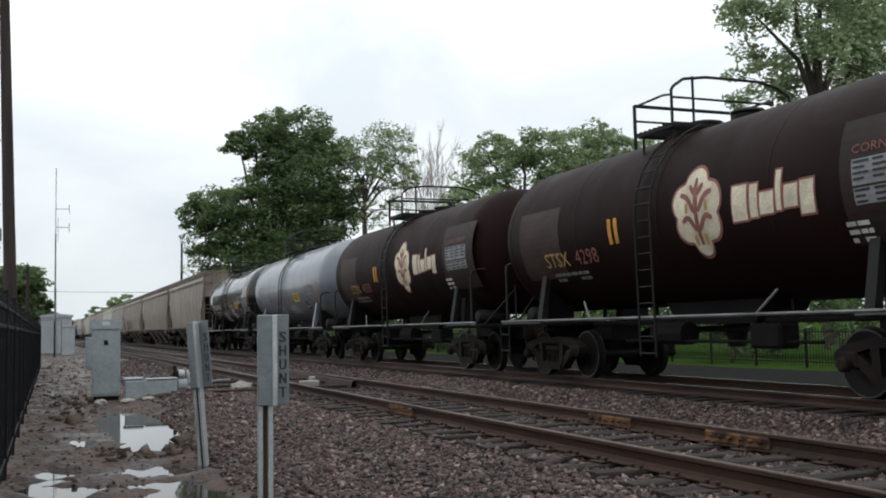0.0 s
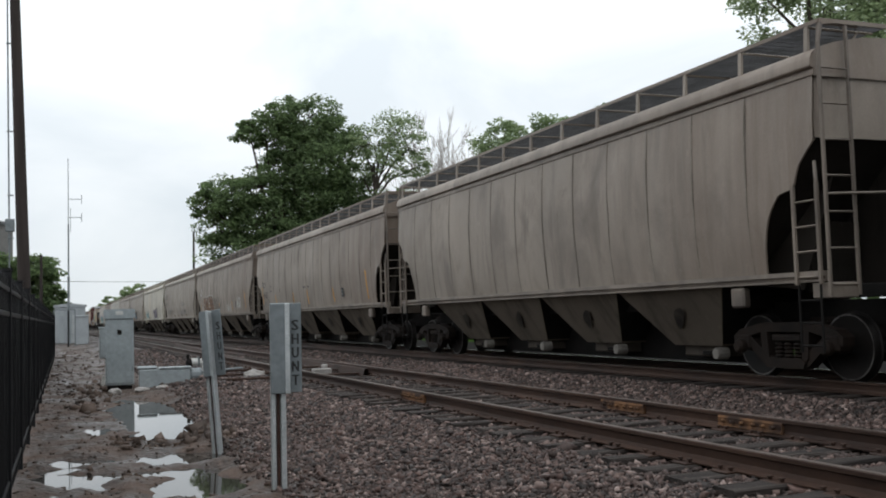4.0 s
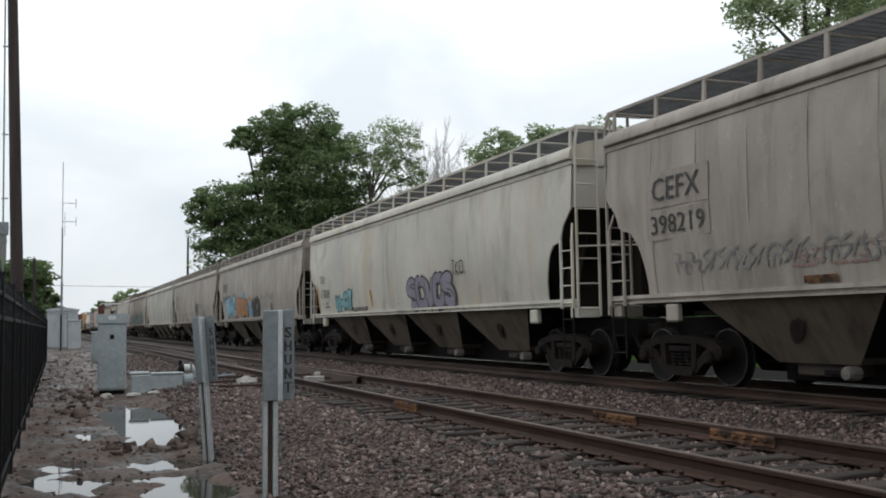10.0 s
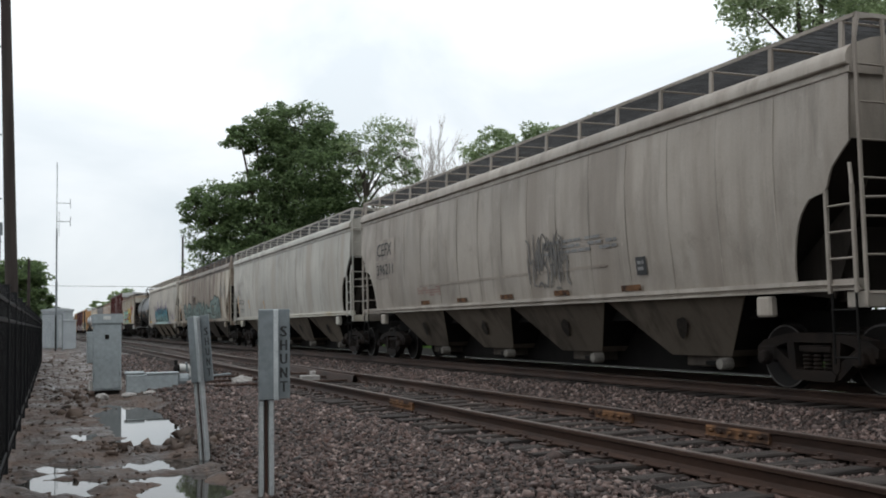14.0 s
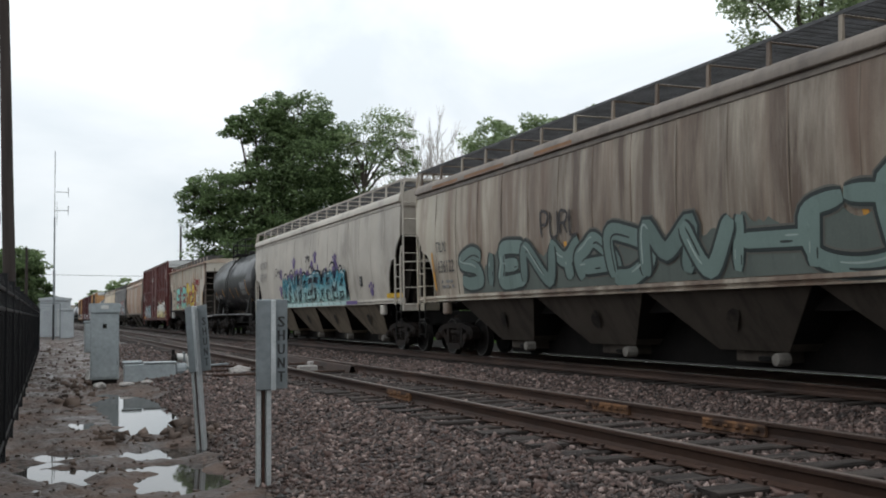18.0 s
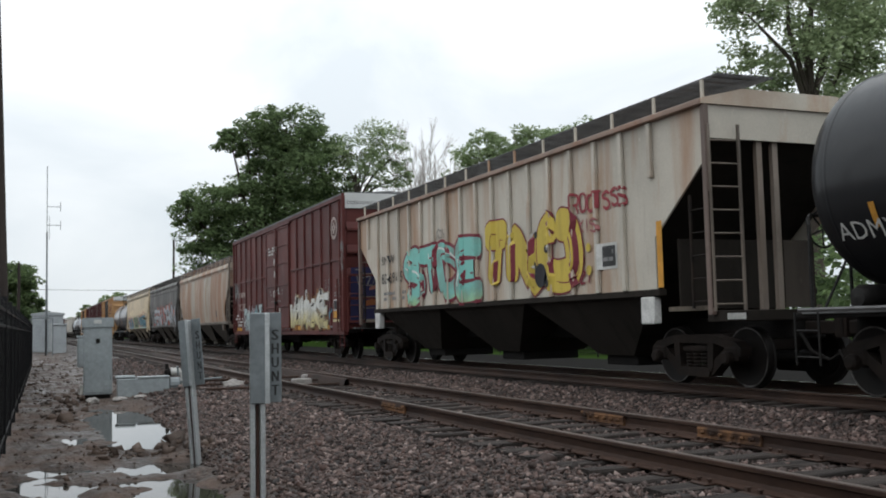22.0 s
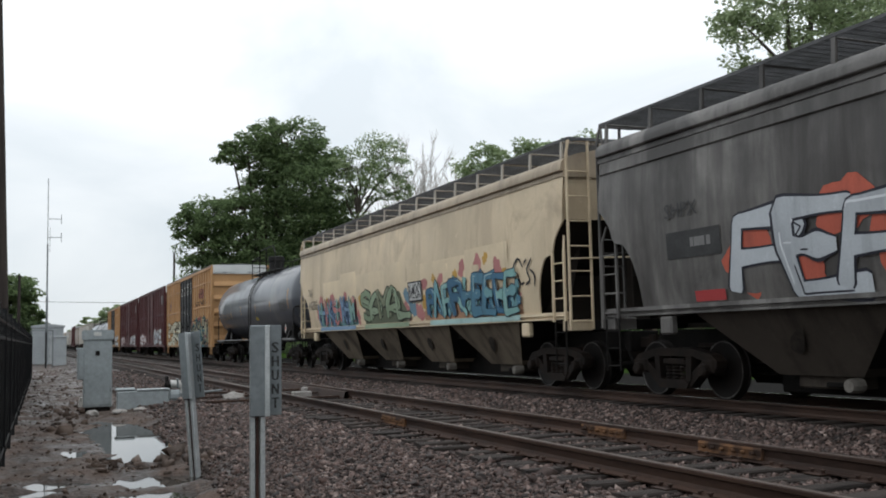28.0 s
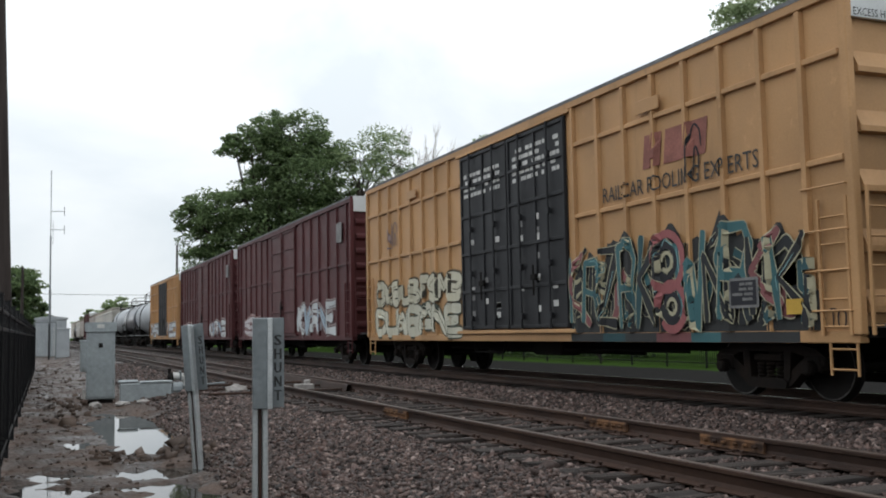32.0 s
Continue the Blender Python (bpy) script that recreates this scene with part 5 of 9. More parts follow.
def hopper(centre, L, body, label, deck=None, bays=None, bay_count=4, sill=None, trucks=1.95, seams=None, seamless=False, roof=None, walkway=None, posts=None):
    root = car("covered_hopper", centre, label, "hopper car")
    hl = L / 2 - 0.65
    bays, deck = bays or M_BAY, deck or body
    for s in (-1, 1):
        part("side_sheet", shared(("side_sheet", L, s), lambda: hopper_side(L, s), True), body, root)
    part("roof", shared(("roof", L), lambda: hopper_roof(L), True), roof or body, root)
    for s in (-1, 1):
        part("end_sheet", shared(("end_sheet", L, s), lambda: hopper_end(L, s), True), body, root)
        # soot and the open end's shade are both in these parts' near-black
        part("slope_sheet", shared(("slope_sheet", L, s), lambda: slope_sheet(L, s)), M_BAY_SOOT_SHADE, root, "grimy sloping end floor with shade in its colour")
        part("bulkhead", shared(("bulkhead", L, s), lambda: end_bulkhead(L, s)), M_BAY_SOOT_SHADE, root)
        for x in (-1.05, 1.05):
            part("gusset", shared(("gusset", L, s, x), lambda: end_gusset(L, s, x)), M_BAY_SOOT_SHADE, root)
        # the web also blocks the view through the open end
        part("centre_web", shared(("centre_web", L, s), lambda: Geo().prism([(s * (hl - 0.12), 3.15), (s * (hl - 0.12), 1.12), (s * (hl - 2.2), 1.12), (s * (hl - 2.05), 1.4)], "x", -0.012, 0.012)), M_BAY_SOOT_SHADE, root, "sooty centre web of the end, shade in its colour")
        part("side_sill", shared(("side_sill", L, s), lambda: Geo().prism([(s * 1.42, 1.475), (s * 1.535, 1.475), (s * 1.54, 1.415), (s * 1.50, 1.405), (s * 1.49, 1.365), (s * 1.535, 1.36), (s * 1.535, 1.335), (s * 1.42, 1.335)], "y", -hl + 0.02, hl - 0.02)), sill or deck, root)
        part("end_platform", shared(("end_platform", L, s), lambda: Geo().box(-1.06, 1.06, min(s * (hl - 0.25), s * (hl + 0.08)), max(s * (hl - 0.25), s * (hl + 0.08)), 1.12, 1.30, 0.012)), M_DARK, root, "black end beam")
        for e in (-1, 1):
            part("end_corner", shared(("end_corner", L, s, e), lambda: Geo().box(min(e * 1.06, e * 1.5), max(e * 1.06, e * 1.5), min(s * (hl - 0.25), s * (hl + 0.1)), max(s * (hl - 0.25), s * (hl + 0.1)), 1.12, 1.32, 0.012)), sill or deck, root)
        for e in (-1, 1):
            part("jack_pad", shared(("jack_pad",), lambda: Geo().box(-0.07, 0.07, -0.15, 0.15, 1.02, 1.305, 0.03)), sill or deck, root, "", pose(s * 1.465, e * (hl - 1.75), 0))
    # centre sill, plus an added low dark box that blocks the view beneath
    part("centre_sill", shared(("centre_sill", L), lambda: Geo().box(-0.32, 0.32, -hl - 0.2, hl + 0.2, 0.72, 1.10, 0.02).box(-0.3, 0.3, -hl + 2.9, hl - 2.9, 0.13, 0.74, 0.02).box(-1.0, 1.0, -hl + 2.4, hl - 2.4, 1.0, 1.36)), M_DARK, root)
    part("running_board", shared(("running_board", L), lambda: running_board(L)), M_GRATING, root, "dark grating roof walkway")
    for s in (-1, 1):
        part("walkway_edge", shared(("walkway_edge", L, s), lambda: Geo().box(min(s * 1.462, s * 1.482), max(s * 1.462, s * 1.482), -hl - 0.07, hl + 0.07, 4.69, 4.74)), walkway or body, root, "angle edge of the roof walkway")
        part("end_frame", shared(("end_frame", L, s), lambda: Geo().prism([(-1.47, 4.66), (-1.2, 4.69), (1.2, 4.69), (1.47, 4.66), (1.47, 4.745), (-1.47, 4.745)], "y", min(s * (hl + 0.07), s * (hl + 0.10)), max(s * (hl + 0.07), s * (hl + 0.10)))), walkway or body, root, "plate across the walkway end")
    n = int(round(2 * hl / 1.32))
    for k in range(n + 1):
        part("bracket", shared(("bracket",), bracket), posts or body, root, "", pose(0, -hl + 0.15 + (2 * hl - 0.3) * k / n, 0))
    reach = hl - 2.25
    half = reach / bay_count
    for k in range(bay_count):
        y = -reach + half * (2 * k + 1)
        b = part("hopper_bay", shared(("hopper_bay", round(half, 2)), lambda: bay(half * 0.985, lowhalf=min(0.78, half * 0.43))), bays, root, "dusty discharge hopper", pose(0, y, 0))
        # shade between the bays, painted as dark plates over their end slopes
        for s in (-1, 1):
            part("slope_plate", shared(("slope_plate", round(half, 2), s), lambda: Geo().add([(-1.385, s * (half * 0.985 + 0.004), 1.35), (1.385, s * (half * 0.985 + 0.004), 1.35), (0.79, s * (min(0.78, half * 0.43) + 0.004), 0.425), (-0.79, s * (min(0.78, half * 0.43) + 0.004), 0.425)], [(0, 1, 2, 3)])), M_DARK, b, "dark plate that paints in the shade between the bays")
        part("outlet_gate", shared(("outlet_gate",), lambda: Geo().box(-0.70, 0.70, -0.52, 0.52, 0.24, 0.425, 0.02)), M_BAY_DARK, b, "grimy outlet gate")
        part("gate_cap", shared(("gate_cap",), lambda: Geo().lathe([(-0.95, 0.0), (-0.95, 0.085), (-0.90, 0.10), (-0.74, 0.10), (-0.74, 0.0)], 10, (0, -0.66, 0.31))), M_GATE_CAP, b, "pale outlet cap")
        part("gate_rack", shared(("gate_rack",), lambda: Geo().box(-0.80, -0.70, -0.55, -0.1, 0.27, 0.34, 0.015)), M_DARK, b)
        part("oil_stain", shared(("oil_stain", k % 3), lambda: stain(k % 3)), M_STAIN, b, "dark oily stain")
    seam = shared(("weld_seam",), lambda: Geo().grid([[on_hopper(y, 1.48 + 2.62 * k / 8, lift) for k in range(9)] for y, lift in ((-0.016, 0.0), (-0.006, 0.008), (0.006, 0.008), (0.016, 0.0))]), True)
    n = int(round((2 * hl - 2.7) / 1.22))
    for k in range(0 if seamless else n + 1):
        part("weld_seam", seam, seams or body, root, "dirty weld seam" if seams else "", pose(0, -hl + 1.36 + (2 * hl - 2.72) * k / n, 0))
    end_ladders(root, L, deck)
    for s in (-1, 1):
        truck(root, s * (L / 2 - trucks))
        coupler(root, s * (L / 2 - 0.75), s)
    return root


# soot, with the shade of the hollow car ends put into the colour
M_BAY_SOOT_SHADE = paint("sooty_shaded_hopper", (0.030, 0.025, 0.021), (0.008, 0.007, 0.006), 0.55, rust_at=0.05, rough=0.8, gloss=0.1)
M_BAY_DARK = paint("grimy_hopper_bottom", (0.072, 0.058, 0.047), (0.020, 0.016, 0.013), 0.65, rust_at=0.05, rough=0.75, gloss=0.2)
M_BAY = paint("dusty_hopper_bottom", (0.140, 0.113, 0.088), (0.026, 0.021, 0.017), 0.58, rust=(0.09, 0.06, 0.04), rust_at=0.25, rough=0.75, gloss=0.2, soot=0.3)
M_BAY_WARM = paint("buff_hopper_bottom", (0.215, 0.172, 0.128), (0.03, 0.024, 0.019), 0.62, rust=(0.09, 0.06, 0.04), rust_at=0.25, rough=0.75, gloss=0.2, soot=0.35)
M_GATE_CAP = surface("pale_outlet_cap", (0.23, 0.21, 0.185), (0.13, 0.115, 0.10), 0.7, 0, 4, 40, 0.2)
M_STAIN = surface("oily_stain", (0.018, 0.015, 0.013), (0.055, 0.045, 0.036), 0.7, 0, 5, 30, 0.2, spread=(0.4, 0.7))


M_SEAM = surface("dirty_weld", (0.115, 0.098, 0.08), (0.235, 0.205, 0.172), 0.8, 0, 1.2, 30, 0.2, spread=(0.38, 0.62))


# -- straight-sided hopper with outside ribs --
def rib_hopper(centre, L, body, label, low):
    root = car("ribbed_hopper", centre, label, "hopper car")
    hl = L / 2 - 0.95
    for s in (-1, 1):
        poly = [(-hl, 4.22), (hl, 4.22), (hl, 3.45), (hl - 1.40, 2.35), (hl - 1.40, 1.52), (-hl + 1.40, 1.52), (-hl + 1.40, 2.35), (-hl, 3.45)]
        part("side_sheet", Geo().prism(poly, "x", s * 1.565, s * 1.53), body, root)
    rib = shared(("rib",), lambda: Geo().box(-1.64, -1.566, -0.05, 0.05, 1.53, 4.18, 0.012))
    short = shared(("rib_short",), lambda: Geo().box(-1.64, -1.566, -0.05, 0.05, 3.3, 4.18, 0.012))
    k = -int((hl - 1.4) / 0.84)
    while 0.84 * k < hl - 0.5:
        y = 0.84 * k - 0.17
        part("rib", rib if abs(y) < hl - 1.45 else short, body, root, "", pose(0, y, 0))
        k += 1
    part("roof", Geo().prism([(-1.66, 4.20), (-1.66, 4.28), (-0.9, 4.46), (0.9, 4.46), (1.66, 4.28), (1.66, 4.20)], "y", -hl - 0.03, hl + 0.03), body, root)
    part("top_chord", Geo().box(-1.675, -1.56, -hl, hl, 4.19, 4.28, 0.012), paint("rusty_chord", (0.30, 0.20, 0.15), rust_at=0.7), root, "rust-brown top edge")
    for s in (-1, 1):
        part("end_sheet", Geo().box(-1.53, 1.53, s * (hl - 0.04) - 0.02, s * (hl - 0.04) + 0.02, 3.7, 4.3), body, root)
        g = Geo()
        g.add([(-1.5, s * (hl - 0.05), 3.75), (1.5, s * (hl - 0.05), 3.75), (1.5, s * (hl - 3.0), 1.4), (-1.5, s * (hl - 3.0), 1.4)], [(0, 1, 2, 3)])
        # end parts so dark because shade is painted in with the soot
        part("slope_sheet", g, M_BAY_SOOT_SHADE, root, "sooty sloping end floor, painted dark with shade")
        part("bulkhead", Geo().box(-1.35, 1.35, s * (hl - 1.1) - 0.02, s * (hl - 1.1) + 0.02, 1.2, 2.3), M_BAY_SOOT_SHADE, root)
        part("end_plate", Geo().box(-1.50, -1.40, min(s * (hl - 0.2), s * (hl - 1.2)), max(s * (hl - 0.2), s * (hl - 1.2)), 1.17, 1.24), M_BAY, root)
        part("end_panel", Geo().box(0.7, 1.2, s * (hl - 1.07) - 0.01, s * (hl - 1.07) + 0.01, 1.2, 2.3), M_BAY_DARK, root)
        for x in (-1.35, 0.95):
            part("number_plate", Geo().box(x - 0.16, x + 0.16, s * (hl + 0.22), s * (hl + 0.22) + s * 0.012, 1.03, 1.12) if s > 0 else Geo().box(x - 0.16, x + 0.16, s * (hl + 0.22) - 0.012, s * (hl + 0.22), 1.03, 1.12), M_LETTER_WHITE, root, "small white end plate")
        part("side_sill", Geo().box(min(s * 1.45, s * 1.6), max(s * 1.45, s * 1.6), -hl + 1.3, hl - 1.3, 1.42, 1.53, 0.012), low, root)
        part("end_platform", Geo().box(-1.52, 1.52, s * hl - 0.22, s * hl + 0.22, 1.0, 1.16, 0.01), low, root)
    part("centre_sill", Geo().box(-0.32, 0.32, -hl - 0.2, hl + 0.2, 0.72, 1.05, 0.02), M_DARK, root)
    half = (hl - 1.6) / 3
    for k in (-1, 0, 1):
        b = part("hopper_bay", shared(("hopper_bay_wide",), lambda: bay(half * 0.98, 1.44, 0.42, 0.55, 1.5)), low, root, "grey-black discharge hopper", pose(0, 2 * half * k, 0))
        part("outlet_gate", shared(("outlet_gate",), Geo), M_DARK, b)
    g = Geo()
    for k in range(15):
        x = -1.45 + 0.07 * k
        g.box(x - 0.011, x + 0.011, -hl - 0.2, hl + 0.2, 4.60, 4.63)
    for k in range(60):
        y = -hl + 2 * hl * k / 59
        g.box(-1.46, -0.74, y - 0.03, y + 0.03, 4.615, 4.625)
    part("running_board", g, M_GRATING, root, "thin grating roof walkway")
    for k in range(14):
        part("bracket", shared(("bracket_thin",), lambda: Geo().box(-1.475, -1.445, -0.03, 0.03, 4.27, 4.61)), body, root, "", pose(0, -hl + 0.2 + (2 * hl - 0.4) * k / 13, 0))
    for s in (-1, 1):
        part("corner_post", Geo().box(-1.62, -1.53, s * (hl - 0.03) - 0.05, s * (hl - 0.03) + 0.05, 1.1, 4.2, 0.01), paint("rusty_post", (0.16, 0.11, 0.09), rust_at=0.6), root, "rust-brown corner post")
        part("end_ladder", ladder(-1.56, -1.05, s * (hl + 0.02), s * (hl + 0.06), 1.15, 3.9, 8), P_TAN_DIRTY, root, "rust-brown end ladder")
        part("side_ladder", ladder(-1.58, -1.58, s * hl, s * (hl - 0.45), 1.2, 2.9, 5), M_TRUCK, root)
        for x in (-0.6, -0.3):
            part("end_post", Geo().box(x, x + 0.1, s * (hl - 0.12) - 0.04, s * (hl - 0.12) + 0.04, 1.1, 3.8), P_TAN, root)
        part("jack_pad", Geo().box(-1.62, -1.46, s * (hl - 1.62) - 0.18, s * (hl - 1.62) + 0.18, 0.98, 1.41, 0.02), M_LETTER_WHITE, root, "white jacking pad")
        truck(root, s * (L / 2 - 2.1))
        coupler(root, s * (L / 2 - 0.75), s)
    wheel = Geo()
    for i in range(16):
        a, b = 6.28318 * i / 16, 6.28318 * (i + 1) / 16
        wheel.tube((0.3 + 0.28 * math.cos(a), -hl - 0.25, 2.35 + 0.28 * math.sin(a)), (0.3 + 0.28 * math.cos(b), -hl - 0.25, 2.35 + 0.28 * math.sin(b)), 0.018, 5)
        if i % 3 == 0:
            wheel.tube((0.3, -hl - 0.25, 2.35), (0.3 + 0.28 * math.cos(a), -hl - 0.25, 2.35 + 0.28 * math.sin(a)), 0.014, 5)
    part("brake_wheel", wheel, M_DARK, root, "round black hand-brake wheel")
    return root


# -- tank cars --
def tank_shell(half, R, zc):
    prof = []
    for k in range(9):
        a = math.pi / 2 * k / 8
        prof.append((-half + 0.75 - 0.75 * math.cos(a), R * max(math.sin(a), 0.002)))
    n = 8
    prof += [(-half + 0.75 + (2 * half - 1.5) * k / n, R) for k in range(1, n)]
    prof += [(-p[0], p[1]) for p in reversed(prof[:9])]
    return Geo().lathe(prof, 48, (0, 0, zc), "y")


def tank_car(centre, L, body, label, R=1.50, zc=2.82, platform=None, ladder_y=1.0, dome=None, frame=None, bands=(), saddle_top=2.05):
    root = car("tank_car", centre, label, "tank car")
    frame = frame or M_FRAME
    half = L / 2 - 0.42
    part("tank", shared(("tank", L, R, zc), lambda: tank_shell(half, R, zc), True), body, root)
    ring = shared(("weld_ring", R, zc), lambda: Geo().lathe([(-0.025, R), (-0.012, R + 0.004), (0.012, R + 0.004), (0.025, R)], 48, (0, 0, zc), "y"), True)
    for k in range(5):
        part("weld_ring", ring, body, root, "", pose(0, -half + 0.8 + (2 * half - 1.6) * k / 4, 0))
    for y, m, text in bands:
        part("band", Geo().lathe([(-0.4, R + 0.004), (-0.39, R + 0.01), (0.39, R + 0.01), (0.4, R + 0.004)], 48, (0, y, zc), "y"), m, root, text, None, True)
    for s in (-1, 1):
        g = Geo()
        g.box(-1.45, 1.45, min(s * (L / 2 - 0.55), s * (L / 2 - 2.6)), max(s * (L / 2 - 0.55), s * (L / 2 - 2.35)), 1.02, 1.10, 0.015)
        g.box(-0.35, 0.35, min(s * (L / 2 - 0.5), s * (L / 2 - 3.2)), max(s * (L / 2 - 0.5), s * (L / 2 - 3.2)), 0.72, 1.1, 0.02)
        for x in (-0.9, 0.9):
            g.prism([(x - 0.35, 1.1), (x + 0.35, 1.1), (x + 0.30, 1.75), (x - 0.30, 1.75)], "y", s * (L / 2 - 2.05) - 0.1, s * (L / 2 - 2.05) + 0.1)
        part("stub_sill", g, M_DARK, root, "black draft sill and bolster")
        part("walkway_rail", Geo().tube((s * 1.5, -L / 2 + 0.7, 1.13), (s * 1.5, L / 2 - 0.7, 1.13), 0.028, 6), M_HANDRAIL, root, "long side hand rail")
    for s in (-1, 1):
        y = s * (L / 2 - 0.62)
        part("end_rail", Geo().path([(-1.48, y - s * 0.31, 1.1), (-1.48, y - s * 0.31, 2.20), (-1.45, y - s * 0.27, 2.31), (-1.34, y - s * 0.2, 2.36), (-0.4, y, 2.37), (0.4, y, 2.37), (1.34, y - s * 0.2, 2.36), (1.45, y - s * 0.27, 2.31), (1.48, y - s * 0.31, 2.20), (1.48, y - s * 0.31, 1.1)], 0.026, 6), frame, root, "bent end hand rail")
        part("rail_post", Geo().tube((-0.5, y, 1.1), (-0.5, y, 2.37), 0.024, 6), frame, root)
        part("rail_strut", Geo().tube((-1.2, y - s * 0.2, 1.1), (-0.5, y, 1.9), 0.02, 6), frame, root)
        part("saddle", Geo().prism([(-1.44, 1.10), (-1.30, 1.10), (-1.18, saddle_top - 0.1), (-1.27, saddle_top)], "y", s * (L / 2 - 2.28) - 0.085, s * (L / 2 - 2.28) + 0.085), body if body is P_GREY_TANK else frame, root)
        part("air_tank", shared(("air_tank", s), lambda: Geo().lathe([(-0.42, 0.0), (-0.40, 0.12), (-0.33, 0.165), (0.33, 0.165), (0.40, 0.12), (0.42, 0.0)], 14, (0, 0, 0), "x"), True), frame, root, "black air reservoir", pose(-0.75, s * (L / 2 - 1.35), 1.27))
        part("platform_plate", Geo().box(-1.505, -1.455, min(s * (L / 2 - 0.75), s * (L / 2 - 2.45)), max(s * (L / 2 - 0.75), s * (L / 2 - 2.45)), 1.075, 1.155, 0.006), M_HANDRAIL, root, "worn edge of the end platform")
        part("brace", Geo().tube((-1.46, s * (L / 2 - 4.3), 1.13), (-1.36, s * (L / 2 - 3.95), 1.46), 0.02, 5), M_HANDRAIL, root)
        part("step", ladder(-1.5, -1.5, y, y - s * 0.42, 0.42, 1.1, 2, 0.018), frame, root)
        truck(root, s * (L / 2 - 2.12))
        coupler(root, s * (L / 2 - 0.75), s)
    # ladder that follows the tank to the walkway on top
    g = Geo()
    for d in (-0.22, 0.22):
        pts = [(-1.55, ladder_y + d, 0.50), (-1.58, ladder_y + d, zc)]
        pts += [(-(R + 0.08) * math.cos(a), ladder_y + d, zc + (R + 0.08) * math.sin(a)) for a in [0.25 * k for k in range(1, 6)]]
        g.path(pts, 0.022, 5)
    for k in range(13):
        z = 0.55 + k * 0.27
        if z < zc:
            x = -1.56
        else:
            x = -math.sqrt(max((R + 0.08) ** 2 - (z - zc) ** 2, 0.01))
        g.tube((x, ladder_y - 0.22, z), (x, ladder_y + 0.22, z), 0.014, 4)
    part("ladder", g, frame, root, "bent steel ladder up the tank")
    top = zc + R
    if platform is None:
        a, b = ladder_y - 0.2, ladder_y + 0.9
        g, slats = Geo(), []
        for k in range(9):
            y = a + (b - a) * k / 8
            slats.append(y)
        for x in (-1.05, -0.4, 0.4, 1.05):
            g.box(x - 0.02, x + 0.02, a, b, top - 0.06, top - 0.021)
        for x in (-0.95, 0.95):
            for y in (a + 0.1, b - 0.1):
                g.tube((x, y, top - 0.45), (x, y, top - 0.05), 0.022, 6)
        for y in (a + 0.1, b - 0.1):
            g.box(-1.04, 1.04, y - 0.03, y + 0.03, top - 0.075, top - 0.03)
        deck = part("platform", g, frame, root, "grating platform across the tank top")
        for y in slats:
            part("slat", shared(("slat", top), lambda: Geo().box(-1.05, 1.05, -0.015, 0.015, top - 0.02, top + 0.03)), frame, deck, "", pose(0, y, 0))
        hgt = top + 0.82
        rail = Geo().path([(-1.05, a, top - 0.05), (-1.05, a, hgt - 0.26), (-1.0, a, hgt - 0.19), (-0.80, a, hgt - 0.06), (-0.35, a, hgt), (0.75, a, hgt), (1.15, a, hgt - 0.08), (1.40, a, hgt - 0.22), (1.45, a, top - 0.5)], 0.026, 7)
        rail.tube((-1.05, a, hgt - 0.38), (1.05, a, hgt - 0.38), 0.02, 6).tube((-0.62, a, top), (-0.62, a, hgt), 0.022, 6)
        part("near_rail", rail, frame, root, "arched tubular guard rail")
        rail = Geo().path([(-1.05, b, top - 0.25), (-1.05, b, top + 0.52), (1.05, b, top + 0.52), (1.05, b, top - 0.05)], 0.032, 7)
        rail.tube((-1.05, b, top + 0.25), (1.05, b, top + 0.25), 0.02, 6)
        part("far_rail", rail, frame, root, "square tubular guard rail")
        for x in (-1.05, 1.05):
            part("side_rail", Geo().path([(x, a, hgt - 0.34), (x, a + 0.25, hgt - 0.3), (x, b, top + 0.5)], 0.02, 6), frame, root)
        da = (a + b) / 2
    else:
        a, b = platform
        for s in (-1, 1):
            g = Geo()
            for k in range(7):
                x = s * (0.62 + 0.05 * k)
                g.box(x - 0.01, x + 0.01, a, b, top - 0.10, top - 0.06)
            for k in range(int((b - a) / 0.25) + 1):
                g.box(min(s * 0.61, s * 0.94), max(s * 0.61, s * 0.94), a + 0.25 * k, a + 0.25 * k + 0.03, top - 0.12, top - 0.101)
            for k in range(int((b - a) / 1.0) + 1):
                g.box(s * 0.78 - 0.03, s * 0.78 + 0.03, a + k, a + k + 0.06, top - 0.45, top - 0.121)
            part("walkway", g, frame, root, "grating walkway along the tank top")
            rail = Geo().path([(s * 0.98, b, top - 0.3), (s * 0.98, b, top + 0.62), (s * 0.98, b - 1.6, top + 0.66), (s * 0.98, b - 1.9, top + 0.95), (s * 0.98, a + 0.4, top + 0.95), (s * 0.98, a, top + 0.6), (s * 0.98, a, top - 0.3)], 0.024, 6)
            for y in (b - 1.6, b - 3.0):
                rail.tube((s * 0.98, y, top - 0.3), (s * 0.98, y, top + 0.66 if y > b - 2 else top + 0.95), 0.024, 6)
            part("guard_rail", rail, frame, root, "tubular guard rail beside the walkway")
        part("cross_rail", Geo().tube((-0.98, b, top + 0.62), (0.98, b, top + 0.62), 0.024, 6).tube((-0.98, b, top + 0.3), (0.98, b, top + 0.3), 0.018, 6), frame, root)
        part("ladder_brace", Geo().path([(-1.58, ladder_y + 0.22, 0.5), (-1.58, ladder_y - 0.75, 1.55), (-1.58, ladder_y - 0.22, 1.2)], 0.02, 5).path([(-1.58, ladder_y - 0.22, 0.5), (-1.58, ladder_y - 0.6, 1.13)], 0.018, 5), M_GALV, root, "bent steel brace at the ladder foot")
        da = b - 0.75
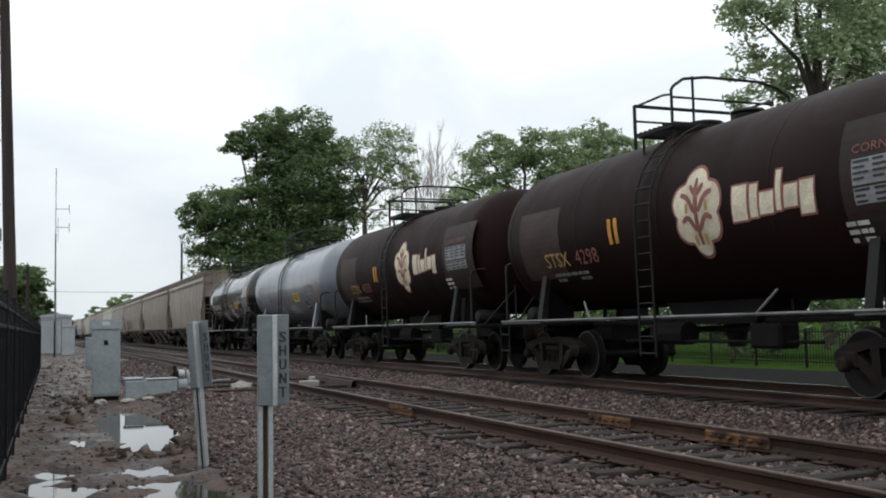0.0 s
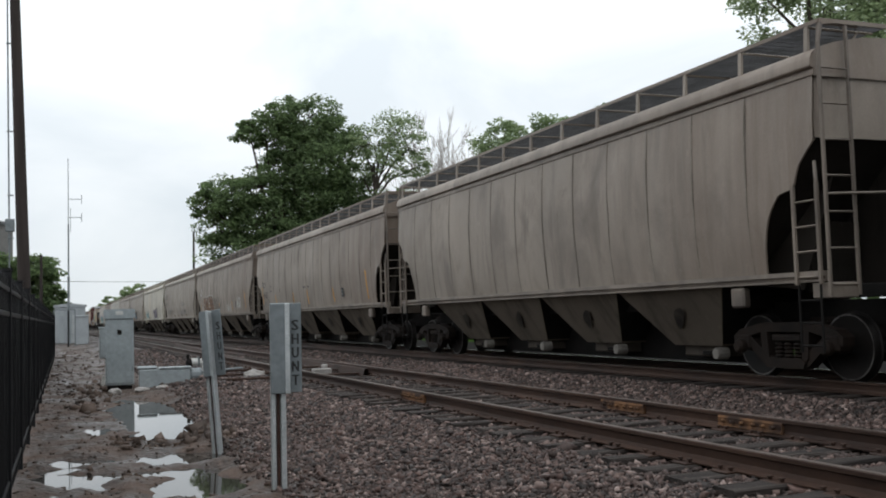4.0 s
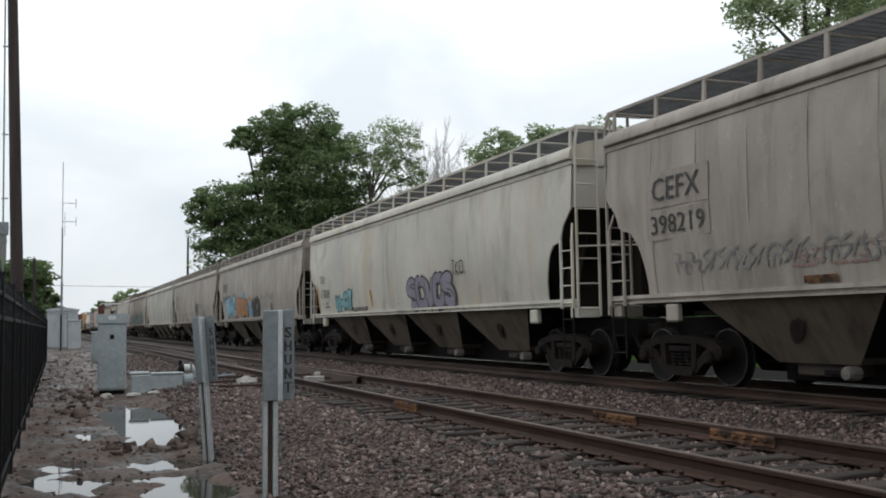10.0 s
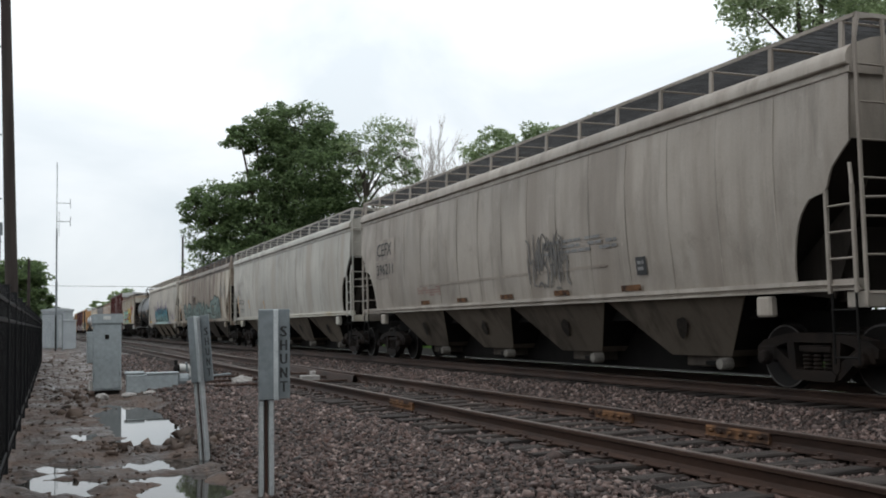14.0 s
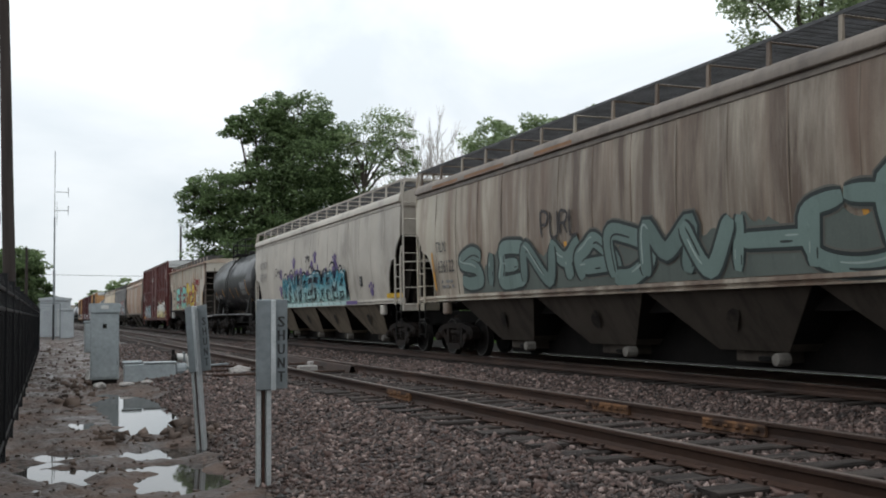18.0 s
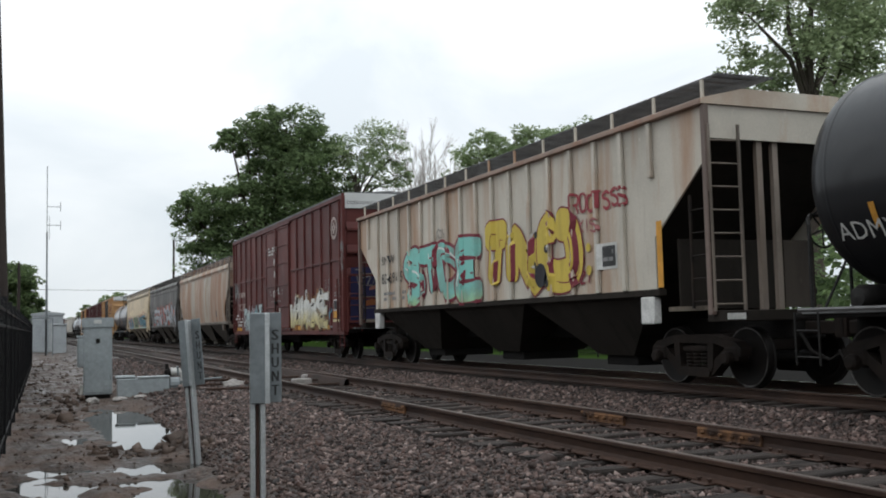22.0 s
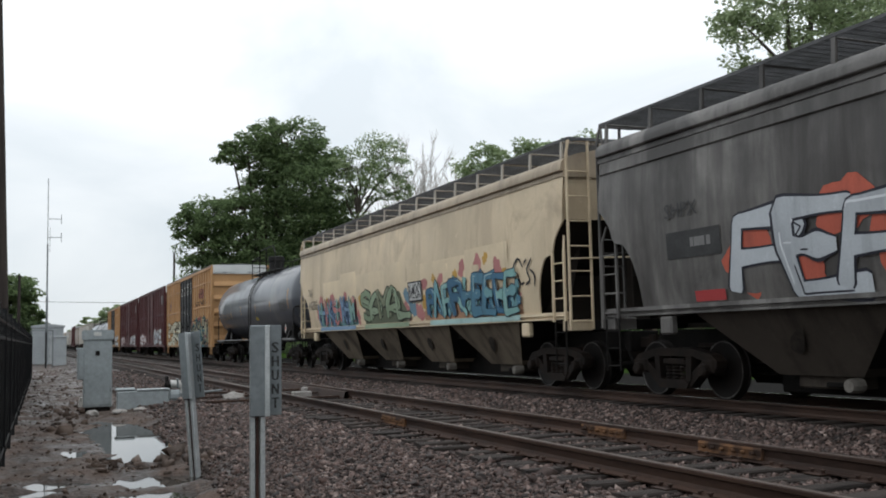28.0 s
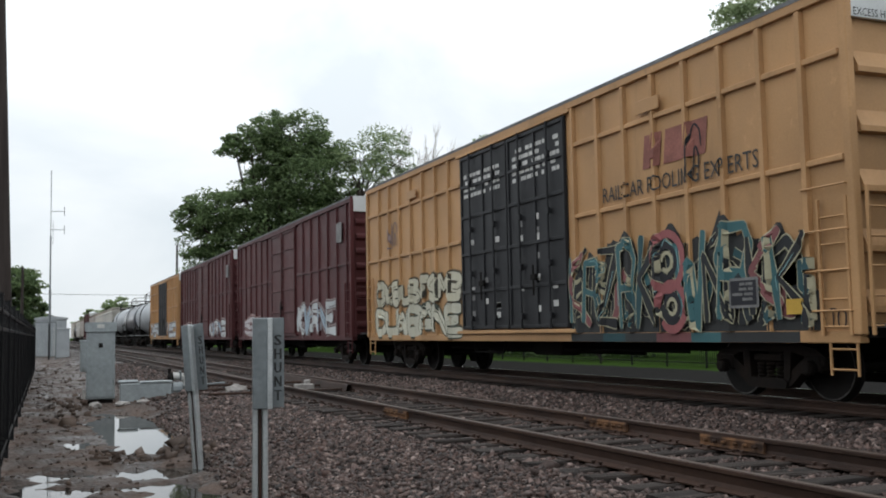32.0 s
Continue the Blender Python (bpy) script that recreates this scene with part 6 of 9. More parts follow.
    rad, hi = dome or (0.30, 0.16)
    d = Geo().lathe([(top - 0.12, rad), (top + hi * 0.7, rad), (top + hi * 0.74, rad + 0.03), (top + hi, rad + 0.03), (top + hi + 0.03, rad * 0.7), (top + hi + 0.04, 0.0)], 20, (0, da, 0), "z")
    part("dome", d, frame, root, "black valve housing", None, True)
    part("manway", Geo().lathe([(top - 0.06, 0.24), (top + 0.08, 0.24), (top + 0.11, 0.29), (top + 0.15, 0.26), (top + 0.17, 0)], 16, (0.0, da - 1.15, 0), "z"), frame, root)
    part("valve", Geo().tube((0.35, da - 0.8, top - 0.1), (0.35, da - 0.8, top + 0.3), 0.05, 8).box(0.29, 0.41, da - 0.86, da - 0.74, top + 0.22, top + 0.28, 0.01), frame, root)
    part("outlet", Geo().lathe([(0.62, 0.0), (0.62, 0.14), (0.8, 0.16), (1.0, 0.22), (zc - R + 0.05, 0.3)], 12, (0, 0, 0), "z"), M_DARK, root)
    part("under_pipe", Geo().path([(-0.35, -L / 2 + 2.6, 1.05), (-0.35, -1.2, 1.05), (-0.2, -0.9, 0.92), (-0.2, 0.9, 0.92), (-0.35, 1.2, 1.05), (-0.35, L / 2 - 2.6, 1.05)], 0.05, 8), M_DARK, root, "black piping under the tank")
    for k in range(5):
        part("pipe_hanger", shared(("pipe_hanger", zc, R), lambda: Geo().box(-0.38, -0.32, -0.03, 0.03, 0.98, zc - R + 0.08)), M_DARK, root, "", pose(0, -L / 2 + 3.0 + (L - 6.0) * k / 4, 0))
    part("bottom_guard", Geo().prism([(-1.3, zc - R + 0.06), (-1.0, 1.0), (1.0, 1.0), (1.3, zc - R + 0.06)], "x", -0.45, 0.45), M_DARK, root, "black guard round the bottom outlet")
    part("brake_gear", Geo().box(-0.75, -0.35, -1.9, -1.2, 0.62, 1.0, 0.05).tube((-0.6, -2.6, 0.72), (-0.6, 2.4, 0.72), 0.03, 6).tube((-0.5, 0.6, 0.85), (-0.5, 1.5, 0.85), 0.2, 10), M_DARK, root, "black brake gear")
    return root


# -- box cars --
def box_car(centre, L, body, label, door, door_mat, posts, proud=0.06, rails=(2.15, 3.55), white_end=True, high=5.34, end_panels=8):
    root = car("box_car", centre, label, "box car")
    hl = L / 2 - 0.85
    d0, d1 = door
    for s in (-1, 1):
        x0, x1 = (s * 1.53, s * 1.49) if s < 0 else (s * 1.49, s * 1.53)
        part("side_sheet", Geo().box(x0, x1, -hl, hl, 0.92, high - 0.10), body, root)
        part("roof_edge", Geo().box(min(s * 1.49, s * 1.595), max(s * 1.49, s * 1.612), -hl - 0.045, hl + 0.045, high - 0.22, high - 0.035, 0.01), body, root)
        part("side_sill", Geo().box(min(s * 1.40, s * 1.56), max(s * 1.40, s * 1.56), -hl, hl, 0.80, 0.955, 0.012), body, root)
        g = Geo()
        y = s * (hl - 0.02)
        g.box(-1.49, 1.49, min(y, y - s * 0.04), max(y, y - s * 0.04), 0.92, high - 0.05)
        for k in range(end_panels):
            z = 1.15 + k * 3.68 / end_panels
            if end_panels > 6:
                part("end_ridge", Geo().prism([(y, z), (y + s * 0.07, z + 0.08), (y + s * 0.07, z + 0.16), (y, z + 0.24)], "x", -1.40, 1.40), body, root)
            else:
                part("end_ridge", Geo().prism([(y, z), (y + s * 0.10, z + 0.02), (y + s * 0.10, z + 0.09), (y, z + 0.30)], "x", -1.44, 1.44), body, root)
        part("end_sheet", g, body, root, "end wall with pressed ridges")
    if white_end:
        for s in (-1, 1):
            y = s * (hl + 0.06)
            part("white_panel", Geo().box(-1.50, 1.50, min(y, y - s * 0.06), max(y, y - s * 0.06), high - 0.52, high - 0.03, 0.006), M_WHITE_END, root, "white upper end panel")
    part("roof", Geo().prism([(-1.60, high - 0.10), (-1.60, high - 0.04), (0, high + 0.06), (1.60, high - 0.04), (1.60, high - 0.10)], "y", -hl - 0.04, hl + 0.04), M_ROOF, root, "grey metal roof")
    rib = shared(("side_post", high, proud), lambda: Geo().prism([(-1.531, -0.055), (-1.53 - proud, -0.042), (-1.53 - proud, 0.042), (-1.531, 0.055)], "z", 0.95, high - 0.23))
    for y in posts:
        if abs(y) < hl - 0.15:
            part("side_post", rib, body, root, "", pose(0, y, 0))
    for s in (-1, 1):
        part("corner_post", Geo().box(-1.60, -1.48, s * hl - 0.07, s * hl + 0.07, 0.90, high - 0.11, 0.015), body, root)
    for z in rails:
        for a, b in ((d0 + 0.12, hl - 0.1), (-hl + 0.1, d1 - 0.12)):
            part("belt_rail", Geo().box(-1.53 - proud * 0.8, -1.532, a, b, z - 0.04, z + 0.04, 0.01), body, root)
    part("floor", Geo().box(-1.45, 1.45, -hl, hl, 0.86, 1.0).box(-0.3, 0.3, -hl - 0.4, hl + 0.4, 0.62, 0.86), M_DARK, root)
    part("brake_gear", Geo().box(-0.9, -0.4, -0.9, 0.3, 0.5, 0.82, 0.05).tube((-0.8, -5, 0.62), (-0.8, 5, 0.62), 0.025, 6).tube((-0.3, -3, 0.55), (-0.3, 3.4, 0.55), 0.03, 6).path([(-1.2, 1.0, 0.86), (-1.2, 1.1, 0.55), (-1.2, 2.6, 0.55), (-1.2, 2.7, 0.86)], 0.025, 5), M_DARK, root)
    # doors
    leaves = 2 if d0 - d1 > 4 else 1
    wide = (d0 - d1) / leaves
    for k in range(leaves):
        a, b = d1 + wide * k + 0.02, d1 + wide * (k + 1) - 0.02
        dr = part("door", Geo().box(-1.585, -1.532, a, b, 1.05, high - 0.30, 0.008), door_mat, root, "plug door with locking bars" if leaves == 2 else "sliding door")
        for z in (1.1, 1.9, 2.75, 3.6, 4.3, high - 0.36):
            part("stiffener", Geo().box(-1.62, -1.586, a + 0.03, b - 0.03, z - 0.035, z + 0.035, 0.008), door_mat, dr)
        for y in (a + 0.04, b - 0.04, (a + b) / 2):
            part("stiffener", Geo().box(-1.615, -1.586, y - 0.035, y + 0.035, 1.08, high - 0.33, 0.008), door_mat, dr)
        for f in ((0.25, 0.75) if leaves == 2 else (0.5,)):
            g = Geo()
            y = a + (b - a) * f
            g.tube((-1.65, y, 1.05), (-1.65, y, high - 0.3), 0.024, 6)
            for z in (1.3, 2.3, 3.3, 4.4):
                g.box(-1.67, -1.60, y - 0.05, y + 0.05, z - 0.06, z + 0.06, 0.01)
            part("locking_bar", g, door_mat, dr)
        part("handle", Geo().box(-1.70, -1.62, (a + b) / 2 - 0.10, (a + b) / 2 + 0.10, 2.0, 2.12, 0.01).tube((-1.68, (a + b) / 2, 1.7), (-1.68, (a + b) / 2, 2.3), 0.02, 6), M_DARK, dr)
    part("door_track", Geo().box(-1.64, -1.50, d1 - 0.25, d0 + (2.3 if leaves == 1 else 0.25), 0.962, 1.03, 0.01).box(-1.62, -1.532, d1 - 0.2, d0 + (2.3 if leaves == 1 else 0.2), high - 0.29, high - 0.225, 0.008), body, root)
    for s in (-1, 1):
        part("side_ladder", ladder(-1.60, -1.60, s * (hl - 0.08), s * (hl - 0.55), 0.9, 2.6, 5), body, root)
        part("end_ladder", ladder(-1.46, -1.0, s * (hl + 0.13), s * (hl + 0.13), 0.9, 2.7, 5), body, root)
        part("step", ladder(-1.54, -1.54, s * (hl - 0.06), s * (hl - 0.5), 0.40, 0.9, 2, 0.02), body, root)
        part("end_platform", Geo().box(-1.3, 1.3, min(s * hl, s * (hl + 0.42)), max(s * hl, s * (hl + 0.42)), 0.98, 1.03), M_GRATING, root)
        truck(root, s * (L / 2 - 3.05))
        coupler(root, s * (L / 2 - 0.75), s)
    return root


M_WHITE_END = paint("white_end_paint", (0.62, 0.63, 0.62), grime_at=0.25, rust_at=0.05)
M_ROOF = surface("galvanised_roof", (0.17, 0.172, 0.175), (0.10, 0.102, 0.105), 0.6, 0.3, 2, 30, 0.15)

M_EMBLEM_PALE = flat_paint("pale_tank_lettering", (0.42, 0.43, 0.44))
P_BROWN = paint("brown_tank_paint", (0.0160, 0.0064, 0.0054), (0.011, 0.008, 0.007), 0.5, rust=(0.036, 0.016, 0.010), rust_at=0.15, rough=0.5, gloss=0.07)
P_GREY_TANK = paint("grey_tank_paint", (0.150, 0.167, 0.190), (0.06, 0.063, 0.068), 0.35, rust_at=0.0, rough=0.36, gloss=0.5, coat=0.5)
P_LIGHT_TANK = paint("pale_tank_paint", (0.42, 0.44, 0.46), (0.14, 0.14, 0.14), 0.35, rust_at=0.02, rough=0.45)
P_SLATE_TANK = paint("slate_tank_paint", (0.058, 0.064, 0.079), (0.04, 0.04, 0.04), 0.35, rust_at=0.0, rough=0.42, gloss=0.45, coat=0.55, bands=((0.094, 0.090, 0.086), 0.54, 0.74))
P_DULL_BLACK = paint("dull_black_tank_paint", (0.0115, 0.0117, 0.0132), (0.026, 0.024, 0.022), 0.3, rust_at=0.0, rough=0.46, gloss=0.22, coat=0.3)
P_TAN = paint("grey_tan_paint", (0.295, 0.247, 0.203), (0.11, 0.088, 0.072), 0.6, rust_at=0.04, soot=0.4, worn=(-1.0, -9.5, (0.15, 0.108, 0.08)))
P_TAN_DIRTY = paint("dirty_tan_paint", (0.205, 0.165, 0.132), (0.06, 0.047, 0.038), 0.65, rust_at=0.1, soot=0.5)
P_DUST = paint("dusty_paint", (0.36, 0.314, 0.265), (0.12, 0.098, 0.079), 0.62, rust_at=0.05, soot=0.35, bands=((0.21, 0.175, 0.143), 0.48, 0.68))
P_PALE = paint("pale_grey_paint", (0.445, 0.422, 0.373), (0.16, 0.14, 0.12), 0.5, rust_at=0.08, soot=0.3, bands=((0.30, 0.262, 0.215), 0.50, 0.70))
P_CREAM = paint("cream_paint", (0.517, 0.485, 0.416), (0.18, 0.15, 0.12), 0.48, rust=(0.36, 0.24, 0.13), rust_at=0.3, soot=0.25, bands=((0.40, 0.325, 0.225), 0.50, 0.70))
P_STREAKED = paint("rust_streaked_paint", (0.49, 0.435, 0.345), (0.17, 0.13, 0.097), 0.42, rust=(0.115, 0.068, 0.042), rust_at=0.62, worn=(8.0, 2.5, (0.088, 0.057, 0.039), -4.0, -8.3), bands=((0.15, 0.092, 0.060), 0.44, 0.62))
P_SILVER = paint("silver_grey_paint", (0.47, 0.424, 0.362), (0.17, 0.148, 0.125), 0.46, rust_at=0.06, soot=0.3)
P_RIB = paint("ribbed_car_paint", (0.56, 0.51, 0.43), (0.26, 0.20, 0.15), 0.35, rust=(0.38, 0.20, 0.10), rust_at=0.52, bands=((0.33, 0.19, 0.11), 0.50, 0.66))
P_RED = paint("red_brown_paint", (0.113, 0.031, 0.0275), (0.05, 0.026, 0.024), 0.45, patch=0.4, rust=(0.10, 0.035, 0.02), rust_at=0.2, gloss=0.18)
P_MAROON = paint("maroon_paint", (0.088, 0.027, 0.028), (0.05, 0.03, 0.03), 0.4, rust=(0.08, 0.035, 0.025), rust_at=0.2, gloss=0.18)
P_RUST = paint("rusted_pale_paint", (0.43, 0.385, 0.315), (0.16, 0.085, 0.05), 0.45, rust=(0.285, 0.118, 0.052), rust_at=0.66, soot=0.3, bands=((0.27, 0.128, 0.066), 0.43, 0.60))
P_SOOT = paint("sooty_grey_paint", (0.21, 0.195, 0.182), (0.030, 0.027, 0.025), 0.74, rust_at=0.03, soot=0.7, patch=0.35, bands=((0.035, 0.030, 0.027), 0.44, 0.62))
P_SAND = paint("sand_paint", (0.68, 0.545, 0.37), (0.25, 0.185, 0.12), 0.45, rust_at=0.05, soot=0.4, bands=((0.44, 0.345, 0.235), 0.50, 0.66))
P_SAND_CLEAN = paint("fresh_sand_paint", (0.76, 0.615, 0.415), (0.34, 0.26, 0.165), 0.3, rust_at=0.02)
P_SAND_DIRTY = paint("dirty_sand_paint", (0.44, 0.35, 0.245), (0.15, 0.115, 0.08), 0.62, rust_at=0.1, soot=0.5)
P_GOLD = paint("golden_yellow_paint", (0.50, 0.284, 0.130), (0.20, 0.12, 0.055), 0.36, rust_at=0.08, gloss=0.25)
P_DOORS = paint("black_door_paint", (0.017, 0.017, 0.019), (0.05, 0.047, 0.044), 0.25, rust_at=0.0, gloss=0.25)
M_LOGO = flat_paint("cream_logo", (0.74, 0.66, 0.50))
M_LOGO_GOLD = flat_paint("golden_logo", (0.52, 0.33, 0.12))
M_LOGO_RED = flat_paint("wine_red_logo", (0.29, 0.115, 0.09))

# couplings from the front of the train to its end, metres along the track at the start
GAPS = [20.0, 33.25, 46.6, 59.9, 77.66, 98.60, 119.78, 140.55, 161.56, 182.25, 203.31, 224.98, 246.50, 267.08, 279.98, 298.46, 318.37, 336.89,
        354.52, 375.19, 393.18, 413.66, 433.78, 453.76, 472.34]


def slot(i):
    """Centre and length of car i."""
    a, b = (GAPS[i - 1] if i else GAPS[0] - 13.1), GAPS[i]
    return (a + b) / 2, round(b - a, 1)


def brown_tank(i, shift=0.0):
    c, L = slot(i)
    root = tank_car(c, L, P_BROWN, "dark brown corn syrup tank car with a cream emblem", ladder_y=0.28)
    on = on_tank(1.50, 2.82, -1.08)
    # emblem: a round cluster of lobes in cream with gold inside
    g, h = Geo(), Geo()
    lobes = ((0, 0.40, 0.27), (-0.30, 0.16, 0.27), (0.30, 0.16, 0.27), (-0.27, -0.20, 0.24), (0.27, -0.20, 0.24), (0, -0.46, 0.2), (0, 0, 0.26))
    rim = []
    for k in range(61):
        a = 6.28318 * k / 60
        along = [(u * math.cos(a) + w * math.sin(a), u * u + w * w, r) for u, w, r in lobes]
        rim.append((a, max(d + math.sqrt(r * r - q + d * d) for d, q, r in along if r * r - q + d * d > 0)))
    g.grid([[on(0.02 + f * m * math.cos(a), 2.70 + f * m * math.sin(a), 0.007) for a, m in rim] for f in (0.02, 0.35, 0.7, 1.0)])
    back = Geo().grid([[on(0.02 + f * (m + 0.05) * math.cos(a), 2.70 + f * (m + 0.05) * math.sin(a), 0.004) for a, m in rim] for f in (0.02, 0.35, 0.7, 1.0)])
    part("emblem_edge", back, M_LOGO_RED, root, "wine-red edge of the emblem")
    for line in ([(0.0, 0.52), (0.02, 0.1), (0.0, -0.5)], [(0.38, 0.3), (0.2, 0.22), (0.06, 0.0)], [(-0.38, 0.3), (-0.2, 0.22), (-0.04, 0.0)], [(0.36, -0.12), (0.2, -0.08), (0.05, -0.28)], [(-0.36, -0.12), (-0.2, -0.08), (-0.03, -0.28)], [(-0.16, 0.42), (0.0, 0.28), (0.16, 0.42)]):
        ribbon(h, [(0.02 + u, 2.70 + w) for u, w in rounded(line, 5)], 0.085, on, 0.011, 2)
    for u, w in ((0.12, -0.42), (-0.12, -0.42), (0.24, 0.08), (-0.24, 0.08)):
        gold = Geo()
        ribbon(gold, [(0.02 + u, 2.62 + w), (0.02 + u, 2.78 + w)], 0.09, on, 0.0125, 2)
        part("emblem_leaf", gold, M_LOGO_GOLD, root, "golden leaf of the emblem")
    part("emblem", g, M_LOGO, root, "cream lobed emblem")
    part("emblem_detail", h, M_LOGO_RED, root, "wine-red lines of the emblem")
    # brand word as six plain slabs, tall, short and hanging
    for k, (ya, yb, low, high) in enumerate(((-0.80, -1.12, 0.0, 0.50), (-1.18, -1.34, 0.0, 0.46), (-1.38, -1.66, 0.0, 0.30), (-1.72, -1.82, 0.0, 0.54), (-1.87, -2.13, 0.0, 0.30), (-2.17, -2.42, -0.14, 0.30))):
        z = 2.46 + 0.02 * k
        patch(root, on, ya + 0.03, yb - 0.03, z + low - 0.03, z + high + 0.03, M_LOGO_RED, 0.008, "brand_mark", "wine-red edge of a brand slab", -0.04)
        patch(root, on, ya, yb, z + low, z + high, M_LOGO, 0.012, "brand_mark", "plain cream slab of the brand word", -0.04)
    patch(root, on, 6.0, 4.35, 1.95, 3.3, surface("faded_brown_patch", (0.046, 0.029, 0.023), (0.024, 0.014, 0.011), 0.6, 0, 1.6, 20, 0.05), 0.004, label="faded rectangle of older paint")
    patch(root, on, -2.9, -4.75, 1.95, 3.5, surface("faded_panel", (0.034, 0.021, 0.017), (0.018, 0.011, 0.009), 0.6, 0, 1.6, 20, 0.05), 0.003, label="faded panel round the stencils")
    writing(root, on, "STSX", 5.0, 4.1, 2.15, 2.42, M_LOGO_GOLD)
    writing(root, on, "4298" if i == 0 else "4338", 3.85, 3.05, 2.15, 2.42, M_LOGO_RED)
    bars(root, on, 4.9, 3.6, 1.85, 2.05, 2, M_LETTER_GREY, i)
    for y in (2.57, 2.37):
        patch(root, on, y, y - 0.11, 2.42, 2.86, M_ORANGE, 0.008)
    stencil_table(root, on, -3.1, -4.35, 2.42, 2.98, M_STENCIL, i + 4)
    writing(root, on, "CORN SYRUP", -3.12, -4.3, 3.05, 3.16, spray(0.20, 0.075, 0.06))
    bars(root, on, -2.85, -3.25, 1.95, 2.25, 3, M_LETTER_WHITE, 11)
    return root


brown_tank(0)
brown_tank(1)
c, L = slot(2)
t2 = tank_car(c, L, P_GREY_TANK, "blue-grey tank car with white scrawls and a yellow label", ladder_y=0.2)
on = on_tank(1.50, 2.82, -1.33)
patch(t2, on, -0.15, -1.05, 2.16, 2.50, M_YELLOW, label="yellow label")
bars(t2, on, -0.25, -0.95, 2.22, 2.45, 3, M_LETTER_DARK, 21)
stencil_table(t2, on, -2.22, -3.3, 2.12, 2.72, M_STENCIL, 22)
patch(t2, on, -3.6, -3.7, 1.75, 2.95, M_ORANGE, 0.008, "reflector")
patch(t2, on, -1.66, -2.15, 1.84, 2.14, M_LETTER_DARK)
bars(t2, on, -1.72, -2.1, 1.88, 2.1, 2, M_LETTER_WHITE, 23, 0.012)
writing(t2, on, "STSX 180179", 5.7, 4.05, 2.2, 2.44, M_EMBLEM_PALE)
tag_lines(t2, on, 3.2, 2.0, 1.78, 2.12, 3, M_LETTER_WHITE, 31)
tag_lines(t2, on, 1.0, -0.25, 1.72, 2.05, 4, M_LETTER_WHITE, 32)
tag_lines(t2, on, -1.2, -3.2, 1.55, 1.75, 9, M_LETTER_GREY, 33, 0.025)
patch(t2, on, 1.15, 1.05, 2.0, 2.45, M_ORANGE, 0.008, "reflector")
c, L = slot(3)
t3 = tank_car(c, L, M_BLACK, "glossy black corn syrup tank car with white stencils", R=1.48, ladder_y=0.55)
on = on_tank(1.48, 2.82, -1.35)
writing(t3, on, "STSX 61170", 5.6, 3.75, 2.27, 2.53, M_LETTER_WHITE)
writing(t3, on, "CORN SYRUP", -1.75, -2.5, 2.42, 2.56, M_LETTER_WHITE)
bars(t3, on, 5.4, 4.0, 1.9, 2.15, 2, M_LETTER_GREY, 41)
bars(t3, on, 3.2, 2.1, 1.6, 2.05, 4, M_LETTER_WHITE, 42, cover=0.75)
bars(t3, on, 0.5, -0.35, 1.75, 2.45, 6, M_LETTER_WHITE, 43, cover=0.8)
patch(t3, on, -0.60, -1.40, 2.20, 2.54, M_YELLOW, label="yellow label")
bars(t3, on, -0.7, -1.3, 2.25, 2.48, 3, M_LETTER_DARK, 44, 0.012)
stencil_table(t3, on, -2.65, -3.85, 2.02, 2.62, M_STENCIL, 45)
bars(t3, on, -2.1, -2.7, 1.85, 2.0, 2, M_LETTER_WHITE, 46)
for y, z0, z1 in ((3.42, 2.2, 2.6), (0.9, 2.2, 2.6), (-1.55, 2.3, 2.75), (-3.95, 2.1, 3.2), (5.95, 1.9, 2.5)):
    patch(t3, on, y, y - 0.10, z0, z1, M_ORANGE, 0.01, "reflector")

# a long run of covered hoppers
plain = {4: (P_TAN, "grey-tan covered hopper with dark soot stains"), 5: (P_TAN, "dusty grey-tan covered hopper with buckled side sheets"),
         6: (P_TAN, "grey-tan covered hopper with a brown and white graffiti block"), 7: (P_DUST, "dusty pale grey covered hopper with stencilled marks"),
         8: (P_CREAM, "off-white covered hopper with purple and teal graffiti"), 9: (P_DUST, "pale grey covered hopper with blue, orange and black graffiti"),
         10: (P_DUST, "pale grey covered hopper with scuffed lower sides"), 11: (P_PALE, "whitish covered hopper with streaks of dirt"),
         12: (P_STREAKED, "cream covered hopper with rust streaks and teal graffiti"), 13: (P_SILVER, "silver-grey covered hopper with turquoise and purple graffiti"),
         17: (P_RUST, "heavily rusted pale covered hopper"), 18: (P_SOOT, "soot-grey covered hopper with silver and red graffiti"),
         19: (P_SAND, "sand-coloured covered hopper with green and blue graffiti")}
H = {}
for i, (m, text) in plain.items():
    c, L = slot(i)
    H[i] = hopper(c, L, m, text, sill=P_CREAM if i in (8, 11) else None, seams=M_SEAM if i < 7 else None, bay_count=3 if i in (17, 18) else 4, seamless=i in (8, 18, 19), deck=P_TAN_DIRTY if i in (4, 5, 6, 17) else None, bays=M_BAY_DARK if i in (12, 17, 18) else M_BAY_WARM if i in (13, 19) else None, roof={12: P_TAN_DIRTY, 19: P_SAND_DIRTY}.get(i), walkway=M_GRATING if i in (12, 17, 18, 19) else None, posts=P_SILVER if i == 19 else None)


def side_plate(root, y, z, s=0.30):
    patch(root, on_hopper, y, y - s, z, z + s, M_LETTER_DARK, label="small black stencil square")
    bars(root, on_hopper, y - 0.05, y - s + 0.05, z + 0.05, z + s - 0.05, 2, M_LETTER_GREY, 3, 0.012)


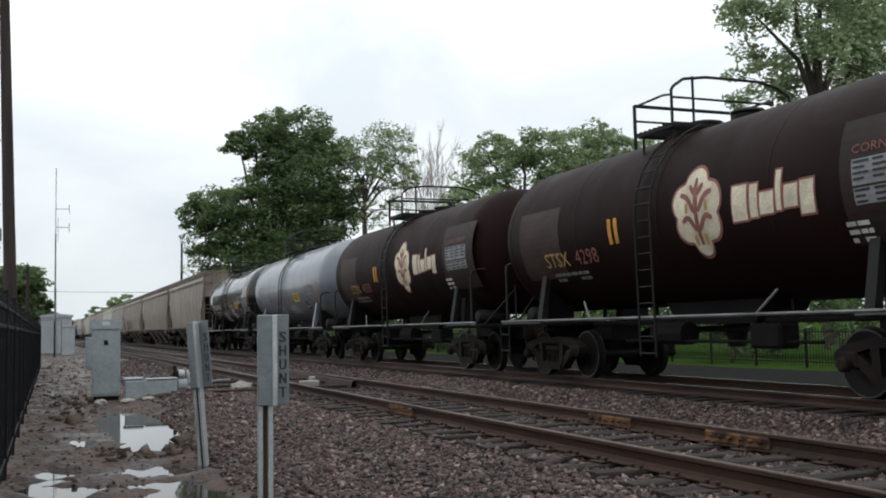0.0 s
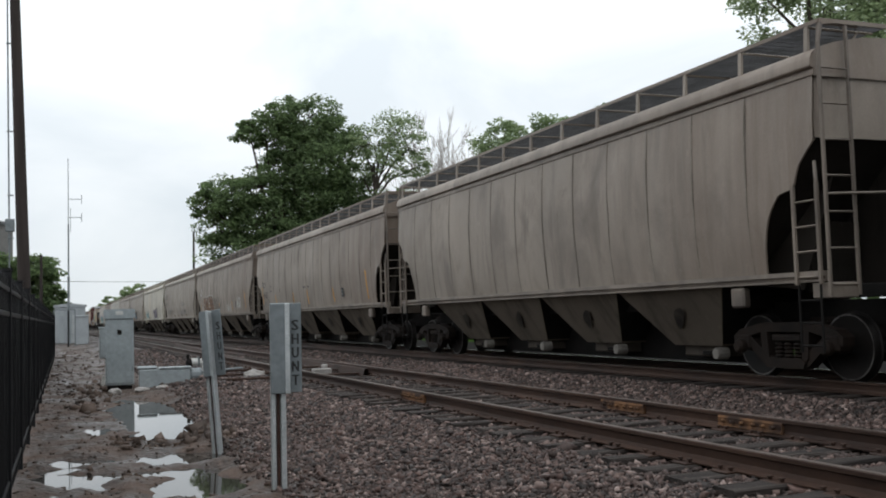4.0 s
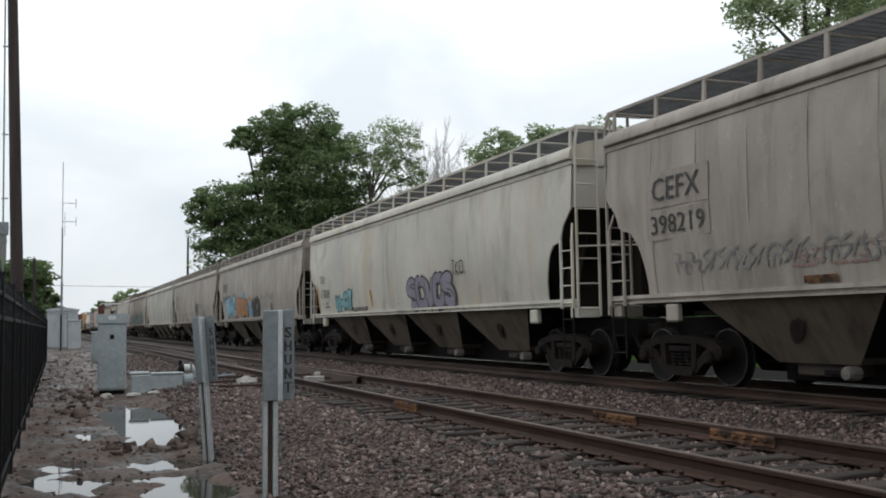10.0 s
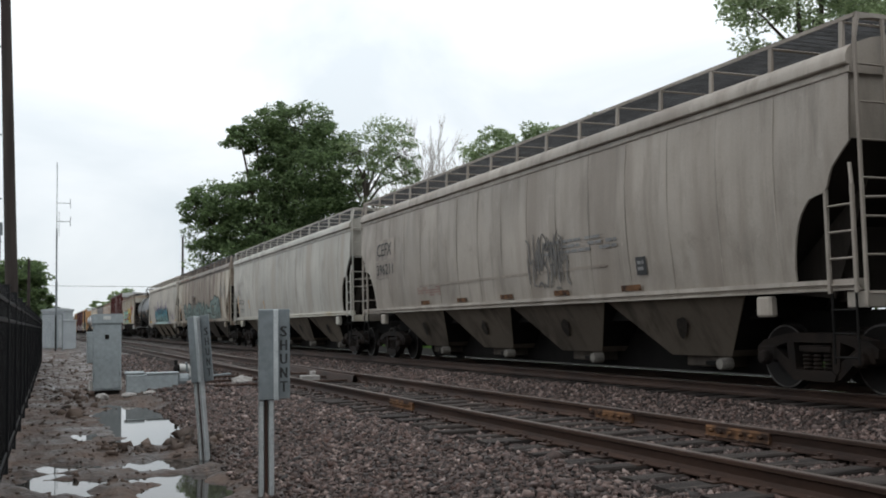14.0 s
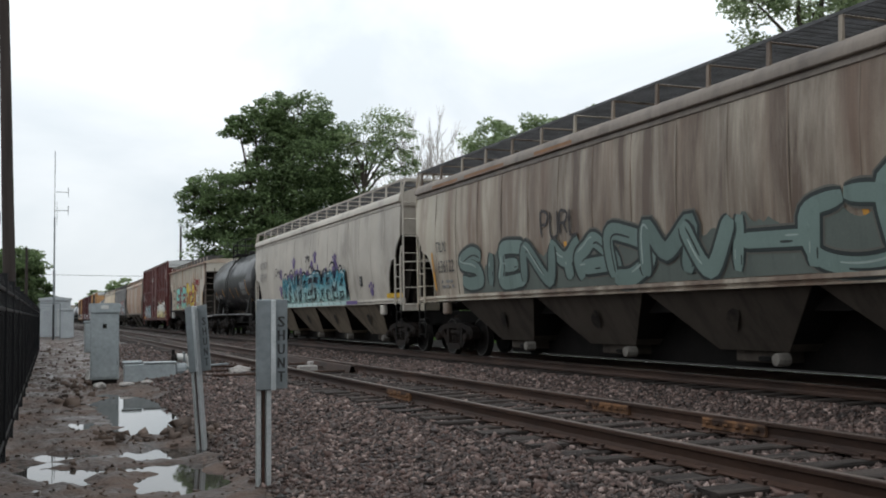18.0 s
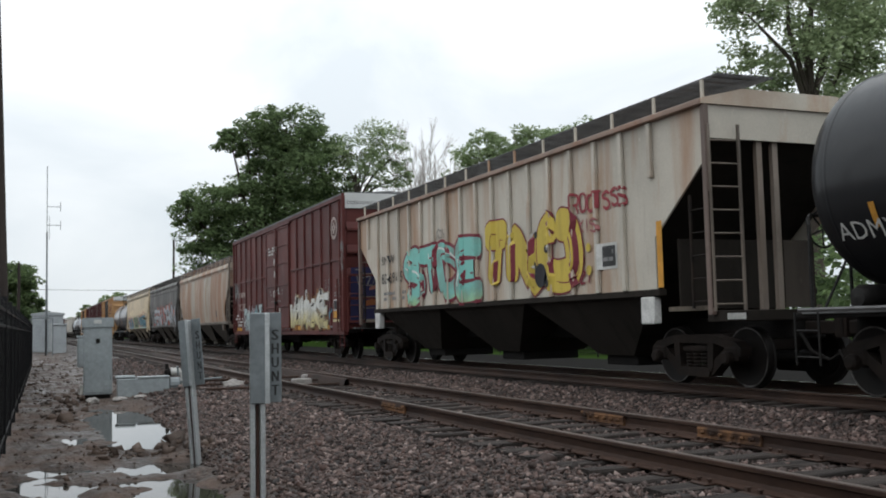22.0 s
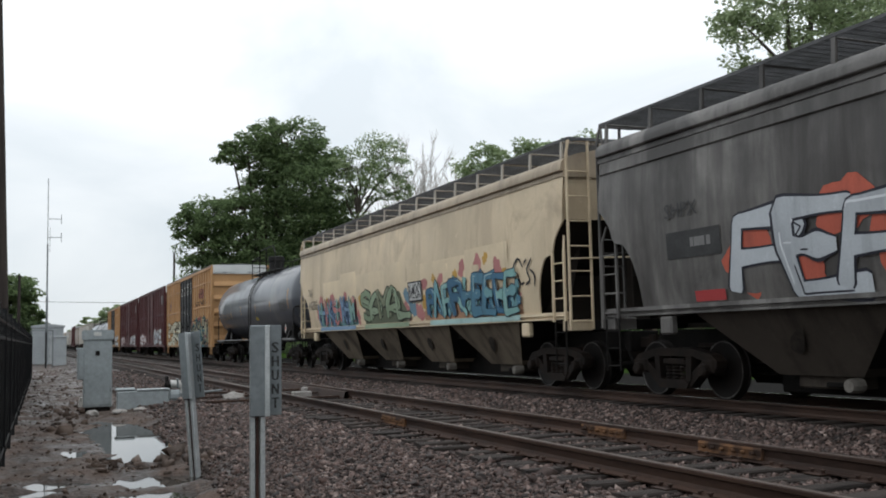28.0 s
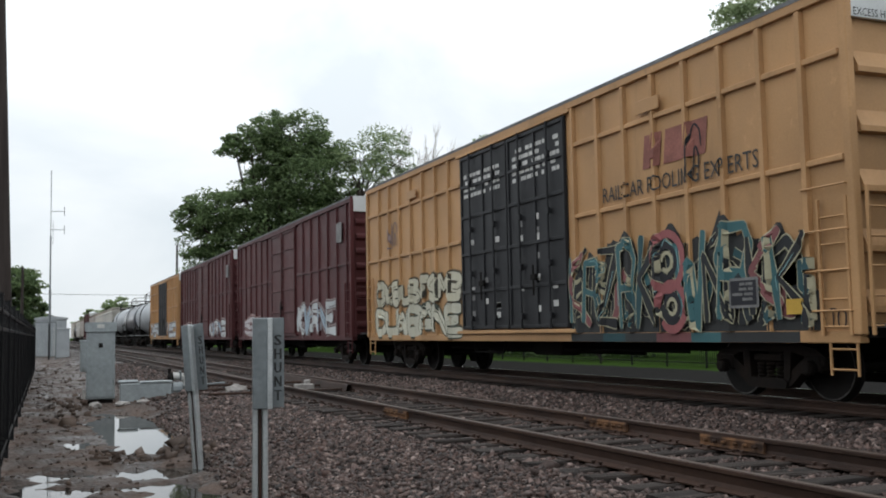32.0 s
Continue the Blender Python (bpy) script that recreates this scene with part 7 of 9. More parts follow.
def tall_stripe(root, y, z0, z1):
    patch(root, on_hopper, y, y - 0.10, z0, z1, M_ORANGE, 0.008, "reflector", "faded orange stripe", 0.10)


for i in (5, 6):
    for y, z0, z1 in ((8.45, 1.75, 2.55), (5.65, 1.65, 2.1), (2.3, 1.65, 2.12), (-0.15, 1.6, 2.15), (-3.9, 1.6, 2.1), (-7.9, 1.6, 2.5)) if i == 5 else ((7.9, 1.55, 2.15), (4.3, 1.6, 2.05), (0.4, 1.6, 2.1), (-3.9, 1.6, 2.1), (-7.9, 1.6, 2.5)):
        tall_stripe(H[i], y, z0, z1)
    side_plate(H[i], -4.9, 1.75)
writing(H[5], on_hopper, "TILX", 8.40, 7.66, 2.52, 2.76, M_LETTER_DARK)
writing(H[5], on_hopper, "65485", 8.28, 7.39, 2.02, 2.30, M_LETTER_DARK)
bars(H[5], on_hopper, 8.2, 7.4, 1.66, 1.86, 2, M_LETTER_GREY, 201, 0.02)
bars(H[5], on_hopper, 0.5, -0.72, 2.20, 2.31, 1, M_LETTER_DARK, 202, 0.022)
for ya, yb, za, zb in ((6.72, 6.42, 2.28, 2.31), (6.72, 6.42, 2.50, 2.53), (6.72, 6.69, 2.311, 2.499), (6.45, 6.42, 2.311, 2.499)):
    patch(H[5], on_hopper, ya, yb, za, zb, M_LETTER_DARK, 0.02)
writing(H[6], on_hopper, "TILX", 8.3, 7.6, 2.45, 2.7, M_LETTER_GREY)
graffiti(H[6], on_hopper, 6.5, 2.67, 1.50, 2.58, "GAJA", [spray(0.21, 0.125, 0.08)], spray(0.03, 0.027, 0.025), 3, 0.34, 0.055, spray(0.55, 0.54, 0.51), spray(0.42, 0.38, 0.34), fringe=0.05)
M_FAINT = spray(0.07, 0.065, 0.06)
tag(H[6], on_hopper, 2.22, 1.54, 2.10, 2.38, "ASTE", M_FAINT, 5, 0.028)
tag(H[6], on_hopper, 1.38, 0.34, 2.10, 2.40, "PESTHE", M_FAINT, 6, 0.028)
tag(H[6], on_hopper, 2.24, 1.25, 1.72, 1.98, "ZEMEK", M_FAINT, 55, 0.028)
tag(H[6], on_hopper, 1.07, 0.2, 1.72, 2.02, "LEBNY", M_FAINT, 56, 0.028)
tag_lines(H[6], on_hopper, 0.1, -0.6, 1.75, 2.4, 2, M_FAINT, 58, 0.028)
tag_lines(H[6], on_hopper, 8.0, 7.1, 2.7, 3.1, 4, M_LETTER_WHITE, 7)
tag_lines(H[6], on_hopper, 7.7, 6.9, 1.6, 2.0, 3, M_LETTER_WHITE, 8)
tag_lines(H[6], on_hopper, -2.0, -3.6, 1.55, 2.0, 5, M_LETTER_WHITE, 9)
tag_lines(H[6], on_hopper, -5.4, -6.7, 1.65, 2.3, 5, M_LETTER_WHITE, 12, 0.05)
for i, a, b in ((7, "CEFX", "398219"), (9, "CEFX", "398154"), (10, "CEFX", "396211")):
    patch(H[i], on_hopper, 8.5, 6.85, 2.84, 3.42, P_TAN, 0.005)
    writing(H[i], on_hopper, a, 8.3, 7.05, 2.95, 3.32, M_LETTER_DARK)
    patch(H[i], on_hopper, 8.5, 6.85, 2.33, 2.80, P_TAN, 0.005)
    writing(H[i], on_hopper, b, 8.35, 6.95, 2.42, 2.72, M_LETTER_DARK)
    patch(H[i], on_hopper, 5.0, -4.2, 1.95, 2.0, P_TAN, 0.010)
    for y in (5, 2.6, 0.2, -2.2, -4.6):
        patch(H[i], on_hopper, y, y - 0.6, 1.50, 1.60, M_JOINT, 0.030, "reflector", "brown reflector strip")
    bars(H[i], on_hopper, -1.9, -4.6, 2.25, 2.55, 3, M_LETTER_GREY, 60 + i, cover=0.7)
    side_plate(H[i], -3.9 if i != 10 else -5.1, 1.75)
    bars(H[i], on_hopper, 5.2, 3.6, 1.7, 1.95, 4, flat_paint("faded_red_print", (0.30, 0.19, 0.16)), 70 + i, cover=0.7)
tag_lines(H[7], on_hopper, 7.8, 3.6, 1.75, 2.1, 12, M_LETTER_GREY, 13)
tag_lines(H[7], on_hopper, -1.5, -4.8, 1.62, 1.95, 9, M_LETTER_GREY, 14, 0.05)
writing(H[8], on_hopper, "TILX", 8.36, 7.70, 2.53, 2.78, M_LETTER_DARK)
writing(H[8], on_hopper, "638069", 8.30, 7.20, 2.0, 2.3, M_LETTER_DARK)
bars(H[8], on_hopper, 8.2, 7.3, 1.62, 1.86, 2, M_LETTER_GREY, 80)
graffiti(H[8], on_hopper, -0.85, -4.0, 1.40, 2.38, "SOVOS", [spray(0.225, 0.20, 0.235)], spray(0.035, 0.03, 0.04), 15, 0.32, 0.05, lap=1.25)
graffiti(H[8], on_hopper, 6.45, 4.5, 1.44, 2.2, "WHAT", [spray(0.17, 0.33, 0.34)], spray(0.02, 0.035, 0.04), 16, 0.34, 0.04, lap=1.3)
tag(H[8], on_hopper, -3.95, -4.7, 2.22, 2.55, "TKO", spray(0.03, 0.03, 0.035), 17, 0.035)
tag_lines(H[8], on_hopper, 4.6, 3.0, 1.48, 1.62, 7, K, 18)
for y, z0, z1 in ((8.75, 1.6, 2.5), (2.6, 1.6, 2.1), (0.2, 1.6, 2.05)):
    tall_stripe(H[8], y, z0, z1)
SKY_BLUE, LEAF_ORANGE = spray(0.21, 0.385, 0.48), spray(0.37, 0.18, 0.075)
spots(H[9], on_hopper, [(7.1, 1.75, 0.28), (6.6, 1.66, 0.22), (4.4, 2.45, 0.2), (4.2, 2.0, 0.5), (2.2, 2.3, 0.4)], spray(0.13, 0.27, 0.36), "spray_cloud", "blue sprayed cloud", 5)
graffiti(H[9], on_hopper, 7.3, 4.35, 1.54, 2.66, "SAIC", [SKY_BLUE], spray(0.035, 0.05, 0.065), 19, 0.40, 0.03, spray(0.17, 0.19, 0.20), spray(0.5, 0.6, 0.64), lap=1.3, fringe=0.08)
graffiti(H[9], on_hopper, 4.5, 1.35, 1.50, 2.50, "ZRDO", [LEAF_ORANGE], spray(0.07, 0.045, 0.035), 20, 0.42, 0.025, lap=1.3)
spots(H[9], on_hopper, [(1.15, 1.95, 0.26), (0.95, 1.75, 0.3), (0.55, 1.72, 0.24), (0.7, 2.1, 0.2), (0.3, 1.85, 0.2)], spray(0.12, 0.28, 0.40), "spray_cloud", "blue sprayed cloud", 6)
spots(H[9], on_hopper, [(1.0, 2.4, 0.09), (0.55, 2.35, 0.17), (0.35, 2.05, 0.10), (1.25, 1.6, 0.1)], LEAF_ORANGE, "spray_bubble", "orange sprayed bubble", 7)
graffiti(H[9], on_hopper, 0.2, -1.35, 1.52, 2.42, "SO", [spray(0.015, 0.015, 0.018)], spray(0.36, 0.35, 0.22), 22, 0.42, 0.018, K, lap=1.25, fringe=0.05)
tag_lines(H[10], on_hopper, -1.2, -2.9, 1.65, 2.7, 5, spray(0.135, 0.125, 0.115), 23, 0.05)
tag_lines(H[10], on_hopper, -1.5, -2.7, 2.1, 2.75, 4, spray(0.07, 0.065, 0.062), 24, 0.03)
writing(H[11], on_hopper, "TILX", 8.7, 8.03, 2.53, 2.78, M_LETTER_DARK)
writing(H[11], on_hopper, "641338", 8.6, 7.43, 2.05, 2.32, M_LETTER_DARK)
bars(H[11], on_hopper, 8.5, 7.6, 1.68, 1.9, 2, M_LETTER_GREY, 81)
for y, z0, z1 in ((8.95, 1.7, 2.5), (6.3, 1.85, 2.25), (3.0, 1.7, 2.15), (-0.5, 1.7, 2.15)):
    tall_stripe(H[11], y, z0, z1)
writing(H[12], on_hopper, "TILX", 8.7, 8.07, 2.53, 2.78, M_LETTER_DARK)
writing(H[12], on_hopper, "636122", 8.6, 7.62, 2.03, 2.32, M_LETTER_DARK)
bars(H[12], on_hopper, 8.5, 7.75, 1.62, 1.86, 2, M_LETTER_GREY, 82)
tall_stripe(H[12], 8.95, 1.6, 2.55)
FADED_TEAL, TEAL_EDGE = spray(0.15, 0.205, 0.185), spray(0.028, 0.036, 0.035)
sprayed_ground(H[12], on_hopper, 7.2, -7.2, 1.49, 2.42, spray(0.105, 0.122, 0.108), 12, 0.4)
for ya, yb, za, zb, word, sd, lap in ((7.15, 2.85, 1.50, 2.58, "SIEN", 24, 1.25), (2.75, -2.55, 1.46, 2.52, "YADMV", 25, 1.3), (-2.6, -4.2, 1.44, 2.60, "H", 26, 1.05), (-4.05, -5.6, 1.44, 2.55, "O", 28, 1.05), (-5.45, -7.1, 1.46, 2.75, "RA", 27, 1.3)):
    graffiti(H[12], on_hopper, ya, yb, za, zb, word, [FADED_TEAL, spray(0.12, 0.165, 0.15)], TEAL_EDGE, sd, 0.34 if len(word) > 1 else 0.25, 0.055, spray(0.11, 0.105, 0.09), spray(0.30, 0.36, 0.33), lap=lap, fringe=0.03)
for y in (2.2, -0.35, -2.72, -5.05, -7.05):
    tall_stripe(H[12], y, 1.6, 2.35)
M_RUST_RUN = paint("rust_run_off", (0.26, 0.135, 0.07), (0.16, 0.085, 0.045), 0.5, rust_at=0.4, gloss=0.15)
for ya, yb in ((8.9, 7.3), (6.9, 4.8), (3.4, 1.9)):
    patch(H[12], on_sill, ya, yb, 4.12, 4.21, M_RUST_RUN, 0.064, "rusted_edge", "rusted stretch of the roof edge")
tag(H[12], on_hopper, 3.2, 1.7, 2.48, 2.95, "PURL", spray(0.045, 0.04, 0.04), 27, 0.06)
tag_lines(H[12], on_hopper, -7.3, -8.9, 2.6, 3.6, 5, M_LETTER_GREY, 28, 0.04)
writing(H[13], on_hopper, "AOKX", 8.5, 7.1, 3.03, 3.36, M_LETTER_GREY)
writing(H[13], on_hopper, "78719", 8.5, 7.2, 2.5, 2.85, M_LETTER_GREY)
rb = random.Random(9)
M_PURPLE = spray(0.125, 0.085, 0.21)
prints = []
for y, z in ((4.5, 2.62), (4.65, 1.95), (2.35, 2.95), (-0.75, 3.02), (-3.3, 2.78), (-7.05, 1.72)):      # paw-like clusters
    prints += [(y, z, 0.15), (y + 0.2, z + 0.16, 0.07), (y + 0.02, z + 0.23, 0.075), (y - 0.17, z + 0.17, 0.07)]
for k in range(22):
    prints.append((rb.uniform(-4.3, 3.6), rb.uniform(2.45, 2.85), rb.uniform(0.10, 0.22)))
spots(H[13], on_hopper, prints, M_PURPLE, "spray_bubble", "purple sprayed bubble", 9, 0.25)
TEAL_FADE = fading_spray((0.36, 0.56, 0.52), (0.022, 0.185, 0.24), 1.5, 2.15)
for k in range(4):
    za = 1.55 + 0.17 * k
    patch(H[13], on_hopper, 4.75 - 0.15 * k, 3.5, za, za + 0.07, spray(0.03, 0.03, 0.045), 0.013, "spray_bar", "dark sprayed bar")
sprayed_ground(H[13], on_hopper, 4.3, -4.7, 1.49, 2.66, fading_spray((0.30, 0.48, 0.45), (0.02, 0.035, 0.07), 1.42, 1.85), 4, 0.3)
wildstyle(H[13], on_hopper, 4.1, -4.6, 1.49, 2.66, 11, [TEAL_FADE], spray(0.012, 0.02, 0.035), 33, 0.19, 0.034, spray(0.55, 0.66, 0.66), True, "SKRAMNHE")
for k in range(9):      # dark arcs that crown the letters
    y, w = 3.4 - 0.95 * k, 0.30 + 0.08 * math.sin(3 * k)
    g = Geo()
    ribbon(g, [(y + w * math.cos(0.35 * j), 2.42 + 0.12 * math.sin(2 * k) + 0.24 * math.sin(0.35 * j)) for j in range(10)], 0.075, on_hopper, 0.085, 1)
    part("spray_arc", g, K, H[13], "black sprayed arc")
patch(H[13], on_sill, 4.6, -4.4, 1.36, 1.475, spray(0.40, 0.55, 0.53), 0.006, "sill_spray", "pale turquoise overspray on the sill")
for ya, yb in ((5.6, 4.6), (-4.4, -5.6)):
    patch(H[13], on_sill, ya, yb, 1.36, 1.475, M_PURPLE, 0.006, "sill_spray", "purple overspray on the sill")
ticks = random.Random(13)
for k in range(12):
    y = 4.3 - 0.72 * k + ticks.uniform(-0.2, 0.2)
    g = Geo()
    ribbon(g, [(y, 1.47), (y - 0.07, 1.42), (y - 0.11, 1.365)], 0.045, on_sill, 0.009, 1)
    part("sill_stroke", g, K, H[13], "black drip on the sill")
tag(H[13], on_hopper, 0.55, -0.05, 3.0, 3.2, "JPG", K, 31, 0.045)
tag_lines(H[13], on_hopper, 5.6, 4.6, 2.6, 2.95, 3, K, 30)
for y in (9.0, -8.2):
    patch(H[13], on_hopper, y - 0.2, y - 1.5, 1.49, 1.62, M_YELLOW, 0.03, "reflector", "yellow reflector strip")
side_plate(H[13], -5.9, 1.9)

# black tank car, ribbed hopper
c, L = slot(14)
t14 = tank_car(c, L, P_DULL_BLACK, "dull black tank car with faded orange marks", R=1.46, zc=2.80, ladder_y=0.35)
on = on_tank(1.46, 2.80)
for y, z0, z1 in ((4.6, 2.1, 2.4), (2.6, 2.1, 2.5), (0.3, 2.0, 2.5), (-1.3, 2.0, 2.5), (-3.9, 1.7, 2.8)):
    patch(t14, on, y, y - 0.09, z0, z1, M_ORANGE, 0.01, "reflector")
stencil_table(t14, on, -2.4, -3.7, 2.1, 2.72, M_STENCIL, 51)
writing(t14, on, "ADMX 19500", 5.2, 3.3, 1.98, 2.2, M_LETTER_WHITE)
bars(t14, on, 2.6, 1.6, 1.5, 1.9, 3, M_LETTER_GREY, 52, cover=0.5)
bars(t14, on, -1.0, -1.8, 1.75, 1.9, 2, M_LETTER_GREY, 53, cover=0.8)
patch(t14, on, -2.2, -2.75, 1.62, 1.88, M_LETTER_GREY)
c, L = slot(15)
h15 = rib_hopper(c, L, P_RIB, "cream ribbed hopper with rust stains and bright graffiti", M_BAY_SOOT_SHADE)
writing(h15, on_rib_hopper, "SM W", 6.27, 5.25, 2.74, 2.98, M_LETTER_DARK)
writing(h15, on_rib_hopper, "82 69 65", 6.30, 4.62, 2.21, 2.50, M_LETTER_DARK)
bars(h15, on_rib_hopper, 6.2, 4.4, 1.7, 2.0, 2, M_LETTER_GREY, 54)
MINT = fading_spray((0.36, 0.50, 0.20), (0.20, 0.50, 0.44), 1.45, 1.8)
CRIMSON, LEMON = spray(0.19, 0.03, 0.045), spray(0.56, 0.42, 0.075)
graffiti(h15, on_rib_hopper, 4.3, -0.4, 1.58, 3.02, "STDE", [MINT], CRIMSON, 31, 0.36, 0.075, None, spray(0.75, 0.76, 0.72), lap=1.28)
graffiti(h15, on_rib_hopper, -0.35, -4.5, 1.58, 3.22, "TNO", [LEMON], CRIMSON, 32, 0.44, 0.035, None, None, lap=1.25)
spots(h15, on_rib_hopper, [(-3.05, 2.45, 0.42), (-3.15, 2.15, 0.34)], spray(0.45, 0.44, 0.40), "spray_cloud", "pale sprayed oval", 12)
for y, z, rad in ((-3.1, 1.95, 0.24), (-3.4, 1.85, 0.16), (-2.85, 2.15, 0.09), (-3.35, 2.45, 0.08), (-2.95, 2.75, 0.07), (-4.9, 2.35, 0.08), (-4.9, 1.95, 0.09)):
    ring = [(y + rad * math.cos(6.28318 * j / 14), z + rad * math.sin(6.28318 * j / 14)) for j in range(14)]
    part("spray_bubble", Geo().add([on_rib_hopper(a, b, 0.034 if y > -4.5 else 0.03) for a, b in ring], [tuple(range(14))]), K if y > -4.5 else LEMON, h15, "round sprayed dot")
tag(h15, on_rib_hopper, -4.35, -6.2, 2.98, 3.32, "ROOTSSS", spray(0.28, 0.05, 0.06), 33, 0.055)
tag(h15, on_rib_hopper, -4.6, -5.3, 2.62, 2.85, "KISS", spray(0.34, 0.13, 0.13), 35, 0.04)
tag(h15, on_rib_hopper, -4.55, -5.0, 1.72, 1.92, "ZI", spray(0.2, 0.04, 0.05), 36, 0.05)
tag_lines(h15, on_rib_hopper, 2.2, 1.7, 3.1, 3.35, 2, M_LETTER_GREY, 34, 0.03)
patch(h15, on_rib_hopper, -5.25, -5.8, 1.93, 2.38, M_LETTER_WHITE, 0.009)
patch(h15, on_rib_hopper, -5.3, -5.75, 1.98, 2.33, M_LETTER_DARK, 0.014)
bars(h15, on_rib_hopper, -5.36, -5.7, 2.03, 2.28, 2, M_LETTER_GREY, 154, 0.018)
patch(h15, on_rib_hopper, -6.95, -7.1, 1.55, 2.6, M_ORANGE, 0.01, "reflector")

# red box car
c, L = slot(16)
RED_POSTS = [2.86 + 1.13 * k for k in range(6)] + [-3.18 - 1.11 * k for k in range(6)]
GOLD_POSTS = [3.2 + 0.86 * k for k in range(7)] + [-2.76 - 0.85 * k for k in range(7)] + [-8.64]
ON_RED = on_box(RED_POSTS, 0.06)
b16 = box_car(c, L, P_RED, "tall red-brown box car with pale graffiti along the bottom", (1.84, -2.1), P_RED, RED_POSTS, rails=(3.22,), end_panels=5)
M_EMBLEM = spray(0.40, 0.32, 0.29)
ring = Geo().grid([[ON_RED(-8.24 + r * 0.98 * math.cos(6.28318 * k / 28), 4.26 + r * math.sin(6.28318 * k / 28), 0.07) for k in range(28)] for r in (0.37, 0.27)], True)
part("emblem", ring, M_EMBLEM, b16, "round faded emblem of plain shapes")
for k in range(4):      # a plain cross in the ring
    a = 1.5708 * k
    y, z = -8.24 + 0.12 * math.cos(a), 4.26 + 0.12 * math.sin(a)
    patch(b16, ON_RED, y + 0.075, y - 0.075, z - 0.075, z + 0.075, M_EMBLEM, 0.072 + 0.001 * k, "emblem_cross")
bars(b16, ON_RED, 7.85, 6.45, 2.42, 2.80, 1, M_EMBLEM, 61, 0.012, 1.0)
writing(b16, ON_RED, "760 858", 7.95, 6.2, 1.9, 2.22, M_EMBLEM)
bars(b16, ON_RED, 8.6, 7.0, 1.0, 1.75, 5, M_LETTER_WHITE, 62, 0.012, 0.45)
for ya, yb, za, zb, n, sd in ((-6.95, -7.1, 2.1, 2.65, 7, 63), (-7.3, -7.43, 2.1, 2.65, 7, 67), (-8.1, -8.22, 2.33, 2.6, 3, 68), (-8.4, -8.52, 2.33, 2.6, 3, 69)):
    bars(b16, ON_RED, ya, yb, za, zb, n, M_LETTER_GREY, sd, 0.012, 0.8)
bars(b16, ON_RED, -7.98, -8.68, 2.03, 2.2, 2, M_LETTER_GREY, 60, 0.012, 0.9)
patch(b16, on_flat, -8.08, -8.56, 1.58, 1.94, M_LETTER_WHITE, 0.066, "notice", "dark notice with a white edge")
patch(b16, on_flat, -8.12, -8.52, 1.62, 1.90, K, 0.069, "notice")
patch(b16, on_flat, -8.07, -8.56, 1.34, 1.57, M_ORANGE, 0.066, "placard", "orange placard below the notice")
patch(b16, on_flat, -8.0, -8.72, 1.22, 1.30, spray(0.50, 0.45, 0.26), 0.066, "placard", "pale yellow stripe")
bars(b16, ON_RED, -7.2, -7.8, 1.0, 1.12, 1, M_LETTER_GREY, 59, 0.012, 0.9)
tag_lines(b16, on_flat, -9.0, -9.35, 2.8, 3.3, 2, M_LETTER_GREY, 71, 0.03, 0.09)
tag_lines(b16, on_flat, -9.0, -9.35, 3.3, 3.85, 2, M_LETTER_GREY, 72, 0.03, 0.09)
hl16 = L / 2 - 0.85
vs, fs = text_faces("EXCESS HEIGHT CAR")
part("lettering", Geo().add([(-1.42 + 1.15 * u, -(hl16 + 0.064), high16 + 0.10 * w) for high16 in (4.95,) for u, w in vs], fs), M_LETTER_DARK, b16)
def on_red_end(x, z, lift):
    return (x, -(hl16 + 0.075 + lift), z)


NAVY = spray(0.018, 0.016, 0.062)
for xa, xb, za, zb, m, name in ((-1.38, 1.3, 1.15, 3.0, NAVY, "navy sprayed panel on the end wall"), (-0.9, -0.4, 1.7, 1.95, spray(0.22, 0.07, 0.02), "orange sprayed patch"), (-0.75, -0.35, 2.2, 2.38, spray(0.24, 0.10, 0.08), "pink sprayed patch"), (0.35, 1.2, 1.75, 2.2, spray(0.10, 0.08, 0.055), "tan sprayed patch")):
    part("end_spray", Geo().add([on_red_end(x, z, 0.0 if m is NAVY else 0.004) for x, z in ((xa, za), (xb, za + 0.05), (xb - 0.08, zb), (xa + 0.05, zb - 0.08))], [(0, 1, 2, 3)]), m, b16, name)
tag_lines(b16, on_red_end, -1.2, 0.6, 2.3, 2.9, 3, M_LETTER_GREY, 73, 0.035, 0.008)
bars(b16, ON_RED, 1.2, -0.2, 4.0, 4.35, 3, M_LETTER_WHITE, 64, 0.10, 0.8)
for y, z in ((0.3, 3.6), (0.25, 3.1), (-0.4, 2.4), (0.1, 2.0), (0.4, 2.3), (-0.6, 1.6)):
    patch(b16, ON_RED, y, y - 0.16, z, z + 0.25, M_LETTER_WHITE, 0.095)
bars(b16, ON_RED, 1.0, -1.2, 2.05, 2.6, 4, M_LETTER_GREY, 65, 0.10, 0.4)
BONE = fading_spray((0.56, 0.48, 0.24), (0.62, 0.62, 0.58), 1.3, 1.75)
sprayed_ground(b16, ON_RED, -2.2, -7.3, 0.96, 2.44, spray(0.21, 0.10, 0.045), 35, 0.32)
graffiti(b16, ON_RED, -2.2, -7.3, 0.96, 2.34, "WAKNIGKSE", [BONE], spray(0.05, 0.04, 0.035), 37, 0.32, 0.022, spray(0.45, 0.38, 0.26), spray(0.66, 0.65, 0.62), True, 1.75, 0.14, 0.02)
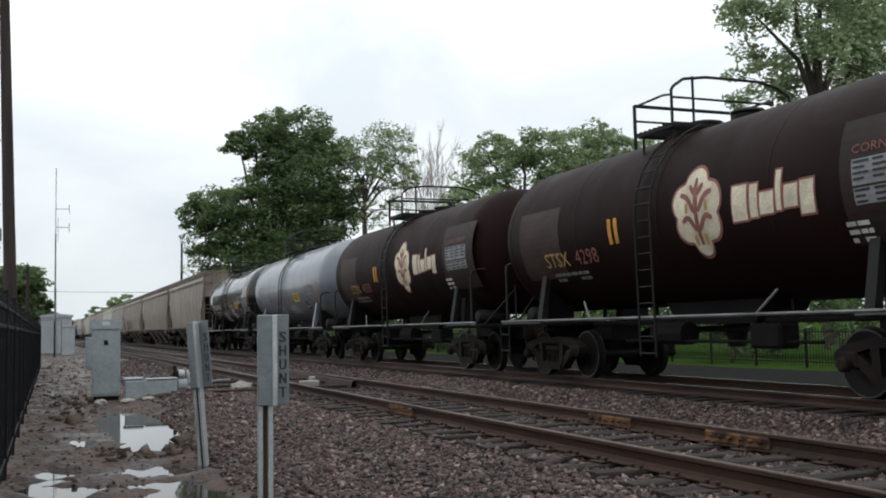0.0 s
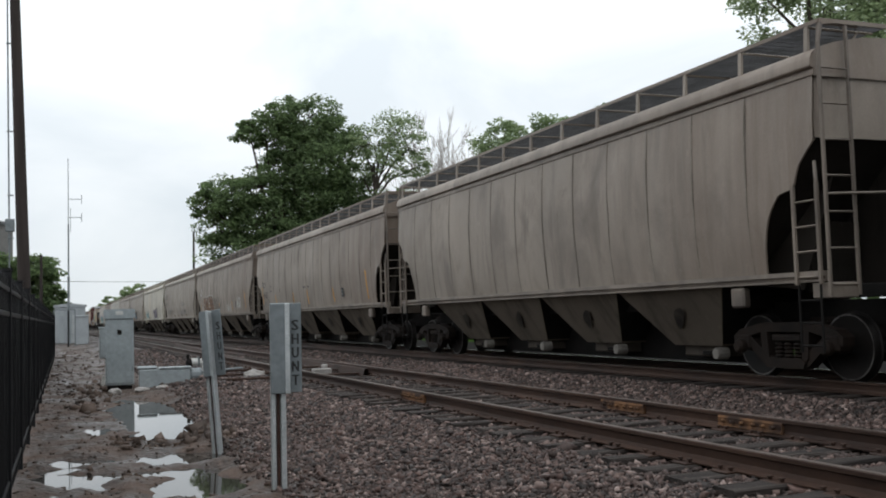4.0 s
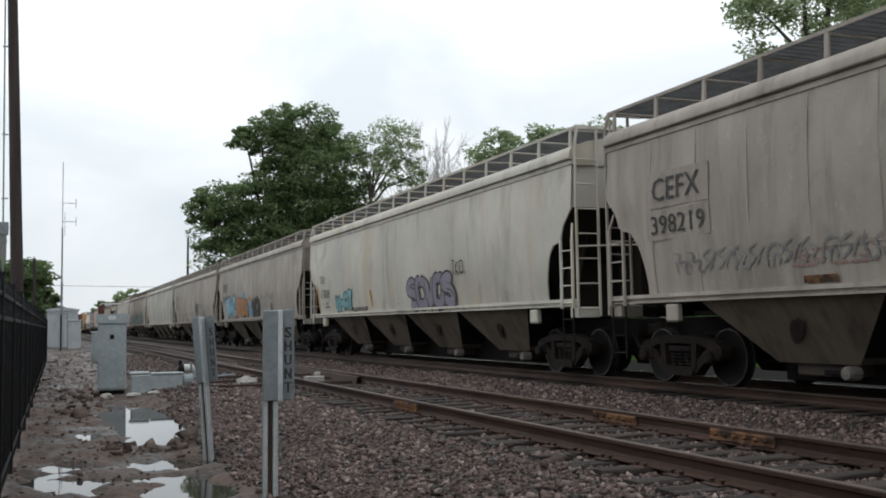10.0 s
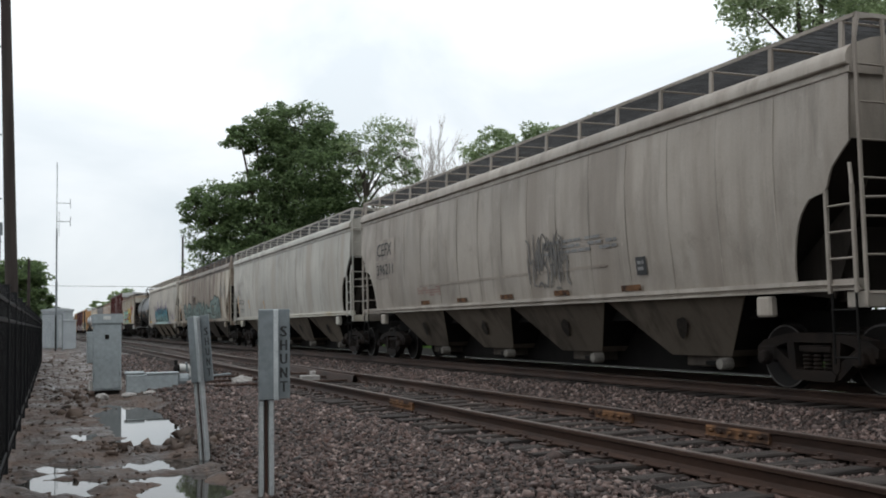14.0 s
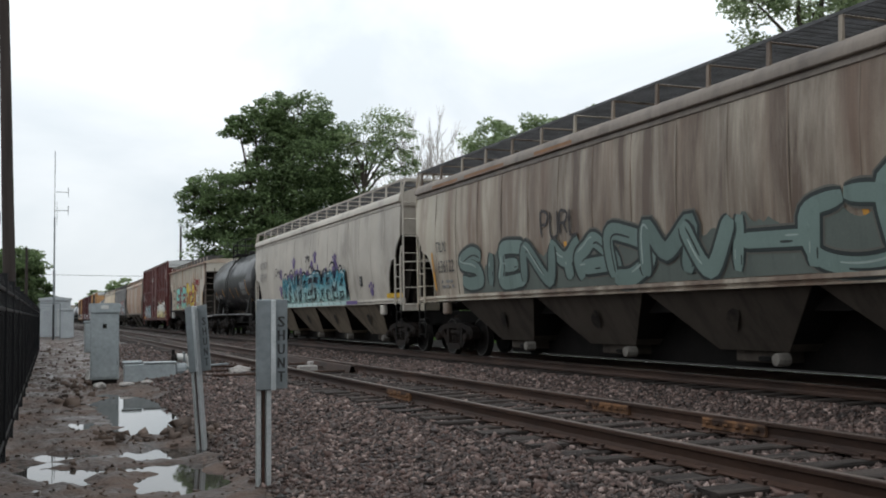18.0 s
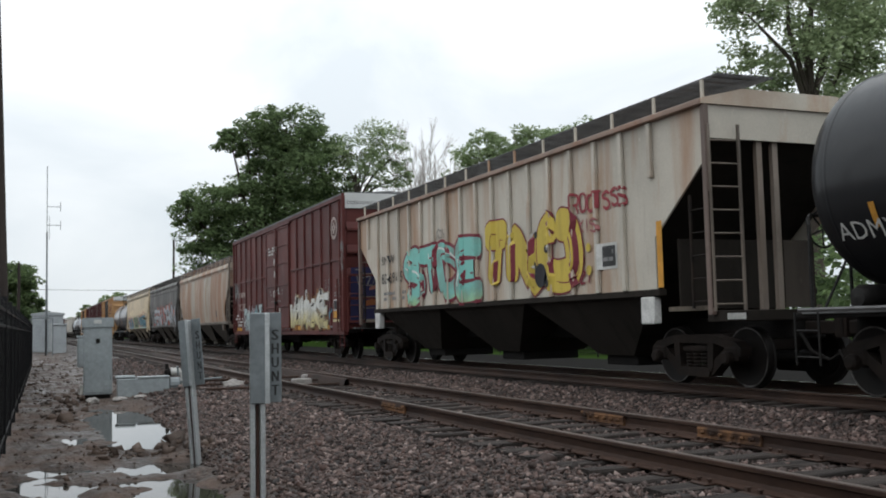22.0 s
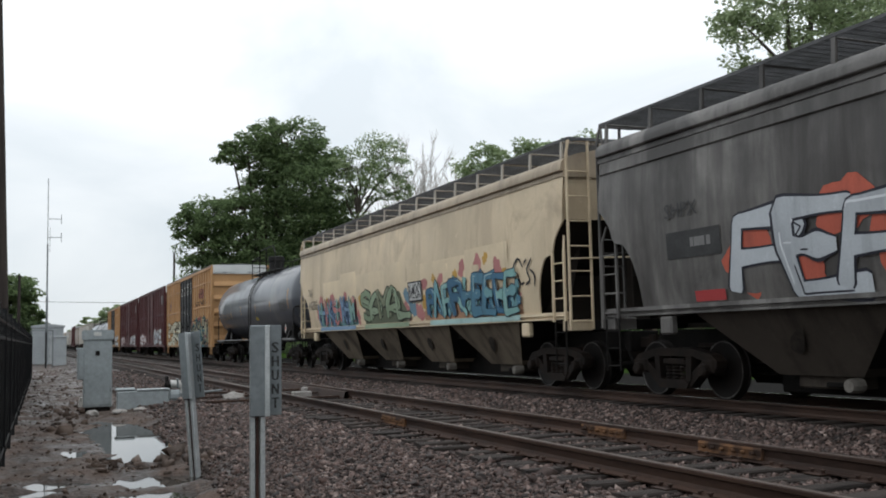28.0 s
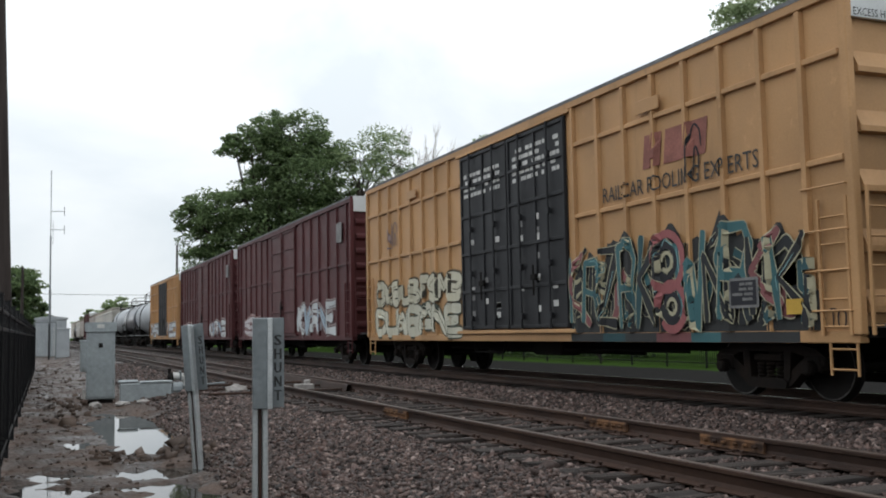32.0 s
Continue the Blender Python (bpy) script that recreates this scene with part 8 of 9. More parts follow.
part("spray_ring", Geo().grid([[ON_RED(-4.55 + q * 0.75 * math.cos(6.28318 * k / 20), 2.22 + q * math.sin(6.28318 * k / 20), 0.045) for k in range(20)] for q in (0.20, 0.11)], True), spray(0.60, 0.60, 0.57), b16, "pale sprayed ring")
sprayed_ground(b16, ON_RED, 6.6, 2.7, 0.96, 2.1, spray(0.30, 0.27, 0.28), 36, 0.5)
wildstyle(b16, ON_RED, 6.6, 2.7, 0.96, 2.15, 7, [spray(0.44, 0.54, 0.55), spray(0.58, 0.62, 0.60), spray(0.36, 0.32, 0.34), spray(0.30, 0.46, 0.48)], spray(0.16, 0.13, 0.13), 38, 0.15, 0.014)
tag_lines(b16, ON_RED, 8.9, 8.0, 2.3, 3.3, 4, M_LETTER_GREY, 37, 0.05)
spots(b16, ON_RED, [(-1.5, 1.35, 0.28), (-1.85, 1.2, 0.22), (-1.3, 1.15, 0.2), (-7.5, 1.5, 0.2)], spray(0.10, 0.22, 0.28), "spray_cloud", "blue-grey sprayed cloud", 14)
for y, w in ((8.3, 0.4), (7.6, 0.35), (0.4, 0.5), (-3.0, 0.7), (-6.6, 0.9)):
    patch(b16, ON_RED, y, y - w, 0.98, 1.12, M_ORANGE, 0.03, "reflector")

# rusted, sooty and sand hoppers
side_plate(H[17], -4.9, 1.75)
patch(H[17], on_hopper, 8.0, 7.5, 1.9, 2.15, M_LETTER_GREY)
bars(H[17], on_hopper, 7.9, 6.9, 1.55, 1.8, 3, M_LETTER_GREY, 66, cover=0.6)
writing(H[18], on_hopper, "SHPX", 6.18, 5.37, 2.80, 3.02, M_LETTER_DARK)
patch(H[18], on_hopper, 6.2, 4.9, 2.17, 2.58, M_LETTER_DARK)
bars(H[18], on_hopper, 5.6, 5.1, 2.25, 2.5, 1, M_LETTER_GREY, 67, 0.012)
part("side_band", Geo().grid([[on_hopper(y, z, lift) for y in (-8.1, 0, 8.1)] for z, lift in ((3.78, 0.0), (3.80, 0.03), (3.98, 0.03), (4.0, 0.0))]), P_SOOT, H[18])
EMBER = spray(0.46, 0.105, 0.065)
spots(H[18], on_hopper, [(4.5, 1.9, 0.36), (4.2, 2.3, 0.3), (2.5, 2.55, 0.42), (1.6, 2.2, 0.5), (0.6, 2.5, 0.36), (0.3, 2.0, 0.42), (3.2, 1.75, 0.3), (-1.0, 2.5, 0.4), (-1.3, 2.0, 0.42), (-2.6, 2.6, 0.36), (-4.2, 2.6, 0.36), (-5.6, 2.5, 0.4), (-3.4, 1.8, 0.36), (-6.6, 2.2, 0.34)], EMBER, "spray_cloud", "orange-red sprayed cloud", 41)
SILVER = spray(0.45, 0.475, 0.50)
graffiti(H[18], on_hopper, 4.55, 0.25, 1.44, 2.78, "PERV", [SILVER], spray(0.02, 0.02, 0.03), 41, 0.25, 0.04, None, spray(0.62, 0.64, 0.66), True, 1.35, 0.08)
graffiti(H[18], on_hopper, -1.3, -7.1, 1.44, 2.88, "DAWN", [SILVER], spray(0.02, 0.02, 0.03), 42, 0.25, 0.05, None, spray(0.62, 0.64, 0.66), True, 1.25, 0.06)
graffiti(H[18], on_hopper, 0.1, -1.1, 1.62, 2.3, "TL", [spray(0.30, 0.34, 0.37)], K, 43, 0.26, 0.05, None, None, True)
writing(H[18], on_hopper, "DO NOT HUMP THIS CAR", 1.05, -0.9, 2.78, 2.88, spray(0.20, 0.06, 0.05))
patch(H[18], on_hopper, 5.6, 4.9, 1.50, 1.66, spray(0.40, 0.05, 0.05), 0.02)
for ya, yb, zt in ((6.6, 4.6, 2.95), (4.6, 3.0, 3.12), (3.0, 0.4, 2.98), (0.4, -2.4, 3.10), (-2.4, -5.2, 2.92), (-5.2, -7.4, 3.02)):
    patch(H[19], on_hopper, ya, yb, 1.49, zt, P_SAND_CLEAN, 0.004, "repaint_patch", "fresher sand-coloured repaint")
writing(H[19], on_hopper, "TILX", 8.48, 7.9, 2.58, 2.82, M_LETTER_DARK)
writing(H[19], on_hopper, "642393", 8.44, 7.4, 2.1, 2.4, M_LETTER_DARK)
BLUSH, MARIGOLD = spray(0.46, 0.19, 0.18), spray(0.52, 0.31, 0.08)
spots(H[19], on_hopper, [(7.4, 1.9, 0.20), (6.9, 2.35, 0.20), (5.6, 2.35, 0.24), (4.2, 2.3, 0.24), (3.2, 2.0, 0.24), (2.9, 1.7, 0.19), (-1.3, 1.75, 0.24), (-2.2, 1.7, 0.24), (-2.65, 2.4, 0.18), (-3.7, 2.45, 0.16), (-5.0, 2.62, 0.19), (-5.9, 2.6, 0.24), (-6.9, 2.5, 0.21), (-7.6, 1.9, 0.24)], BLUSH, "spray_cloud", "pink sprayed cloud", 44)
spots(H[19], on_hopper, [(2.6, 2.2, 0.18), (-2.7, 1.9, 0.24), (-4.6, 2.5, 0.13), (-6.3, 2.75, 0.13), (-7.2, 2.3, 0.16), (6.2, 2.3, 0.13), (-3.3, 2.45, 0.14)], MARIGOLD, "spray_cloud", "orange sprayed cloud", 45)
spots(H[19], on_hopper, [(-1.35, 2.15, 0.21), (-1.75, 1.8, 0.24), (-1.3, 1.65, 0.20)], spray(0.15, 0.24, 0.30), "spray_cloud", "blue sprayed cloud", 46)
BLUES = [spray(0.14, 0.23, 0.36), spray(0.20, 0.31, 0.44), spray(0.15, 0.30, 0.31), spray(0.22, 0.38, 0.33), spray(0.11, 0.17, 0.27)]
OLIVES = [spray(0.13, 0.145, 0.095), spray(0.20, 0.26, 0.165), spray(0.28, 0.36, 0.24), spray(0.17, 0.19, 0.12)]
AQUAS = [spray(0.22, 0.41, 0.39), spray(0.05, 0.14, 0.23), spray(0.16, 0.33, 0.36), spray(0.08, 0.20, 0.28)]
sprayed_ground(H[19], on_hopper, 7.15, 3.0, 1.49, 2.30, BLUES[2], 44, 0.45)
wildstyle(H[19], on_hopper, 7.2, 3.1, 1.49, 2.46, 9, BLUES + [BLUSH], spray(0.035, 0.055, 0.10), 44, 0.135, 0.020, spray(0.34, 0.42, 0.52))
sprayed_ground(H[19], on_hopper, 2.3, -1.35, 1.49, 2.35, OLIVES[0], 45, 0.3)
graffiti(H[19], on_hopper, 2.35, -1.4, 1.49, 2.58, "SAMAL", OLIVES[1:], spray(0.03, 0.033, 0.022), 45, 0.24, 0.04, None, spray(0.32, 0.38, 0.28), True, 1.45, 0.10)
patch(H[19], on_hopper, -1.55, -2.5, 1.98, 2.50, K, 0.036, "spray_panel", "black edge of a sprayed panel")
patch(H[19], on_hopper, -1.60, -2.45, 2.02, 2.46, spray(0.50, 0.50, 0.48), 0.039, "spray_panel", "pale sprayed panel with dark scribble")
tag_lines(H[19], on_hopper, -1.62, -2.43, 2.05, 2.44, 4, K, 47, 0.04, 0.043)
sprayed_ground(H[19], on_hopper, -2.5, -7.9, 1.49, 2.30, spray(0.42, 0.24, 0.15), 48, 0.4)
wildstyle(H[19], on_hopper, -2.8, -7.9, 1.49, 2.48, 9, AQUAS, spray(0.02, 0.04, 0.065), 49, 0.17, 0.024, spray(0.40, 0.55, 0.54), True, "PEANRKH")
for ya, yb, m in ((7.15, 3.2, BLUES[1]), (2.3, -1.4, OLIVES[2]), (-2.9, -7.8, spray(0.36, 0.52, 0.50))):
    patch(H[19], on_sill, ya, yb, 1.36, 1.475, m, 0.006, "sill_spray", "pale overspray on the sill")
tag_lines(H[19], on_hopper, -7.6, -8.6, 2.0, 2.6, 2, K, 48, 0.05)

# grey tank car with a black valve housing
c, L = slot(20)
t20 = tank_car(c, L, P_SLATE_TANK, "slate-grey tank car with a tall black valve housing", R=1.52, zc=2.72, platform=(-3.0, 1.75), ladder_y=-0.4, dome=(0.35, 0.76), saddle_top=1.5)
on = on_tank(1.52, 2.72)
writing(t20, on, "UTLX 208676", 6.75, 4.65, 2.17, 2.45, spray(0.24, 0.16, 0.075))
for y, z0, z1 in ((8.3, 1.9, 2.5), (4.5, 2.2, 2.5), (1.95, 2.3, 2.7), (-1.3, 2.3, 2.7), (-4.2, 2.3, 2.7), (-7.3, 2.3, 3.05)):
    patch(t20, on, y, y - 0.06, z0, z1, M_ORANGE, 0.01, "reflector")
bars(t20, on, -5.85, -7.0, 2.2, 2.7, 8, M_LETTER_DARK, 71, cover=0.97)
part("placard_holder", Geo().box(-1.36, -1.33, -6.39, -6.33, 1.1, 1.78, 0.005), M_FRAME, t20, "steel bracket of the placard")
for lift, half, m, name in ((0.0, 0.20, M_LETTER_WHITE, "placard"), (0.004, 0.09, spray(0.5, 0.08, 0.06), "placard_mark")):
    part(name, Geo().add([(-1.366 - lift, -6.36 + a * half * 0.8, 1.53 + b * half) for a, b in ((0, 1), (1, 0), (0, -1), (-1, 0))], [(0, 1, 2, 3)]), m, t20, "white diamond placard" if lift == 0 else "")

patch(t20, on, -0.9, -1.4, 1.98, 2.12, spray(0.46, 0.34, 0.05), 0.008, "decal", "yellow label")
# golden-yellow, red, red and golden box cars
c, L = slot(21)
ON_GOLD = on_box(GOLD_POSTS, 0.07)
b21 = box_car(c, L, P_GOLD, "golden-yellow tall box car with black double doors and graffiti", (2.4, -2.5), P_DOORS, GOLD_POSTS, 0.07, (3.08, 4.40), high=5.32, end_panels=5)
for k in range(3):      # brand mark as three plain slabs
    y = -4.95 - 0.58 * k
    patch(b21, ON_GOLD, y, y - 0.48, 3.60, 4.14, M_LOGO_RED, 0.012, "brand_mark", "plain wine-red slab of the brand mark", -0.08)
writing(b21, ON_GOLD, "RAILCAR POOLING EXPERTS", -3.73, -7.75, 3.2, 3.46, M_LETTER_DARK)
SMOKE = spray(0.035, 0.036, 0.036)
sprayed_ground(b21, ON_GOLD, -2.45, -8.75, 0.96, 2.78, SMOKE, 50, 0.42)
CREAMY, MURK = spray(0.40, 0.37, 0.25), [spray(0.028, 0.075, 0.085), spray(0.022, 0.030, 0.034), spray(0.018, 0.018, 0.02), spray(0.045, 0.12, 0.13), spray(0.20, 0.075, 0.075), spray(0.02, 0.022, 0.024)]
wildstyle(b21, ON_GOLD, -2.5, -8.7, 0.98, 2.55, 11, MURK, CREAMY, 53, 0.13, 0.018, spray(0.20, 0.36, 0.37), True, "KWESRNZA")
for y, z, rad in ((-5.6, 2.05, 0.42), (-5.7, 1.35, 0.34)):      # the round eyes of the piece
    for f, m in ((1.0, spray(0.30, 0.10, 0.10)), (0.55, K), (0.32, CREAMY)):
        g = Geo()
        ribbon(g, [(y + rad * f * math.cos(0.35 * j), z + rad * f * 1.05 * math.sin(0.35 * j)) for j in range(17)], 0.10 * f + 0.03, ON_GOLD, 0.075 + 0.002 * f, 1)
        part("spray_ring", g, m, b21, "sprayed ring")
graffiti(b21, ON_GOLD, 8.6, 2.55, 1.72, 2.5, "GWEUSTSMB", [spray(0.50, 0.47, 0.36)], spray(0.05, 0.045, 0.035), 53, 0.36, 0.03, spray(0.20, 0.13, 0.07), None, False, 1.15, 0.08, 0.03)
graffiti(b21, ON_GOLD, 8.7, 2.5, 0.9, 1.78, "DUWBANE", [spray(0.52, 0.50, 0.40)], spray(0.06, 0.07, 0.055), 54, 0.36, 0.035, spray(0.20, 0.13, 0.07), None, False, 1.18, 0.08, 0.03)
tag(b21, ON_GOLD, -8.6, -9.2, 1.0, 1.2, "VETO", K, 57, 0.025)
patch(b21, on_flat, -7.1, -7.72, 1.28, 1.70, M_LETTER_GREY, 0.10, "notice", "black notice with a white edge")
patch(b21, on_flat, -7.14, -7.68, 1.32, 1.66, K, 0.104, "notice")
bars(b21, on_flat, -7.18, -7.64, 1.36, 1.64, 4, M_LETTER_GREY, 76, 0.108, 0.8)
patch(b21, on_flat, -8.25, -8.6, 1.17, 1.37, spray(0.5, 0.31, 0.05), 0.104, "placard", "yellow placard")
for ya, yb, m in ((-2.5, -3.6, SMOKE), (-3.6, -4.3, MURK[0]), (-4.3, -5.2, SMOKE), (-5.2, -6.1, MURK[4]), (-6.1, -6.8, MURK[3]), (-6.8, -8.4, SMOKE)):
    patch(b21, on_flat, ya, yb, 0.805, 0.95, m, 0.035, "sill_spray", "dark overspray on the sill")
tag_lines(b21, ON_GOLD, 7.7, 6.9, 3.35, 4.1, 2, spray(0.22, 0.16, 0.15), 58, 0.05)
tag_lines(b21, ON_GOLD, -6.15, -6.5, 3.3, 4.15, 1, K, 59, 0.035)
bars(b21, ON_GOLD, 2.2, 0.3, 4.0, 4.6, 4, M_LETTER_WHITE, 75, 0.06, 0.75)
bars(b21, ON_GOLD, -0.3, -2.3, 4.0, 4.75, 5, M_LETTER_WHITE, 76, 0.06, 0.8)
for k in range(22):
    y, z = rb.choice([1.9, 1.2, 0.6, -0.5, -1.2, -1.9]), rb.uniform(1.3, 3.2)
    patch(b21, ON_GOLD, y, y - 0.2, z, z + 0.12, M_LETTER_WHITE if k % 4 else M_LETTER_GREY, 0.058)
hl21 = L / 2 - 0.85
vs, fs = text_faces("EXCESS HEIGHT CAR")
part("lettering", Geo().add([(-1.45 + 1.15 * u, -(hl21 + 0.064), 4.82 + 0.10 * w) for u, w in vs], fs), M_LETTER_DARK, b21)
vs, fs = text_faces("TBOX 673588")
part("lettering", Geo().add([(0.4 + 0.95 * u, -(hl21 + 0.064), 4.82 + 0.10 * w) for u, w in vs], fs), M_LETTER_DARK, b21)
for z in (2.75, 2.2, 1.7, 1.2):
    part("grab_iron", Geo().path([(-1.53, -8.6, z - 0.03), (-1.62, -8.6, z), (-1.62, -hl21 + 0.05, z), (-1.53, -hl21 + 0.05, z - 0.03)], 0.014, 5), P_GOLD, b21)
patch(b21, ON_GOLD, -8.05, -8.4, 1.55, 1.85, M_YELLOW, 0.012)
for s, y in ((1, -5.2), (1, 5.6)):
    part("jack_plate", Geo().box(-1.62, -1.601, y - 0.35, y + 0.3, 4.5, 4.72, 0.006), P_GOLD, b21)
for i in (22, 23):
    c, L = slot(i)
    bx = box_car(c, L, P_MAROON, "red-brown box car with white graffiti along the bottom", (1.84, -2.1), P_MAROON, RED_POSTS, rails=(3.22,))
    graffiti(bx, ON_RED, -2.4, -7.4, 0.95, 2.2 if i == 22 else 1.8, "KWRNE", [spray(0.52, 0.54, 0.54), spray(0.30, 0.38, 0.44)], spray(0.10, 0.05, 0.05), 60 + i, 0.30, 0.04, spray(0.30, 0.25, 0.24), None, True, 1.25)
    graffiti(bx, ON_RED, 7.4, 3.2, 0.95, 1.8, "SERN", [spray(0.52, 0.48, 0.48)], spray(0.13, 0.07, 0.07), 70 + i, 0.30, 0.04, spray(0.30, 0.2, 0.19), None, True, 1.2)
    patch(bx, ON_RED, -7.7, -8.3, 3.95, 4.6, M_LETTER_GREY, 0.07)
c, L = slot(24)
b24 = box_car(c, L, P_GOLD, "golden box car with dark doors and white graffiti", (2.4, -2.5), P_DOORS, GOLD_POSTS, 0.07, (3.08, 4.40))
graffiti(b24, ON_GOLD, 7.5, -7.5, 0.95, 2.0, "MERIDANSO", [spray(0.52, 0.56, 0.58)], spray(0.14, 0.09, 0.08), 90, 0.3, 0.05, spray(0.36, 0.36, 0.34))
# the tail of the train in the distance
tail = [("tank", 14.2, P_LIGHT_TANK, "pale grey tank car far down the train"), ("tank", 14.2, P_SLATE_TANK, "dark grey tank car far down the train"), ("tank", 14.2, P_LIGHT_TANK, "pale tank car with a black end"),
        ("hopper", 18.5, P_PALE, "whitish covered hopper far down the train"), ("hopper", 18.5, P_SILVER, "grey covered hopper far down the train"), ("hopper", 18.5, P_TAN, "tan covered hopper far down the train"),
        ("box", 18.6, P_MAROON, "red-brown box car near the tail of the train"), ("hopper", 18.5, P_DUST, "dusty covered hopper far down the train"), ("hopper", 18.5, P_PALE, "pale covered hopper far down the train"),
        ("tank", 14.2, P_SLATE_TANK, "dark tank car near the tail of the train"), ("hopper", 18.5, P_SILVER, "grey covered hopper near the tail")]
at_y = GAPS[-1]
for kind, L, m, text in tail:
    c = at_y + L / 2
    if kind == "tank":
        tank_car(c, L, m, text, R=1.48)
    elif kind == "hopper":
        hopper(c, L, m, text, bay_count=3)
    else:
        box_car(c, L, m, text, (1.84, -2.1), m, RED_POSTS, rails=(3.22,))
    at_y += L


# ---- fences, poles, mast, huts ----
def picket():
    g = Geo()
    g.box(-0.009, 0.009, -0.009, 0.009, 0.10, 1.90)
    g.add([(-0.009, -0.009, 1.90), (0.009, -0.009, 1.90), (0.009, 0.009, 1.90), (-0.009, 0.009, 1.90), (0, 0, 1.96)], [(0, 1, 4), (1, 2, 4), (2, 3, 4), (3, 0, 4)])
    return g


fence = new("picket_fence")
FENCE_A, FENCE_B = Vector((-0.47, -3.0, -0.46)), Vector((0.13, 54.0, -0.46))
fence_dir = (FENCE_B - FENCE_A).normalized()
fence.matrix_basis = Matrix.Translation(FENCE_A) @ pose(0, 0, 0, 0, 0, -math.degrees(math.atan2(fence_dir.x, fence_dir.y)))
tagged(fence, "black steel picket fence along the railway", "fence")
run = (FENCE_B - FENCE_A).length
for k in range(int(run / 2.4) + 1):
    part("post", shared(("fence_post",), lambda: Geo().box(-0.032, 0.032, -0.032, 0.032, -0.15, 1.98, 0.006).prism([(-0.04, -0.04), (0.04, -0.04), (0.04, 0.04), (-0.04, 0.04)], "z", 1.98, 2.0)), M_FENCE, fence, "", pose(0, k * 2.4, 0))
for z in (0.22, 1.60, 1.80):
    part("rail", Geo().box(-0.02, 0.02, 0, run, z, z + 0.04, 0.004), M_FENCE, fence)
PICKETS = int(run / 0.115)
near_k = [k for k in range(PICKETS) if 8.0 < k * 0.115 < 34.0]
for k in near_k:
    part("picket", shared(("picket",), picket), M_FENCE, fence, "", pose(0, k * 0.115, 0))
far_p = Geo()
for k in range(PICKETS):
    if k not in near_k:
        far_p.box(-0.009, 0.009, k * 0.115 - 0.009, k * 0.115 + 0.009, 0.10, 1.93)
tagged(part("far_pickets", far_p, M_FENCE, fence), kind="stuff")
# black sheet added behind the pickets so that the fence reads solid
screen = Geo()
screen.grid([[(-0.03 + 0.008 * math.sin(y * 2.1), y, 0.20), (-0.026 + 0.012 * math.sin(y * 1.3 + 1), y, 0.8), (-0.03, y, 1.58)] for y in np.arange(0, run, 0.5)])
part("screen", screen, surface("black_fence_backing", (0.010, 0.010, 0.011), (0.016, 0.016, 0.017), 0.9, 0, 4, 80, 0.3), fence, "black sheet added behind the pickets to make them read solid")

lawn_fence = new("garden_fence")
lawn_fence.location = (22.4, 0, -0.5)
tagged(lawn_fence, "low dark metal fence on the lawn beyond the train", "fence")
for k in range(26):
    part("post", shared(("garden_post",), lambda: Geo().box(-0.03, 0.03, -0.03, 0.03, -0.1, 1.25, 0.006)), M_FENCE, lawn_fence, "", pose(0, 8 + k * 2.4, 0))
for z in (0.18, 1.12):
    part("rail", Geo().box(-0.018, 0.018, 8, 68, z, z + 0.035), M_FENCE, lawn_fence)
lp = Geo()
for k in range(480):
    y = 8 + k * 0.125
    lp.box(-0.008, 0.008, y - 0.008, y + 0.008, 0.05, 1.22)
tagged(part("picket_run", lp, M_FENCE, lawn_fence), kind="stuff")


def utility_pole(name, x, y, height, r, lean_x, arms, label, material=M_POLE, category="utility pole"):
    root = new(name)
    root.matrix_basis = pose(x, y, ground_z(x, y) - 0.3, 0, lean_x, 0)
    n = 12
    rows = []
    for k in range(9):
        z = height * k / 8
        rr = r * (1 - 0.35 * k / 8)
        rows.append([(rr * math.cos(6.28318 * i / n) * (1 + 0.03 * noise.noise((i, z, 0))), rr * math.sin(6.28318 * i / n), z) for i in range(n)])
    g = Geo().grid(rows, True)
    g.add(rows[-1], [tuple(range(n))])
    part("shaft", g, material, root, "", None, True)
    for z, w in arms:
        part("crossarm", Geo().box(-w, w, -0.05, 0.05, z, z + 0.1, 0.01), material, root)
        for s in (-0.9, -0.4, 0.4, 0.9):
            part("insulator", Geo().lathe([(z + 0.1, 0.03), (z + 0.16, 0.05), (z + 0.2, 0.03), (z + 0.24, 0.045), (z + 0.27, 0.0)], 8, (s * w, 0, 0), "z"), M_GALV, root)
    return tagged(root, label, category)


utility_pole("utility_pole", -0.45, 22.0, 11.5, 0.135, -1.65, [], "dark creosoted wooden utility pole behind the fence")
utility_pole("utility_pole", 12.6, 97.0, 10.2, 0.14, 0.3, [], "thin wooden pole beyond the train")
utility_pole("utility_pole", -0.65, 68.0, 6.3, 0.12, 0.2, [], "short thin pole beside the bushes")
thin = new("service_mast")
thin.matrix_basis = pose(-1.07, 30.0, -0.6, 0, -0.4, 0)
part("tube", Geo().tube((0, 0, 0), (0, 0, 11.5), 0.022, 8), M_GALV, thin)
for z in (4.1, 5.3, 7.1, 9.6):
    part("clamp", Geo().box(-0.05, 0.12, -0.03, 0.03, z, z + 0.035, 0.008), M_GALV, thin)
part("box", Geo().box(-0.1, 0.14, -0.08, 0.08, 4.3, 4.65, 0.01), M_GALV, thin)
tagged(thin, "thin pale steel mast with clamps", "mast")

